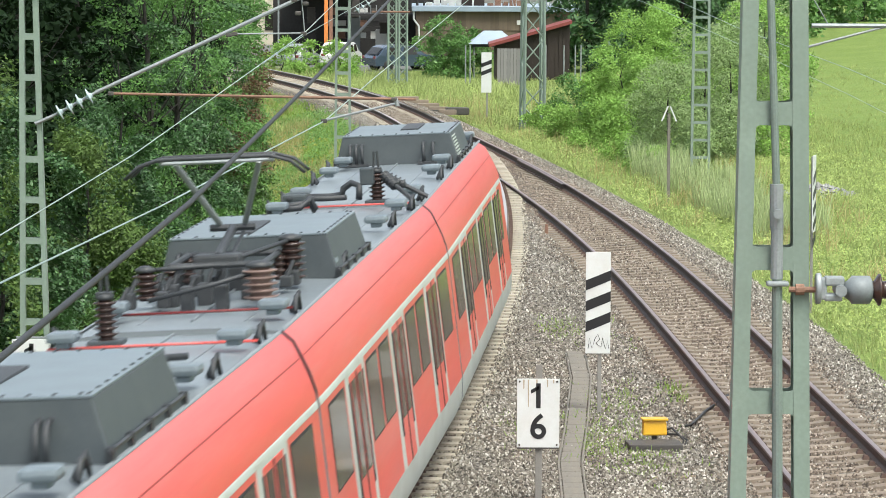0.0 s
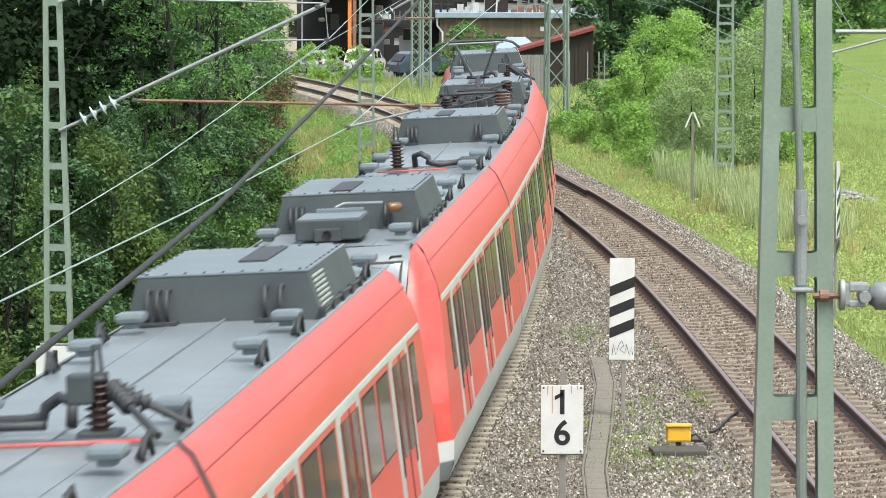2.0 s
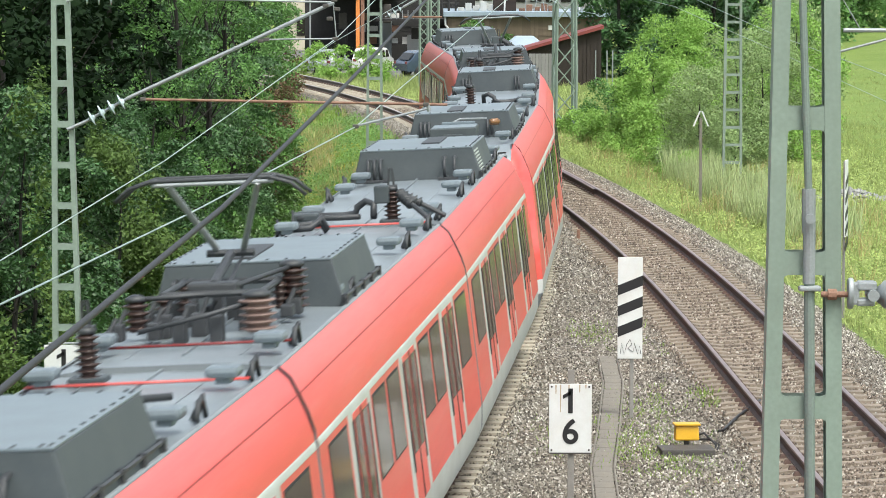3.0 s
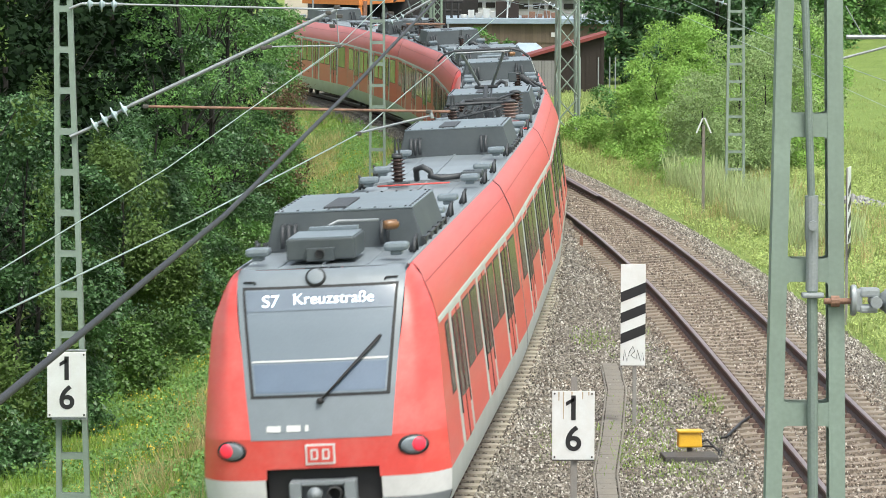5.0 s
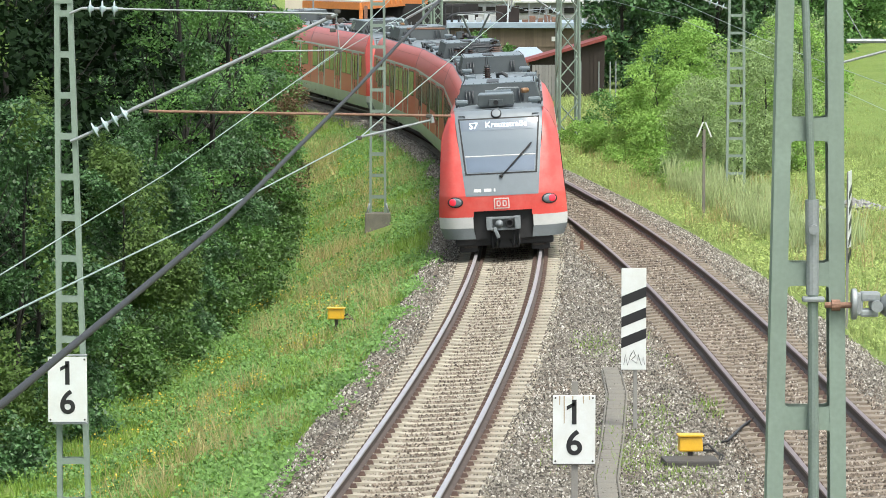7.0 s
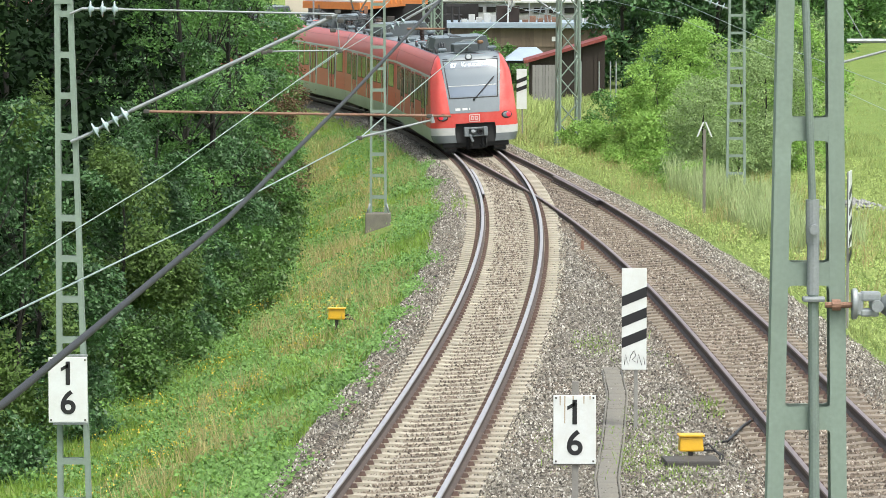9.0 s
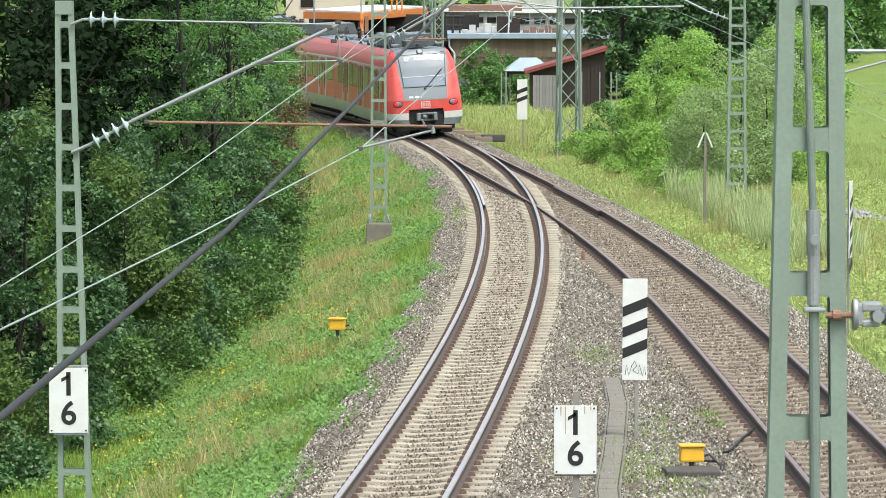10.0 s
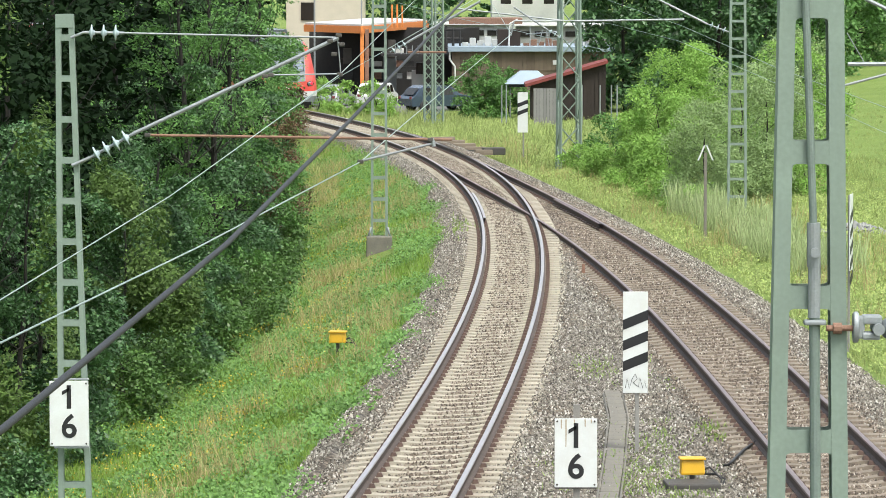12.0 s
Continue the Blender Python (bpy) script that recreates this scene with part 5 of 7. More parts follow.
def build_stones():
    """Loose crushed stones lying on the bed: grey ones beside the tracks, rust-dusted ones between and along the rails."""
    n = 235000
    y = 48 + 112 * rng.random(n) ** 1.65
    xa, xb = np.interp(y, TRACK_A[2], TRACK_A[1]), np.interp(y, TRACK_B[2], TRACK_B[1])
    xb = np.maximum(xb, xa)
    x = xa - 2.6 + rng.random(n) * (xb - xa + 5.7)
    da, db = np.abs(x - xa), np.abs(x - xb)
    d, dn = np.maximum(xa - x, x - xb), np.minimum(da, db)
    z = -0.235 - 0.62 * smooth(1.7, 3.3, d) - 0.35 * smooth(1.7, 2.7, xa - x) + 0.016
    z += np.where(da < 1.6, CANT * (x - xa) + 0.030 * (1 - smooth(0.3, 0.6, da)), np.where(db < 1.6, CANT * (x - xb) + 0.030 * (1 - smooth(0.3, 0.6, db)), 0.07))
    # filled nearly to the sleeper tops between the sleepers, and heaped over their ends
    z += 0.028 * (dn < 1.1) + 0.018 * ((dn > 0.85) & (dn < 1.1)) + 0.085 * smooth(1.08, 1.25, dn) * (1 - smooth(1.45, 1.75, dn))
    clear = ~(((da > 0.66) & (da < 0.85)) | ((db > 0.66) & (db < 0.85)))
    phase = np.where(da < db, np.interp(y, TRACK_A[2], TRACK_A[0]), np.interp(y, TRACK_B[2], TRACK_B[0])) - 44
    on_sleeper = (np.abs((phase + 0.3) % 0.6 - 0.3) < 0.145) & (dn < 1.12)
    clear &= ~on_sleeper | (rng.random(n) < np.where(da < db, 0.05, 0.22))
    dusty = (np.where(da < db, da * 1.2, db) + rng.normal(size=n) * 0.25) < 1.3
    for name, pick, material, label in (("ballast_stones", clear & ~dusty, STONE, "loose grey and brown crushed stones"),
                                        ("rusty_ballast_stones", clear & dusty, RUSTSTONE, "rust-dusted crushed stones between the rails")):
        stones(name, np.stack([x, y, z], 1)[pick], material, label)


def stones(name, c, material, label):
    """Six-cornered chips: four corners below, a short ridge on top."""
    n = len(c)
    shape = np.array([(1, 1, -0.4), (-1, 1, -0.4), (-1, -1, -0.4), (1, -1, -0.4), (0.65, 0, 1.3), (-0.65, 0, 1.3)], float)
    s = rng.uniform(0.0085, 0.018, (n, 1, 1)) * rng.uniform(0.75, 1.25, (n, 6, 1))
    ang = rng.uniform(0, 6.283, n)
    rot = np.zeros((n, 3, 3))
    rot[:, 0, 0], rot[:, 0, 1], rot[:, 1, 0], rot[:, 1, 1], rot[:, 2, 2] = np.cos(ang), -np.sin(ang), np.sin(ang), np.cos(ang), 1
    shape = shape[None] + rng.normal(size=(n, 6, 3)) * 0.3
    v = np.einsum("nij,nkj->nki", rot, shape * s) + c[:, None]
    tri = np.array([(0, 1, 5), (0, 5, 4), (2, 3, 4), (2, 4, 5), (1, 2, 5), (3, 0, 4)])
    idx = (tri[None] + 6 * np.arange(n)[:, None, None]).reshape(-1)
    me = bpy.data.meshes.new(name)
    me.vertices.add(6 * n)
    me.vertices.foreach_set("co", v.astype(np.float32).ravel())
    me.loops.add(len(idx))
    me.loops.foreach_set("vertex_index", idx.astype(np.int32))
    me.polygons.add(len(idx) // 3)
    me.polygons.foreach_set("loop_start", np.arange(0, len(idx), 3, dtype=np.int32))
    me.update(calc_edges=True)
    me.materials.append(material)
    tagged(new(name, me), label, "ballast", kind="stuff")


# ---------------------------------------------------------------- masts, wires, signs
def batten(mast, x, y, z, w, h):
    """Plate welded between the posts, flaring a little where it meets them."""
    r = min(0.03, h * 0.25)
    half = w / 2 + 0.004
    ring = [(-half, -h / 2 - r), (-half + r * 0.3, -h / 2 - r * 0.3), (-half + r, -h / 2), (half - r, -h / 2), (half - r * 0.3, -h / 2 - r * 0.3), (half, -h / 2 - r)]
    ring += [(a, -b) for a, b in ring[::-1]]
    bm = bmesh.new()
    f = bm.faces.new([bm.verts.new((x + a, y - 0.005, z + b)) for a, b in ring])
    up = bmesh.ops.extrude_face_region(bm, geom=[f])
    bmesh.ops.translate(bm, vec=(0, 0.01, 0), verts=[q for q in up["geom"] if isinstance(q, bmesh.types.BMVert)])
    bmesh.ops.recalc_face_normals(bm, faces=bm.faces)
    part("batten_plate", bm, MASTGREEN, mast)


def frame_mast(x, y, z0, z1, w0, w1, deep, flange, gap, plate, label, turn=0.0, plate_off=0.0, lean=0.0):
    """Flat riveted mast: two tapering channel posts joined by batten plates."""
    top = empty("catenary_mast", pose(x, y, z0, 0, 0, turn), label=label, category="mast", group="catenary masts")
    h = z1 - z0
    for s in (-1, 1):
        bm = bmesh.new()
        v = []
        for zz, w in ((0, w0), (h, w1)):
            o = lean * (zz / h)
            xo, xi = s * w / 2, s * (w / 2 - flange)
            v.append([bm.verts.new((xo + o, -deep / 2, zz)), bm.verts.new((xi + o, -deep / 2, zz)), bm.verts.new((xi + o, -deep / 2 + 0.012, zz)),
                      bm.verts.new((xo - s * 0.012 + o, -deep / 2 + 0.012, zz)), bm.verts.new((xo - s * 0.012 + o, deep / 2 - 0.012, zz)),
                      bm.verts.new((xi + o, deep / 2 - 0.012, zz)), bm.verts.new((xi + o, deep / 2, zz)), bm.verts.new((xo + o, deep / 2, zz))])
        for i in range(8):
            bm.faces.new((v[0][i], v[0][(i + 1) % 8], v[1][(i + 1) % 8], v[1][i]))
        bm.faces.new(v[1])
        bmesh.ops.recalc_face_normals(bm, faces=bm.faces)
        part("post", bm, MASTGREEN, top)
    z = h - plate_off - plate / 2
    while z > 0.1:
        w = w0 + (w1 - w0) * z / h
        o = lean * z / h
        for yy in (-deep / 2 + 0.008, deep / 2 - 0.008):
            batten(top, o, yy, z, w - 2 * flange, plate)
        z -= gap
    return top


def lattice_mast(x, y, z0, z1, w0, w1, label, turn=0.0):
    """Square mast of four angles with diagonal bracing on each face."""
    top = empty("lattice_mast", pose(x, y, z0, 0, 0, turn), label=label, category="mast", group="catenary masts")
    h = z1 - z0
    at = lambda sx, sy, z: Vector((sx, sy, 0)) * ((w0 + (w1 - w0) * z / h) / 2) + Vector((0, 0, z))
    for sx, sy in ((-1, -1), (1, -1), (1, 1), (-1, 1)):
        bm = bmesh.new()
        d = at(sx, sy, h) - at(sx, sy, 0)
        box(bm, (0, 0, 0), (0.09, 0.09, d.length), 0, Matrix.Translation(at(sx, sy, h / 2)) @ d.to_track_quat("Z", "Y").to_matrix().to_4x4())
        part("corner_post", bm, MASTGREEN, top)
    n = int(h / (w0 * 1.1))
    for (ax, ay), (bx, by) in (((-1, -1), (1, -1)), ((1, -1), (1, 1)), ((1, 1), (-1, 1)), ((-1, 1), (-1, -1))):
        for i in range(n):
            za, zb = h * i / n, h * (i + 1) / n
            p, q = ((ax, ay), (bx, by)) if i % 2 else ((bx, by), (ax, ay))
            bm = bmesh.new()
            rod(bm, at(*p, za), at(*q, zb), 0.028, 4)
            part("brace", bm, MASTGREEN, top)
    return top


def wire(name, pts, r, material, label, sag=0.0):
    bm = bmesh.new()
    out = []
    for a, b in zip(pts, pts[1:]):
        for i in range(6):
            f = i / 6
            p = Vector(a).lerp(Vector(b), f)
            p.z -= sag * 4 * f * (1 - f)
            out.append(p)
    out.append(Vector(pts[-1]))
    tube(bm, out, r, 8)
    return tagged(part(name, bm, material), label, "wire")


def disc_insulator(parent, a, b, n, r=0.085):
    """A string of pale discs between two points."""
    a, b = Vector(a), Vector(b)
    q = (b - a).to_track_quat("Z", "Y").to_matrix().to_4x4()
    bm = bmesh.new()
    rod(bm, a, b, 0.022, 8)
    ins = part("insulator_rod", bm, ZINC, parent)
    for i in range(n):
        bm = bmesh.new()
        lathe(bm, [(0.028, -0.04), (r * 0.5, -0.02), (r * 1.15, -0.008), (r * 1.15, 0.003), (r * 0.45, 0.012), (0.028, 0.045)], Matrix.Translation(a.lerp(b, (i + 0.7) / (n + 0.4))) @ q, 18)
        part("insulator_disc", bm, GLASSINS, ins)


def bar(parent, name, a, b, r, material=ZINC, seg=8):
    bm = bmesh.new()
    rod(bm, a, b, r, seg)
    return part(name, bm, material, parent)


def hectometre_sign(x, y, z0, z1, w, h, pole, label):
    """White board with two figures, bolted to a post or mast."""
    top = empty("kilometre_sign", pose(x, y, z0), label=label, category="sign", group="kilometre signs")
    c = (z1 - z0) - h / 2
    bm = bmesh.new()
    box(bm, (0, 0, c), (w, 0.02, h), 0.006)
    b = part("board", bm, SIGNWHITE, top)
    for ch, dz, nm in (("1", 0.235, "figure"), ("6", -0.21, "figure")):
        ob = lettering(nm, ch, h * 0.50, pose(0, -0.0135, c + dz * h, 90), SIGNBLACK, b, 0.018)
        if ch == "1":
            bm = bmesh.new()
            box(bm, (-0.045, -0.0135, c + dz * h + h * 0.135), (0.105, 0.004, 0.052), 0, None)
            for v in bm.verts:
                v.co.z += 0.55 * (v.co.x + 0.0)
            part("figure_flag", bm, SIGNBLACK, b)
    for sx in (-1, 1):
        for sz in (-1, 1):
            bm = bmesh.new()
            bmesh.ops.create_uvsphere(bm, u_segments=8, v_segments=5, radius=0.014, matrix=Matrix.Translation((sx * w * 0.44, -0.012, c + sz * h * 0.46)))
            part("bolt", bm, DARKBOX, b)
    if pole:
        for sx, ln in ((-0.13, 0.36), (-0.19, 0.12), (-0.02, 0.08), (0.12, 0.10), (0.2, 0.05)):
            bm = bmesh.new()
            box(bm, (sx, -0.0125, c + h / 2 - 0.01 - ln / 2), (0.012, 0.003, ln), taper=(1.6, 1))
            part("rust_streak", bm, mat("rust streak", (0.36, 0.30, 0.22), 0.8, vary=0.2), b)
        bm = bmesh.new()
        box(bm, (0.01, 0.035, (z1 - z0 + 0.18) / 2), (0.085, 0.04, z1 - z0 + 0.18), 0.006)
        part("post", bm, mat("grey sign post", (0.20, 0.19, 0.175), 0.7, vary=0.2), top)
        bm = bmesh.new()
        box(bm, (0, 0.01, c - h / 2 - 0.008), (w * 0.98, 0.05, 0.02), 0.004)
        part("lower_rail", bm, DARKBOX, top)
    else:
        for zz in (c + h / 2 + 0.02, c - h / 2 - 0.02):
            bm = bmesh.new()
            box(bm, (0.03, 0.03, zz), (w * 0.9, 0.05, 0.025), 0.004)
            part("clamp_rail", bm, ZINC, top)
    return top


def beacon(x, y, zb, zt, w, h, turn, stripes, label, scrawl=False):
    """Tall white board with black slanting stripes on a thin post."""
    top = empty("approach_beacon", pose(x, y, zb, 0, 0, turn), label=label, category="sign", group="striped beacon boards")
    c = zt - zb - h / 2
    bm = bmesh.new()
    box(bm, (0, 0, c), (w, 0.025, h), 0.005)
    b = part("board", bm, SIGNWHITE, top)
    bm = bmesh.new()
    box(bm, (0.03, 0.04, (c + h / 2) / 2), (0.06, 0.05, c + h / 2 - 0.05), 0.008)
    part("post", bm, mat("beacon post grey", (0.22, 0.215, 0.20), 0.7, vary=0.2), top)
    for i in range(stripes):
        bm = bmesh.new()
        zc = c + h * (0.235 - 0.205 * i) - 0.02
        t, rise = h * 0.10, h * 0.10
        v = [bm.verts.new(p) for p in ((-w / 2, -0.0165, zc - rise / 2 - t / 2), (w / 2, -0.0165, zc + rise / 2 - t / 2), (w / 2, -0.0165, zc + rise / 2 + t / 2), (-w / 2, -0.0165, zc - rise / 2 + t / 2))]
        v2 = [bm.verts.new(q.co + Vector((0, 0.006, 0))) for q in v]
        bm.faces.new(v)
        for k in range(4):
            bm.faces.new((v[k], v2[k], v2[(k + 1) % 4], v[(k + 1) % 4]))
        part("stripe", bm, SIGNBLACK, b)
    if scrawl:
        pts = [(-0.15, 0.06), (-0.13, 0.22), (-0.09, 0.05), (-0.05, 0.20), (0.0, 0.28), (0.03, 0.20), (-0.03, 0.14), (0.05, 0.08), (0.07, 0.22), (0.12, 0.05), (0.15, 0.18), (0.17, 0.06)]
        bm = bmesh.new()
        tube(bm, [Vector((px * w / 0.385, -0.014, c - h / 2 + pz + 0.02)) for px, pz in pts], 0.006, 5)
        part("scrawl", bm, SIGNBLACK, b, "thin black spray scrawl")
    return top


def build_masts():
    right = frame_mast(2.465, 26.0, float(ground_z(2.475, 26)), 9.5, 0.66, 0.36, 0.20, 0.108, 0.975, 0.155, "grey-green riveted frame mast standing between the tracks", 0, 0.3)
    # tension rod inside it, with turnbuckle; the bracket of the right-hand cantilever
    gr = float(ground_z(2.475, 26))
    gm = lambda px, py, dy=-0.13: Vector(((px - 784) / FOCAL * 26.0 - 2.465, dy, EYE[2] - (py + 75) / FOCAL * 26.0 - gr))
    grey_rod = mat("grey green rod", (0.17, 0.21, 0.19), 0.5, 0.2, vary=0.15)
    bm = bmesh.new()
    rod(bm, gm(1419, -60), gm(1438, 400), 0.026, 10)
    part("tension_rod", bm, grey_rod, right)
    bm = bmesh.new()
    rod(bm, gm(1440, 500), gm(1446, 960), 0.036, 10)
    part("tension_rod", bm, grey_rod, right)
    bm = bmesh.new()
    rod(bm, gm(1438, 392), gm(1439, 470), 0.046, 12)
    rod(bm, gm(1440, 470), gm(1440, 560), 0.042, 12)
    part("turnbuckle", bm, ZINC, right)
    bm = bmesh.new()
    rod(bm, gm(1440, 444, -0.21), gm(1440, 444, -0.1), 0.034, 10)
    part("pin", bm, ZINC, right)
    bm = bmesh.new()
    box(bm, gm(1441, 568, -0.15), (0.15, 0.09, 0.035), 0.014)
    part("rod_clamp", bm, ZINC, right)
    bm = bmesh.new()
    rod(bm, gm(1462, 579), gm(1512, 579), 0.020, 8)
    part("bolt", bm, RUSTPIPE, right)
    bm = bmesh.new()
    rod(bm, gm(1474, 579), gm(1489, 579), 0.038, 10)
    part("nut", bm, RUSTPIPE, right)
    bm = bmesh.new()
    lathe(bm, [(0.10, 0), (0.105, 0.008), (0.105, 0.03), (0.095, 0.038)], Matrix.Translation(gm(1509, 577)) @ pose(0, 0, 0, 0, 90) @ Matrix.Diagonal((1, 0.7, 1, 1)), 20)
    box(bm, gm(1521, 577), (0.06, 0.10, 0.15), 0.014)
    box(bm, gm(1542, 563), (0.13, 0.12, 0.06), 0.014)
    box(bm, gm(1540, 592), (0.12, 0.12, 0.05), 0.014)
    part("clevis", bm, ZINC, right)
    bm = bmesh.new()
    rod(bm, gm(1552, 579, -0.24), gm(1552, 579, -0.03), 0.04, 12)
    part("pin", bm, ZINC, right)
    bm = bmesh.new()
    lathe(bm, [(0.05, 0), (0.07, 0.03), (0.095, 0.05), (0.095, 0.17), (0.06, 0.19)], Matrix.Translation(gm(1560, 579)) @ pose(0, 0, 0, 0, 90), 18)
    part("insulator_head", bm, SKIRT, right)
    bm = bmesh.new()
    lathe(bm, ribs(5, 0.06, 0.11, 0.45), Matrix.Translation(gm(1610, 579)) @ pose(0, 0, 0, 0, 90), 18)
    part("insulator", bm, PORCELAIN, right)
    bar(right, "cantilever_tube", gm(1725, 577), gm(2300, 440), 0.035)
    # mast beside the left bank
    lx, ly = -5.13, 53.5
    z0 = float(ground_z(lx, ly)) - 0.1
    left = frame_mast(lx + 0.03, ly, z0, 6.72, 0.50, 0.245, 0.16, 0.072, 0.565, 0.085, "grey-green riveted frame mast with cantilever on the bank", 0, 0.28, -0.12)
    bm = bmesh.new()
    box(bm, (-0.12, -0.09, 6.63 - z0), (0.24, 0.012, 0.19), 0.004)
    part("head_plate", bm, MASTGREEN, left)
    g = lambda px, py, d=0.0: Vector(((px - 784) / FOCAL * (ly + d) - lx - 0.03, -0.12, EYE[2] - (py + 75) / FOCAL * (ly + d) - z0))
    disc_insulator(left, g(150, 57), g(222, 58), 3, 0.10)
    bar(left, "top_tube", g(222, 58), g(598, 66), 0.014)
    disc_insulator(left, g(160, 278), g(236, 236), 4, 0.10)
    bar(left, "stay_tube", g(236, 236), g(600, 66), 0.027)
    bar(left, "registration_tube", g(262, 238), g(800, 246), 0.019, RUSTPIPE)
    bar(left, "drop_bracket", g(478, 132), g(604, 130), 0.011)
    bar(left, "hanger", g(598, 66), g(604, 132), 0.008)
    bar(left, "steady_arm", g(770, 252), g(634, 285), 0.017)
    bar(left, "arm_clamp", g(765, 244), g(768, 258), 0.03)
    bar(left, "bracket", g(128, 66), g(150, 57), 0.02)
    bar(left, "bracket", g(128, 292), g(160, 278), 0.025)
    for px, py in ((585, 72), (600, 62), (605, 78), (592, 95), (480, 132), (602, 131), (762, 246), (638, 285), (262, 238), (470, 134)):
        bm = bmesh.new()
        box(bm, g(px, py), (0.085, 0.06, 0.055), 0.015)
        part("clamp", bm, DARKBOX, left)
    # masts farther along
    yl = 112.0
    xl = (671 - 784) / FOCAL * yl
    zf = EYE[2] - (420 + 75) / FOCAL * yl
    bm = bmesh.new()
    box(bm, (0, 0, -0.62), (0.78, 0.7, 1.3), 0.03, taper=(0.94, 0.94))
    foot = empty("mast_foundation", pose(xl, yl, zf), label="grey concrete foundation block in the grass", category="foundation")
    part("block", bm, GREYCON, foot)
    far = frame_mast(xl, yl, zf, 8.2, 0.50, 0.40, 0.18, 0.07, 0.62, 0.09, "grey-green frame mast on a concrete block", 0, 0.2)
    for s in (-1, 1):
        bm = bmesh.new()
        tube(bm, [(s * 0.24, -0.1, 0.3), (s * 0.32, -0.1, 0.0)], 0.03, 6)
        part("foot_bracket", bm, ZINC, far)
    gf = lambda px, py: Vector(((px - 671) / FOCAL * yl, -0.12, EYE[2] - (py + 75) / FOCAL * yl - zf))
    disc_insulator(far, gf(690, 92), gf(722, 74), 3, 0.10)
    bar(far, "stay_tube", gf(722, 74), gf(850, 2), 0.036)
    bar(far, "registration_tube", gf(722, 92), gf(790, 92), 0.03, RUSTPIPE)
    y2 = 118.0
    x2 = (1305 - 784) / FOCAL * y2
    z2 = float(ground_z(x2, y2))
    m2 = frame_mast(x2, y2, z2, 8.4, 0.62, 0.46, 0.18, 0.075, 0.535, 0.075, "grey-green frame mast in tall grass", 0, 0.12)
    g2 = lambda px, py: Vector(((px - 1305) / FOCAL * y2, -0.12, EYE[2] - (py + 75) / FOCAL * y2 - z2))
    disc_insulator(m2, g2(1288, 56), g2(1250, 42), 3, 0.10)
    bar(m2, "stay_tube", g2(1250, 42), g2(1150, -8), 0.034)
    bar(m2, "registration_tube", g2(1210, 34), g2(1015, 37), 0.03)
    y3 = 150.0
    x3 = (1007 - 784) / FOCAL * y3
    lat = lattice_mast(x3, y3, float(ground_z(x3, y3)), 9.0, 0.80, 0.66, "green lattice mast with diagonal bracing", 8)
    g3 = lambda px, py: Vector(((px - 1007) / FOCAL * y3, -0.4, EYE[2] - (py + 75) / FOCAL * y3 - float(ground_z(x3, y3))))
    disc_insulator(lat, g3(992, 68), g3(965, 52), 3, 0.10)
    bar(lat, "stay_tube", g3(965, 52), g3(905, 12), 0.036)
    bar(lat, "registration_tube", g3(992, 36), g3(800, 14), 0.030)
    bar(lat, "registration_tube", g3(1100, 36), g3(905, 36), 0.030)
    bar(lat, "drop_pipe", g3(905, 38), g3(900, 62), 0.03)
    y4 = 193.0
    for px in (758, 777):
        x4 = (px - 784) / FOCAL * y4
        lattice_mast(x4, y4, float(ground_z(x4, y4)), 9.5, 0.40, 0.36, "green lattice mast, one of a pair", 0)
    # wires
    W = lambda px, py, y: ((px - 784) / FOCAL * y, y, EYE[2] - (py + 75) / FOCAL * y)
    wire("contact_wire", [W(-330, 800, 20), W(0, 607, 30), W(345, 440, 42), W(638, 286, 53.5), W(722, 213, 68), W(905, 60, 112), W(860, -10, 150)], 0.009, WIRE, "copper-green contact wire over the track")
    wire("messenger_wire", [W(-330, 740, 20), W(0, 530, 30), W(300, 347, 42), W(602, 131, 53.5), W(760, -25, 90)], 0.006, WIRE, "thin messenger wire over the contact wire")
    wire("feeder_cable", [W(-260, 930, 14), W(0, 762, 18), W(400, 432, 27), W(620, 212, 40), W(830, -10, 62)], 0.020, CABLE, "thick black cable hanging over the track")
    wire("messenger_wire", [W(1040, -12, 112), W(1205, 45, 100), W(1375, 120, 80), W(1568, 190, 66), W(1900, 330, 50)], 0.006, WIRE, "thin wire over the far track")
    wire("contact_wire", [W(1030, 42, 150), W(1080, 42, 118), W(1200, 72, 100), W(1380, 150, 80), W(1568, 235, 66), W(1900, 400, 50)], 0.005, WIRE, "thin contact wire over the far track")
    wire("messenger_wire", [W(500, 205, 130), W(600, 136, 140), W(845, -5, 150)], 0.010, WIRE, "thin wire running to the far masts")
    wire("messenger_wire", [W(705, 5, 190), W(800, 30, 170), W(1080, 90, 150)], 0.010, WIRE, "thin wire running to the lattice mast")
    # cantilever ends of a mast out of sight
    off = empty("cantilever", pose(0, 0, 0), label="galvanised cantilever tubes reaching from a hidden mast", category="cantilever")
    Y5 = 60.0
    bar(off, "tube", W(1500, 113, Y5), W(1640, 113, Y5), 0.034)
    bar(off, "stay", W(1493, 151, Y5), W(1640, 112, Y5), 0.02)
    bar(off, "tube", W(1530, -2, Y5), W(1640, 50, Y5), 0.03)
    bar(off, "dropper", W(1498, 58, Y5), W(1530, 112, Y5), 0.008)
    # signs
    hectometre_sign(1.735, 50.2, float(ground_z(1.66, 50.2)) - 0.05, 1.50, 0.555, 0.905, True, "white kilometre board with black figures on a grey post")
    hectometre_sign(-5.175, 53.25, z0 + 1.94, 1.66, 0.54, 0.91, False, "white kilometre board with black figures clamped to the mast")
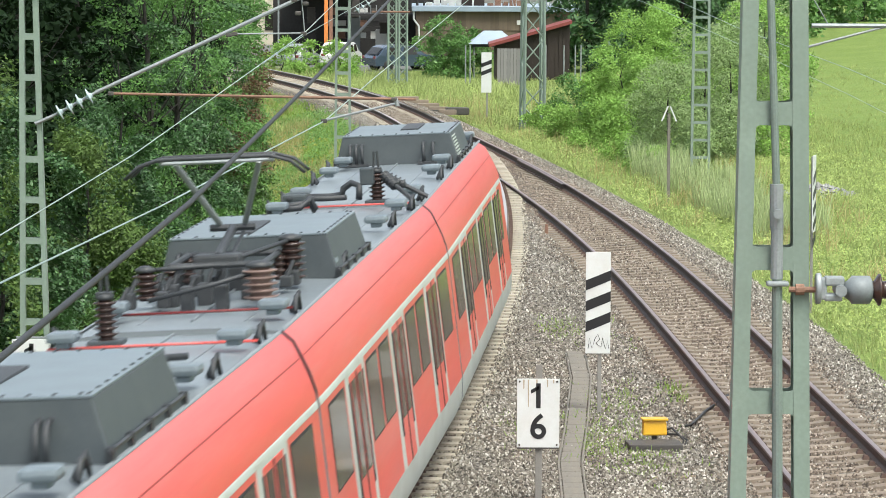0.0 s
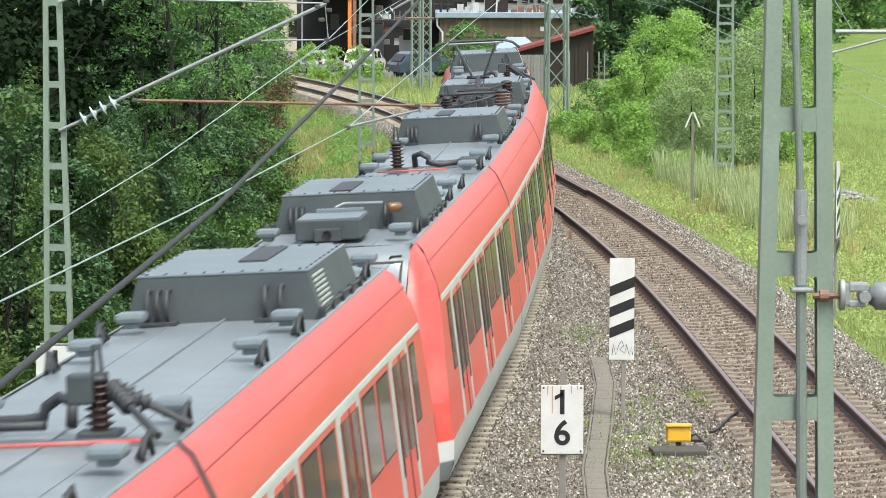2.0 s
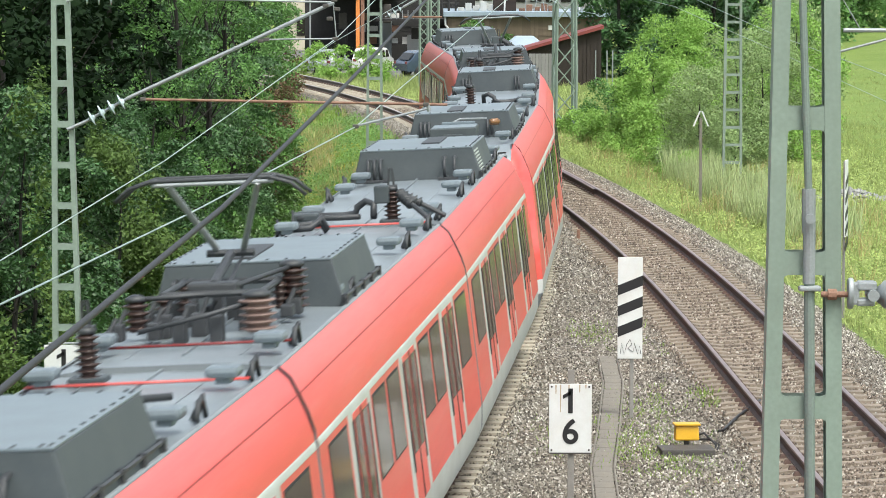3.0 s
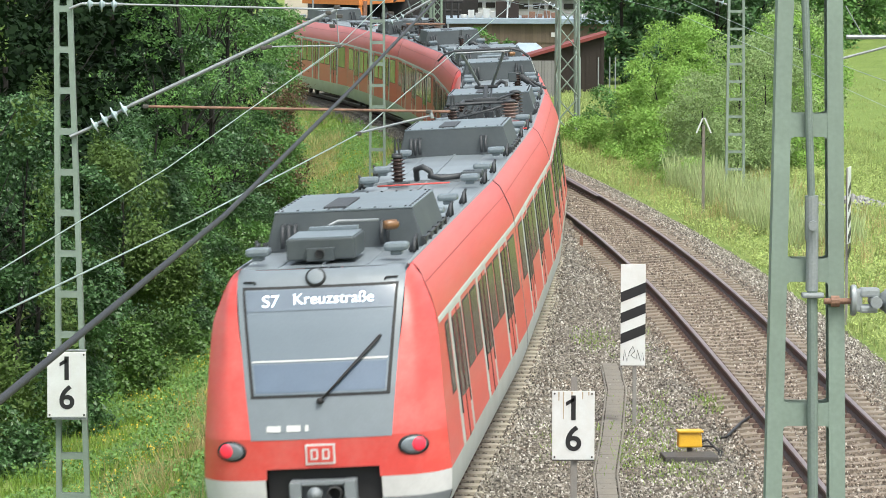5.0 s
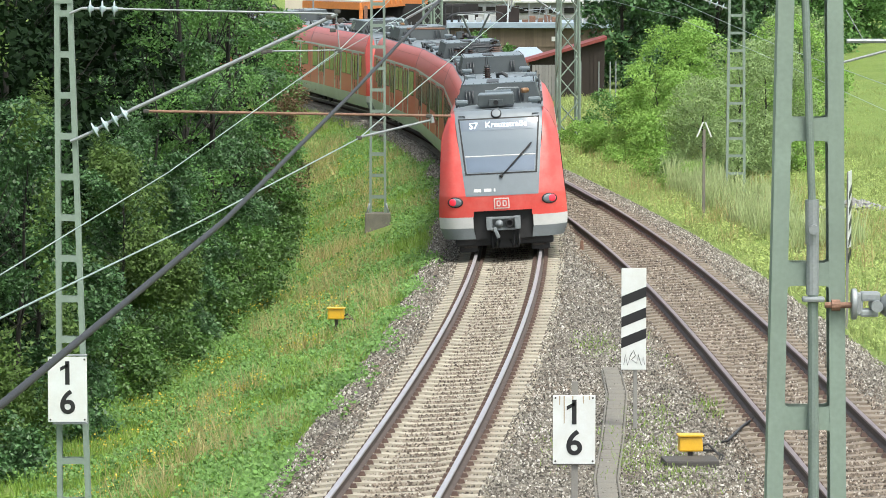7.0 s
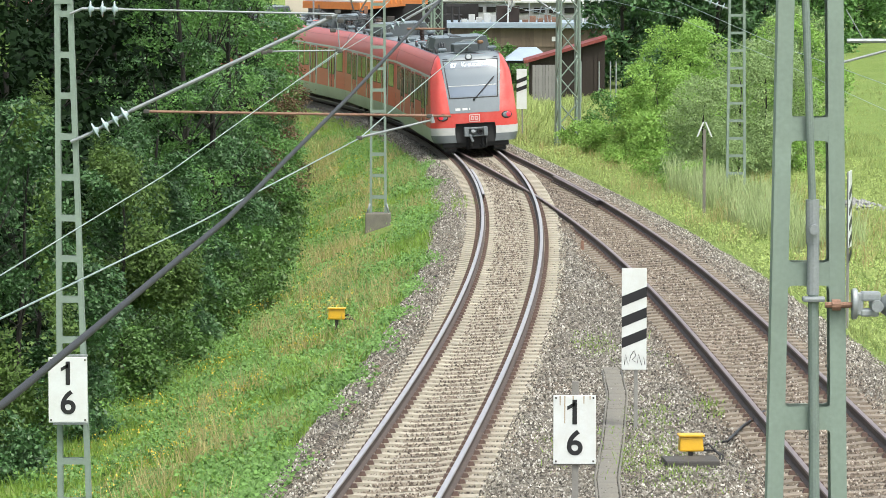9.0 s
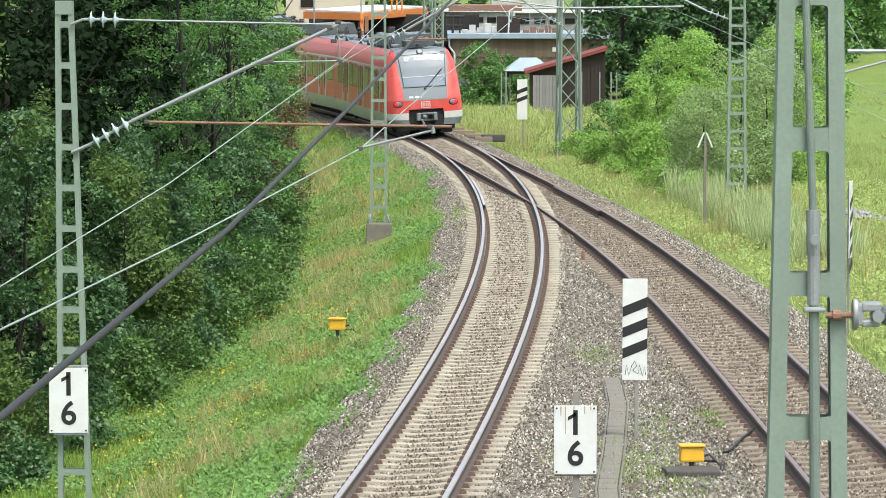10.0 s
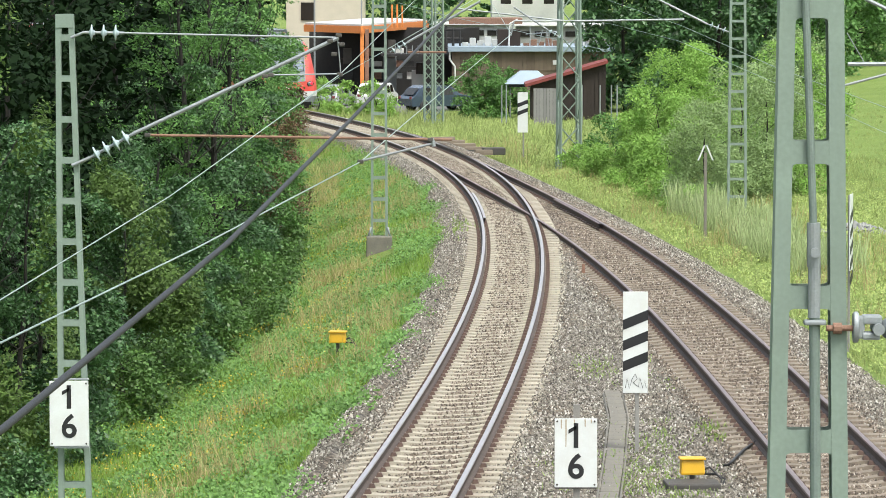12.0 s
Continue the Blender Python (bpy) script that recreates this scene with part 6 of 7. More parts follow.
    zz = lambda py, y: EYE[2] - (py + 75) / FOCAL * y
    yb = 59.6
    beacon((1126 - 784) / FOCAL * yb, yb, -0.30, zz(517, yb), 0.385, 1.575, 0, 3, "white beacon board with black slanting stripes between the tracks", True)
    yb = 156.0
    beacon((925 - 784) / FOCAL * yb, yb, float(ground_z(3.2, yb)), zz(163, yb), 0.41, 1.62, 0, 2, "white beacon board with black slanting stripes in the grass")
    yb = 79.0
    beacon((1508 - 784) / FOCAL * yb, yb, float(ground_z(8.3, yb)), zz(343, yb), 0.385, 1.57, 76, 5, "striped beacon board turned edge-on in the meadow")
    # arrow post
    ya = 112.0
    xa = (1249 - 784) / FOCAL * ya
    za = float(ground_z(xa, ya))
    ap = empty("arrow_post", pose(xa, ya, za), label="grey wooden post with a small white chevron", category="post")
    bm = bmesh.new()
    box(bm, (0, 0, (zz(270, ya) - za) / 2), (0.085, 0.07, zz(270, ya) - za), 0.01)
    part("post", bm, GREYCON, ap)
    for s in (-1, 1):
        bm = bmesh.new()
        box(bm, (s * 0.12, -0.05, zz(270, ya) - za), (0.045, 0.02, 0.44), 0, pose(0, 0, 0))
        for v in bm.verts:
            v.co.x += s * -0.42 * (v.co.z - (zz(270, ya) - za))
        part("chevron_arm", bm, SIGNWHITE, ap)


def track_magnet(x, y, z, turn, label, box_on=True):
    top = empty("trackside_box", pose(x, y, z, 0, 0, turn), label=label, category="signal box")
    bm = bmesh.new()
    box(bm, (0, 0, 0.42), (0.36, 0.22, 0.22), 0.03, taper=(0.92, 0.9))
    h = part("housing", bm, YELLOW, top, "yellow sheet-metal housing")
    bm = bmesh.new()
    box(bm, (0, -0.005, 0.545), (0.38, 0.25, 0.03), 0.01)
    part("lid", bm, YELLOW, h)
    bm = bmesh.new()
    box(bm, (0, 0, 0.16), (0.07, 0.07, 0.34), 0.01)
    part("stand", bm, DARKBOX, top)
    if box_on:
        bm = bmesh.new()
        box(bm, (-0.05, -0.35, 0.13), (0.78, 0.6, 0.24), 0.02)
        part("base_box", bm, DARKBOX, top, "dark weathered cable box")
    for k in (0, 1):
        bm = bmesh.new()
        tube(bm, [(0.05, 0, 0.32), (0.25 + 0.08 * k, -0.05, 0.42 - 0.1 * k), (0.42 + 0.05 * k, -0.1, 0.25), (0.40, -0.15, 0.08), (0.2, -0.2, 0.04)], 0.018, 6)
        part("hose", bm, CABLE, top)
    return top


def build_trackside():
    track_magnet(3.63, 56.0, -0.32, 4, "yellow trackside cable housing on a dark base box")
    x, y = -2.22, 81.4
    track_magnet(x, y, float(ground_z(x, y)), -6, "yellow trackside cable housing in the grass", False)
    wire("loose_cable", [(3.9, 58.2, -0.20), (4.3, 57.9, -0.12), (4.7, 60.0, -0.16), (5.2, 62.0, -0.17)], 0.022, CABLE, "black cable lying on the stones")
    wire("loose_cable", [(-1.6, 83.6, -0.66), (-1.2, 85.8, -0.50), (-0.7, 87.2, -0.27), (-0.1, 87.1, -0.2)], 0.018, CABLE, "thin black cable lying beside the track")
    # cable trough lids
    tr = empty("cable_trough", pose(0, 0, 0), label="narrow grey concrete cable trough in the stones", category="cable trough")
    pts = [(2.10, 44.0), (2.22, 50.0), (2.32, 54.0), (2.58, 58.0), (2.92, 64.0), (2.98, 67.5)]
    ys = np.arange(44.0, 67.4, 1.0)
    for y in ys:
        xa, xb = np.interp([y, y + 1.0], [p[1] for p in pts], [p[0] for p in pts])
        bm = bmesh.new()
        d = Vector((xb - xa, 1.0, 0))
        box(bm, (0, 0, 0), (0.27, 0.985, 0.08), 0.008)
        ob = part("trough_lid", bm, GREYCON, tr)
        ob.matrix_basis = pose((xa + xb) / 2, y + 0.5, -0.165 + 0.006 * noise.noise((y, 0, 0)), 0, 0, -math.degrees(math.atan2(d.x, d.y)))
    for s in (-1, 1):
        bm = bmesh.new()
        tube(bm, [Vector((p[0] + s * 0.165, p[1], -0.14)) for p in pts], 0.02, 6)
        part("trough_edge", bm, GREYCON, tr)
    # small marker peg
    bm = bmesh.new()
    box(bm, (0, 0, 0.12), (0.09, 0.07, 0.28), 0.02, taper=(0.85, 0.85))
    pg = empty("marker_peg", pose(3.44, 94.5, -0.24), label="small rusty red marker peg in the stones", category="peg")
    part("peg", bm, RUSTPIPE, pg)
    # switch timbers, drive and cover boards
    for i, (px, py, ln, z) in enumerate(((0.35, 163.5, 1.0, 0), (0.80, 160.5, 0.9, 0), (1.22, 157.6, 0.9, 0), (1.62, 154.8, 0.8, 0), (1.95, 152.4, 0.7, 0))):
        top = empty("switch_timber", pose(px - 0.35, py, -0.16, 0, 0, 8), label="weathered timber bearer jutting from the turnout", category="timber", group="turnout timbers")
        bm = bmesh.new()
        box(bm, (0, 0, 0), (ln, 0.30, 0.2), 0.02)
        part("beam", bm, TIMBER, top)
    sm = empty("switch_motor", pose(2.0, 153.0, -0.22, 0, 0, 8), label="low rusty turnout drive box beside the rails", category="switch motor")
    bm = bmesh.new()
    box(bm, (0, 0, 0.08), (0.9, 0.5, 0.28), 0.04)
    part("casing", bm, DARKBOX, sm)
    bm = bmesh.new()
    rod(bm, (-0.4, 0, 0.1), (-1.6, 0.1, 0.1), 0.03)
    part("rod", bm, DARKBOX, sm)
    # heap of stones in the meadow
    c = rng.normal(size=(320, 3)) * np.array([0.45, 0.5, 0.0])
    r = np.linalg.norm(c[:, :2], axis=1)
    c[:, 2] = np.maximum(0.0, 0.36 - 0.3 * r) * rng.random(320) ** 0.4
    v, f = [], []
    for p in c:
        k, s = len(v), rng.uniform(0.05, 0.11)
        for q in ((1, 0, 0), (0, 1, 0), (-1, 0, 0), (0, -1, 0), (0, 0, 0.8), (0, 0, -0.6)):
            v.append(tuple(p + np.array(q) * s * rng.uniform(0.7, 1.2)))
        f += [tuple(k + a for a in t) for t in ((0, 1, 4), (1, 2, 4), (2, 3, 4), (3, 0, 4), (1, 0, 5), (2, 1, 5), (3, 2, 5), (0, 3, 5))]
    ob = mesh_part("stone_heap", v, f, mat("heap stones", (0.24, 0.24, 0.235), 0.85, vary=0.4, island=1.0))
    ob.matrix_basis = pose(12.3, 115, float(ground_z(12.3, 115)))
    tagged(ob, "small heap of pale grey stones in the meadow", "stones", kind="stuff")


# ---------------------------------------------------------------- yard and buildings
def plank_wall(parent, x0, x1, y, z0, z1, w, material, name="plank"):
    n = int((x1 - x0) / w)
    me = bpy.data.meshes.new(name)
    bm = bmesh.new()
    box(bm, (0, 0, (z1 - z0) / 2), (w * 0.93, 0.04, z1 - z0))
    bm.to_mesh(me)
    bm.free()
    me.materials.append(material)
    for i in range(n):
        ob = new(name, me)
        ob.parent = parent
        ob.matrix_basis = pose(x0 + (i + 0.5) * (x1 - x0) / n, y + 0.01 * ((i * 7) % 3), z0)


def car(x, y, turn, paint, label):
    top = empty("parked_car", pose(x, y, float(ground_z(x, y)), 0, 0, turn), label=label, category="car")
    prof = [(-2.1, 0.35), (-2.12, 0.75), (-1.9, 0.92), (-1.5, 1.35), (-1.2, 1.47), (0.1, 1.48), (0.45, 1.40), (1.05, 0.98), (1.95, 0.82), (2.1, 0.6), (2.1, 0.35)]
    bm = bmesh.new()
    rows = []
    for yy, k in ((-0.86, 0.0), (-0.80, 1.0), (0.80, 1.0), (0.86, 0.0)):
        rows.append([bm.verts.new((px, yy * (1 - 0.16 * max(0, pz - 0.95)), pz - (0.0 if k else 0.03))) for px, pz in prof])
    for a, b in zip(rows, rows[1:]):
        for i in range(len(prof) - 1):
            bm.faces.new((a[i], a[i + 1], b[i + 1], b[i]))
    bm.faces.new(rows[0][::-1])
    bm.faces.new(rows[-1])
    bmesh.ops.recalc_face_normals(bm, faces=bm.faces)
    part("body", bm, paint, top)
    for s in (-1, 1):
        for xa, xb in ((-1.45, -0.55), (-0.45, 0.55)):
            bm = bmesh.new()
            vs = [bm.verts.new((px, s * (0.872 - 0.14 * max(0, pz - 0.95)), pz)) for px, pz in ((xa, 0.95), (xb, 0.95), (xb - 0.15, 1.36), (xa + 0.2, 1.36))]
            bm.faces.new(vs)
            part("side_window", bm, WINDOW, top)
    bm = bmesh.new()
    bm.faces.new([bm.verts.new(p) for p in ((-1.9, -0.66, 0.97), (-1.9, 0.66, 0.97), (-1.54, 0.6, 1.35), (-1.54, -0.6, 1.35))])
    for v in bm.verts:
        v.co.x -= 0.03
    part("rear_window", bm, WINDOW, top)
    bm = bmesh.new()
    bm.faces.new([bm.verts.new(p) for p in ((0.47, -0.6, 1.39), (0.47, 0.6, 1.39), (1.03, 0.68, 1.01), (1.03, -0.68, 1.01))])
    for v in bm.verts:
        v.co += Vector((0.02, 0, 0.02))
    part("windscreen", bm, WINDOW, top)
    for px in (-1.3, 1.3):
        for s in (-1, 1):
            bm = bmesh.new()
            lathe(bm, [(0.2, -0.1), (0.31, -0.09), (0.32, 0.09), (0.2, 0.1)], pose(px, s * 0.78, 0.32, 90), 18)
            wl = part("wheel", bm, RUBBER, top)
            bm = bmesh.new()
            lathe(bm, [(0.19, 0.0), (0.18, 0.11), (0.03, 0.115)], pose(px, s * 0.78, 0.32, 90 * s), 12)
            part("rim", bm, ZINC, wl)
    for s in (-1, 1):
        bm = bmesh.new()
        box(bm, (-2.1, s * 0.68, 0.80), (0.05, 0.22, 0.16), 0.02)
        part("tail_light", bm, ROOFRED, top)
    return top


def build_yard():
    Y = 230.0
    P = lambda px, y: (px - 784) / FOCAL * y
    Z = lambda py, y: EYE[2] - (py + 75) / FOCAL * y
    # long wooden building with pale roof edge
    g = float(ground_z(5, Y))
    hall = empty("timber_building", pose(0, Y, 0), label="low long timber-clad building with grey-blue flat roof edge", category="building")
    x0, x1, zt = P(800, Y), P(1085, Y), Z(90, Y)
    bm = bmesh.new()
    box(bm, ((x0 + x1) / 2, 4.0, (g + zt) / 2), (x1 - x0, 7.9, zt - g))
    part("wall", bm, PLANK, hall)
    plank_wall(hall, x0, x1, -0.02, g, zt - 1.15, 0.24, PLANK)
    plank_wall(hall, x0, x1, -0.06, zt - 1.15, zt, 0.24, PLANK)
    bm = bmesh.new()
    box(bm, ((x0 + x1) / 2, 3.9, zt + 0.12), (x1 - x0 + 0.5, 8.6, 0.30), 0.02)
    part("roof", bm, BLUEROOF, hall, "grey-blue sheet-metal roof edge")
    bm = bmesh.new()
    box(bm, (P(982, Y), -0.10, Z(110, Y)), (0.26, 0.06, 0.26))
    part("wall_box", bm, WHITEPAINT, hall)
    bm = bmesh.new()
    tube(bm, [(P(796, Y), -0.15, zt), (P(796, Y), -0.15, zt - 0.5), (P(805, Y), -0.15, zt - 0.9), (P(805, Y), -0.15, g)], 0.06)
    part("downpipe", bm, WHITEPAINT, hall)
    # things on the flat roof
    for px0, px1, py0, py1, m, nm, lb in ((880, 921, 53, 82, SHEDWOOD, "roof_container", "dark box standing on the flat roof"), (822, 878, 62, 82, CORRUGATED, "roof_stack", "pale corrugated sheets stacked on the roof"),
                                          (930, 985, 66, 82, RUSTPIPE, "roof_clutter", "rusty clutter lying on the flat roof"), (1020, 1066, 70, 82, ZINC, "roof_rails", "pale metal lengths lying on the roof")):
        t = empty(nm, pose(P((px0 + px1) / 2, Y + 2), Y + 2, zt + 0.27), label=lb, category="clutter")
        w, h = (px1 - px0) / FOCAL * Y, (py1 - py0) / FOCAL * Y
        for i in range(5):
            bm = bmesh.new()
            if nm == "roof_container":
                box(bm, (0, i * 0.3, h / 2), (w, 0.26, h), 0.02)
            else:
                box(bm, (w * (0.24 * i - 0.48), 0.3 * (i % 3), h * (0.3 + 0.13 * ((i * 3) % 5)) / 2), (w * 0.2, 0.25 + 0.1 * i, h * (0.3 + 0.13 * ((i * 3) % 5))), 0.02)
            part("piece", bm, m, t)
    # workshop with orange canopy; its inside shade is put into near-black walls and shelves
    Y2 = 236.0
    shop = empty("workshop", pose(0, Y2, 0), label="open workshop under an orange steel canopy, inside coloured dark for shade", category="building")
    g2 = float(ground_z(-3, Y2))
    xa, xb = P(548, Y2), P(756, Y2)
    zr = Z(52, Y2)
    # the canopy stands cornerwise: one corner towards the tracks, its sides running back from it
    corner, left_end, right_end = Vector((P(641, 230), -6.0, 0)), Vector((P(540, 236), 0.0, 0)), Vector((P(756, 250), 14.0, 0))
    back = left_end + right_end - corner
    z_top = Z(46, 230)
    bm = bmesh.new()
    low = [bm.verts.new((p.x, p.y, z_top)) for p in (corner, right_end, back, left_end)]
    high = [bm.verts.new((p.x, p.y, z_top + 0.10)) for p in (corner, right_end, back, left_end)]
    bm.faces.new(low[::-1])
    bm.faces.new(high)
    for k in range(4):
        bm.faces.new((low[k], low[(k + 1) % 4], high[(k + 1) % 4], high[k]))
    part("canopy_roof", bm, WHITEPAINT, shop, "white canopy roof sheet")
    for a, b in ((left_end, corner), (corner, right_end), (left_end, back), (back, right_end)):
        bm = bmesh.new()
        d = b - a
        box(bm, (0, 0, 0), (d.length, 0.16, 0.42), 0.01, Matrix.Translation((a + b) / 2 + Vector((0, 0, z_top - 0.23))) @ d.to_track_quat("X", "Z").to_matrix().to_4x4())
        part("canopy_beam", bm, ORANGESTEEL, shop)
    for p, m in ((corner, ORANGESTEEL), (corner + Vector((0.28, 0.25, 0)), RUSTPIPE), (right_end, ORANGESTEEL), (back, ORANGESTEEL)):
        bm = bmesh.new()
        box(bm, (p.x, p.y + 0.2, (g2 + z_top) / 2 - 0.1), (0.22, 0.2, z_top - g2 - 0.2), 0.01)
        part("canopy_post", bm, m, shop)
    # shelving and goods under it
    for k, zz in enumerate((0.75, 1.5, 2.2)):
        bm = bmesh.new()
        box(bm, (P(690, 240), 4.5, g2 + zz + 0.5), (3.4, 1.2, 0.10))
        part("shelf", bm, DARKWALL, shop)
        for q in range(5):
            bm = bmesh.new()
            box(bm, (P(650 + 19 * q, 240), 4.3, g2 + zz + 0.75), (0.35 + 0.08 * ((q + k) % 3), 0.4, 0.32 + 0.08 * ((q * 2 + k) % 3)), 0.02)
            part("shelf_goods", bm, (DARKBOX, ZINC, RUSTPIPE, WHITEPAINT, DARKWALL)[(q * 2 + k) % 5], shop)
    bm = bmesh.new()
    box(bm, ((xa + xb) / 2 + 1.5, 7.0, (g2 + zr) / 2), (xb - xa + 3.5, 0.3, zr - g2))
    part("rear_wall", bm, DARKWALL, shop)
    bm = bmesh.new()
    box(bm, (P(735, Y2), 1.0, Z(97, Y2)), (4.2, 3.0, 0.12))
    part("platform", bm, DARKWALL, shop)
    bm = bmesh.new()
    box(bm, (P(860, Y2), 3.5, Z(38, Y2)), (4.5, 4.0, 0.35), 0.01)
    part("second_canopy", bm, RUSTPIPE, shop, "brown sheet canopy")
    for i in range(7):
        bm = bmesh.new()
        rod(bm, (P(700 + i * 10, Y2), -0.4, Z(97, Y2)), (P(700 + i * 10, Y2), -0.4, Z(80, Y2)), 0.03, 6)
        part("rail_post", bm, ZINC, shop)
    for i, (px, py, m) in enumerate(((612, 85, DARKWALL), (690, 70, SKIRT), (795, 65, DARKWALL), (810, 72, DARKWALL), (740, 110, WHITEPAINT))):
        t = empty("machine", pose(P(px, Y2 + 3), Y2 + 3, g2), label="indistinct machine standing in the open workshop", category="machine", group="machines in the workshop")
        hh = Z(py, Y2 + 3) - g2
        bm = bmesh.new()
        box(bm, (0, 0, hh * 0.4), (0.8, 0.6, hh * 0.8), 0.05)
        part("frame", bm, m, t)
        bm = bmesh.new()
        box(bm, (0.1, -0.1, hh * 0.85), (0.5, 0.5, hh * 0.3), 0.05)
        part("head", bm, DARKBOX, t)
    # poles, pipes and scaffold on and behind the flat roof
    for i, (px0, py0, px1, py1, r, m) in enumerate(((900, 86, 902, 42, 0.05, WHITEPAINT), (902, 42, 916, 34, 0.05, WHITEPAINT), (1033, 84, 1033, 40, 0.05, WHITEPAINT), (790, 84, 790, 46, 0.07, DARKWALL), (802, 84, 802, 50, 0.09, DARKWALL), (814, 84, 814, 52, 0.07, DARKWALL),
                                                    (784, 52, 822, 52, 0.08, DARKWALL), (786, 68, 820, 68, 0.06, DARKWALL), (938, 82, 938, 46, 0.03, ZINC), (952, 82, 960, 52, 0.03, ZINC), (972, 82, 966, 50, 0.03, ZINC), (930, 60, 985, 56, 0.03, ZINC),
                                                    (694, 48, 694, 8, 0.06, ORANGESTEEL), (703, 48, 703, 8, 0.06, ORANGESTEEL), (712, 48, 712, 10, 0.06, ORANGESTEEL), (640, 150, 640, -10, 0.05, ZINC), (557, 150, 557, -10, 0.06, ZINC))):
        Yp = 237.0 if m is ORANGESTEEL else Y + 1.5
        t = empty("yard_pole", pose(0, Yp, 0), label="thin upright or pipe among the roof clutter of the yard", category="pole", group="poles of the yard")
        bm = bmesh.new()
        rod(bm, (P(px0, Yp), 0, Z(py0, Yp)), (P(px1, Yp), 0, Z(py1, Yp)), r, 6)
        part("pole", bm, m, t)
    # beige house and white hall behind
    house = empty("rendered_house", pose(0, 262, 0), label="beige rendered house behind the canopy", category="house")
    bm = bmesh.new()
    box(bm, (P(575, 262), 4, 5.0), (5.2, 8, 13), 0.02)
    part("wall", bm, BEIGE, house)
    for px, py in ((545, 20), (545, 110), (610, 118)):
        bm = bmesh.new()
        box(bm, (P(px, 262), -0.02, Z(py, 262)), (0.9, 0.1, 1.2))
        w = part("window", bm, WINDOW, house)
    hall2 = empty("white_hall", pose(0, 300, 0), label="white flat-roofed hall in the distance", category="building")
    bm = bmesh.new()
    box(bm, (P(935, 300), 6, 4.0), (5.6, 10, 11), 0.02)
    part("wall", bm, WHITEPAINT, hall2)
    for i in range(3):
        bm = bmesh.new()
        box(bm, (P(895 + i * 38, 300), -0.03, Z(-8, 300)), (0.8, 0.1, 1.3))
        part("window", bm, WINDOW, hall2)
    # low pale workshops behind the flat roof, with a strip of dark windows
    for px0, px1, pt, yy, m, lb in ((768, 905, 44, 246, CORRUGATED, "pale corrugated workshop behind the flat roof"), (915, 1078, 46, 250, GREYPANEL, "grey panelled workshop behind the flat roof")):
        low_hall = empty("workshop_hall", pose(0, yy, 0), label=lb, category="building")
        w = P(px1, yy) - P(px0, yy)
        bm = bmesh.new()
        box(bm, ((P(px0, yy) + P(px1, yy)) / 2, 3, (Z(pt, yy) - 1.0) / 2), (w, 6, Z(pt, yy) + 1.0))
        part("wall", bm, m, low_hall)
        bm = bmesh.new()
        box(bm, ((P(px0, yy) + P(px1, yy)) / 2, 3, Z(pt, yy) + 0.06), (w + 0.4, 6.6, 0.12), 0.01)
        part("roof", bm, WHITEPAINT, low_hall, "pale roof edge")
        for q in range(6):
            bm = bmesh.new()
            box(bm, (P(px0, yy) + w * (q + 0.5) / 6, -0.02, Z(pt + 14, yy)), (w / 6 * 0.72, 0.06, 0.34))
            part("window", bm, WINDOW, low_hall)
    # shed with red roof, pale blue carport, grey panel fence
    Y3 = 198.0
    g3 = float(ground_z(6, Y3))
    shed = empty("garden_shed", pose(0, Y3, 0), label="small dark wooden shed with a red-edged roof", category="shed")
    xs, xe = P(940, Y3), P(1072, Y3)
    za, zb = Z(150, Y3), Z(112, Y3)
    bm = bmesh.new()
    v = [bm.verts.new(p) for p in ((xs, 0, g3), (xe, 0, g3), (xe, 0, zb), (xs, 0, za), (xs, 3, g3), (xe, 3, g3), (xe, 3, zb), (xs, 3, za))]
    for q in ((0, 1, 2, 3), (5, 4, 7, 6), (4, 0, 3, 7), (1, 5, 6, 2), (3, 2, 6, 7)):
        bm.faces.new([v[i] for i in q])
    part("wall", bm, SHEDWOOD, shed)
    for i in range(20):
        f = (i + 0.5) / 20
        bm = bmesh.new()
        box(bm, (xs + (xe - xs) * f, -0.03, (g3 + za + (zb - za) * f) / 2), ((xe - xs) / 20 * 0.9, 0.03, za + (zb - za) * f - g3))
        part("board", bm, SHEDWOOD, shed)
    bm = bmesh.new()
    v = []
    for yy in (-0.35, 3.3):
        v += [bm.verts.new((xs - 0.3, yy, za - 0.1)), bm.verts.new((xe + 0.1, yy, zb + 0.02)), bm.verts.new((xe + 0.1, yy, zb + 0.18)), bm.verts.new((xs - 0.3, yy, za + 0.06))]
    for q in ((0, 1, 2, 3), (4, 7, 6, 5), (3, 2, 6, 7), (0, 4, 5, 1), (0, 3, 7, 4), (1, 5, 6, 2)):
        bm.faces.new([v[i] for i in q])
    part("roof", bm, ROOFRED, shed, "dark red roof edge")
    Y6 = 204.0
    cp = empty("carport", pose(P(936, Y6), Y6, float(ground_z(4.7, Y6))), label="small carport with a pale blue hipped roof", category="carport")
    gz = float(ground_z(4.7, Y6))
    bm = bmesh.new()
    box(bm, (0, 0, Z(136, Y6) - gz), (2.6, 2.6, 0.66), 0.0, taper=(0.36, 0.36))
    part("roof", bm, BLUEROOF, cp)
    bm = bmesh.new()
    box(bm, (-0.35, -1.17, Z(145, Y6) - gz - 0.1), (1.5, 0.03, 0.22))
    part("fascia", bm, DARKWALL, cp)
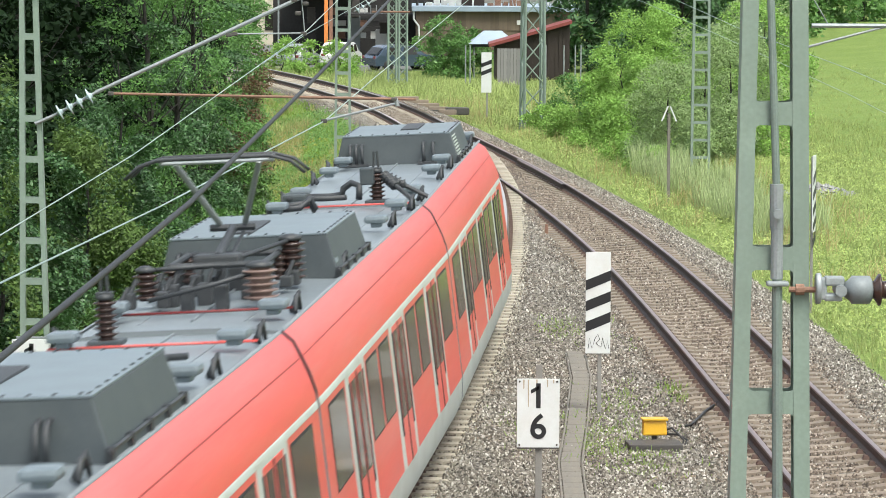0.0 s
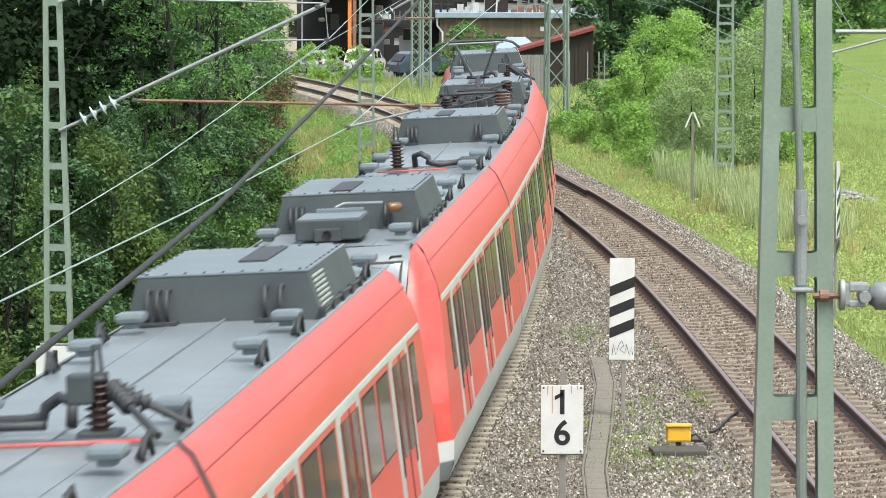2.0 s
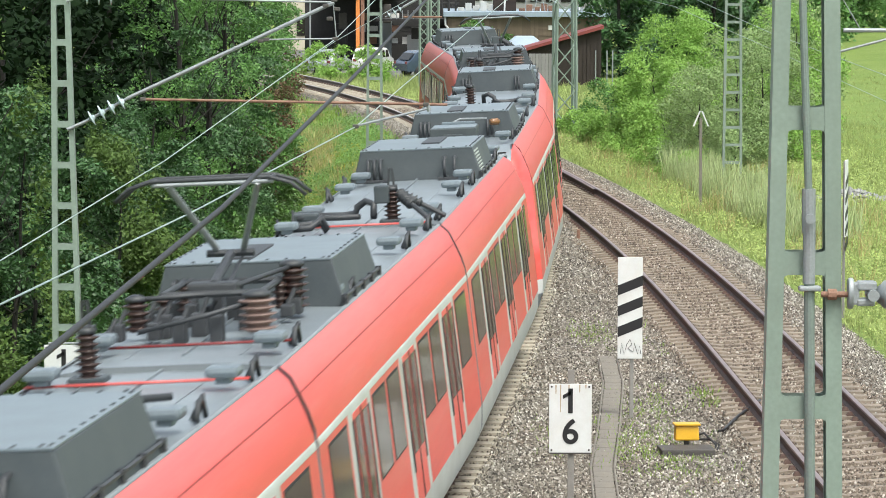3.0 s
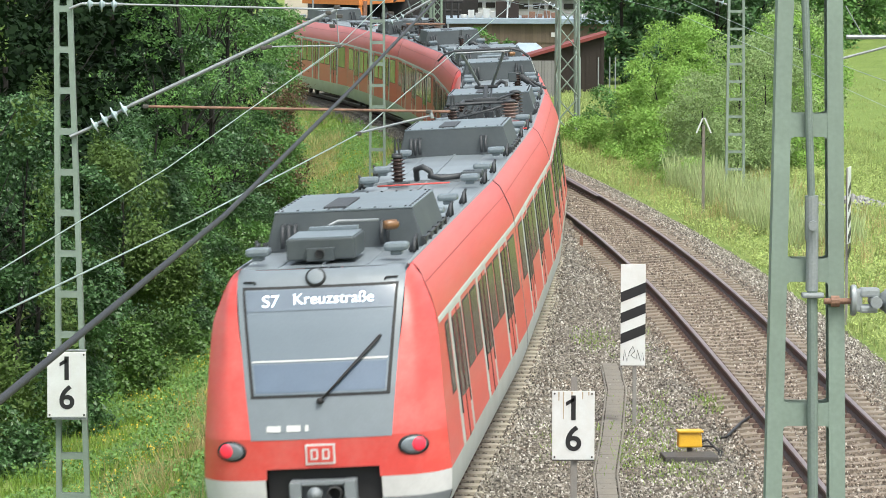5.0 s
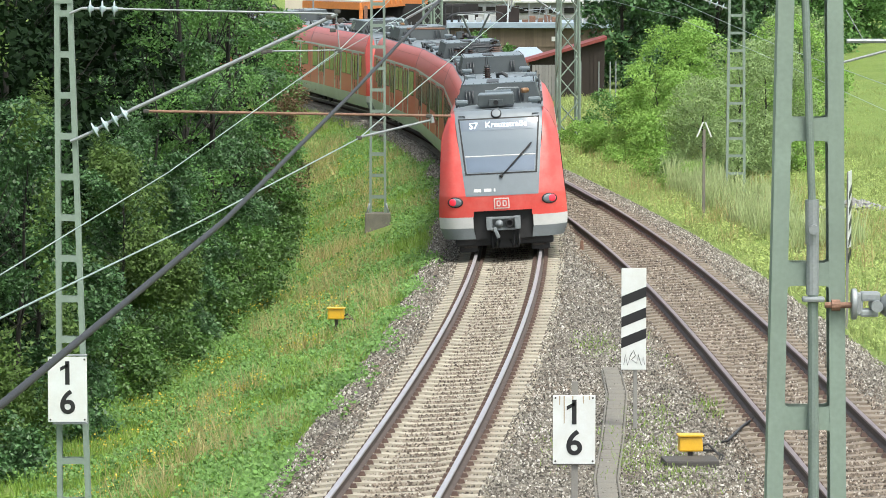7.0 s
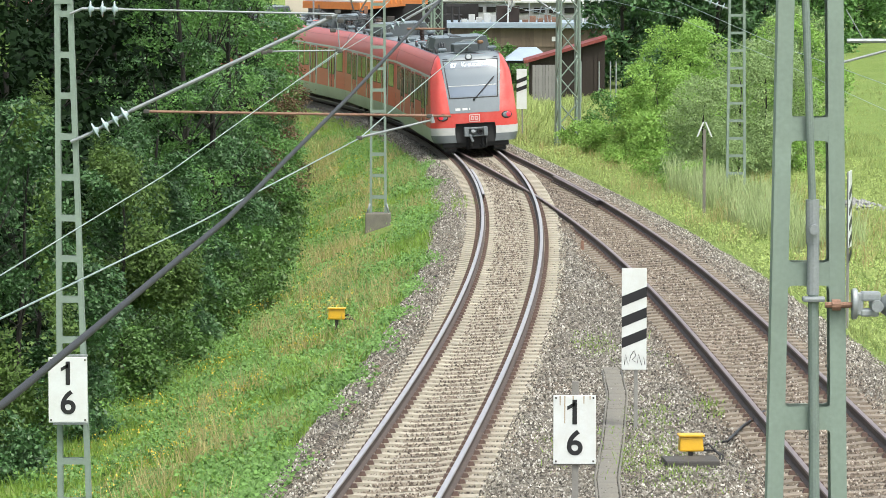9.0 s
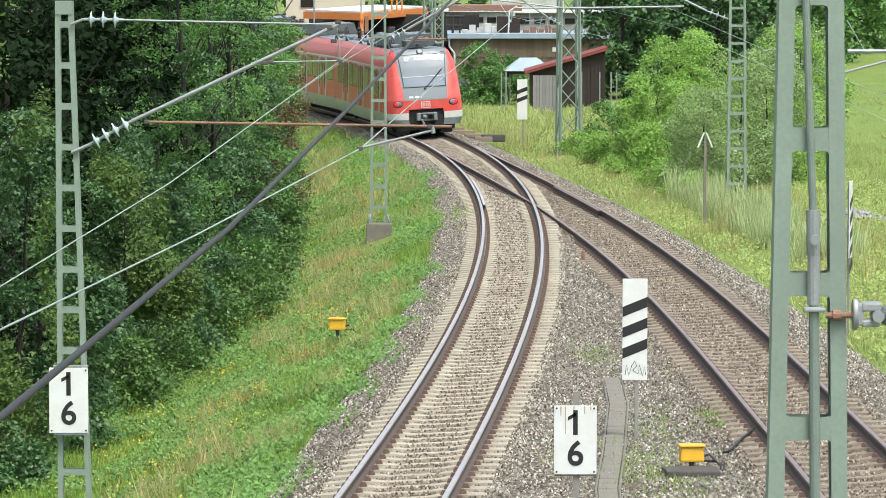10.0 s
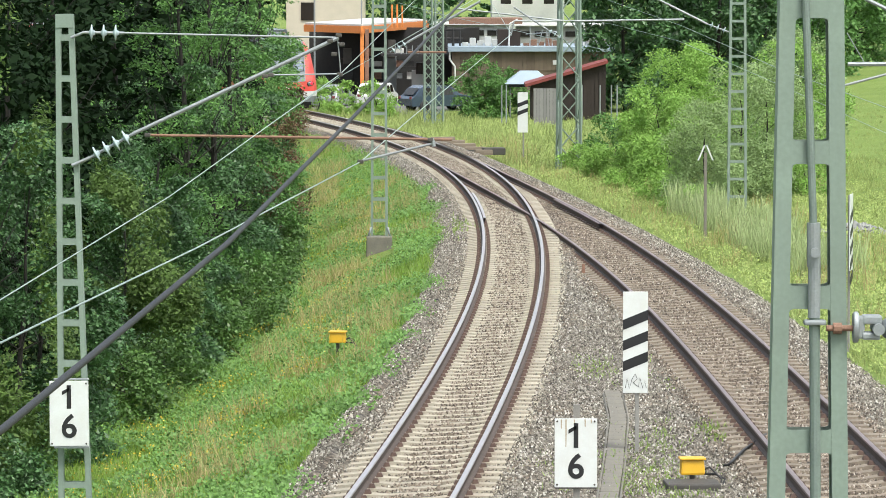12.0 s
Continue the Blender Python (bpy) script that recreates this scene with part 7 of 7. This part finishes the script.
    for s in (-1, 1):
        for t in (-1, 1):
            bm = bmesh.new()
            rod(bm, (s * 1.0, t * 1.0, 0), (s * 1.0, t * 1.0, Z(146, Y6) - gz), 0.04, 6)
            part("post", bm, ZINC, cp)
    Y7 = 191.0
    gz = float(ground_z(5, Y7))
    pf = empty("panel_fence", pose(0, Y7, 0), label="grey weathered board fence beside the shed", category="fence")
    plank_wall(pf, P(944, Y7), P(990, Y7), 0, gz, Z(156, Y7), 0.16, mat("silver grey boards", (0.19, 0.185, 0.18), 0.85, vary=0.25, piece=0.6), "board")
    for px in (888, 896, 1030, 1062, 1082, 1092):
        bm = bmesh.new()
        rod(bm, (P(px, Y7), 0, gz), (P(px, Y7), 0, Z(150, Y7)), 0.035, 6)
        part("fence_post", bm, ZINC, pf)
    # paved yard and cars
    ys = mesh_part("yard", [(-16, 211, 0), (3, 211, 0), (3, 262, 0), (-16, 262, 0)], [(0, 1, 2, 3)], ASPHALT)
    for v in ys.data.vertices:
        v.co.z = float(ground_z(-4, 236)) + 0.22
    tagged(ys, "grey paved yard before the workshop", "yard", kind="structure")
    car(P(775, 219), 219, 28, CARBLUE, "dark blue hatchback parked in the yard")
    car(P(588, 226), 226, 75, CARSILVER, "silver car parked beside the house")
    car(P(668, 228), 228, 80, WHITEPAINT, "white car parked under the canopy")


build_trees()
far_wood()
build_grass()
build_stones()
build_masts()
build_trackside()
build_yard()


# ---------------------------------------------------------------- motion of the train
DRIFT = (0.0004884622, -0.01467901, 0.1317051, -0.4116208, 22.37334, -64.14993)


def tail_place(t):
    return float(np.polyval(DRIFT, t))


def car_pose(s, turned):
    a, b = on_track(TRACK_A, s), on_track(TRACK_A, s + CAR_LEN)
    a, b = ((p[0] - 0.15 * (1 - float(smooth(66, 112, p[1]))), p[1]) for p in (a, b))
    h = math.atan2(b[0] - a[0], b[1] - a[1])
    if turned:
        return pose(b[0], b[1], 0.04, 0, math.degrees(CANT), 180 - math.degrees(h))
    return pose(a[0], a[1], 0.04, 0, -math.degrees(CANT), -math.degrees(h))


def motions():
    times = [i * 0.25 for i in range(49)]
    for car, offset, turned in TRAIN:
        walk(car, [(t, car_pose(tail_place(t) + offset, turned)) for t in times])


motions()
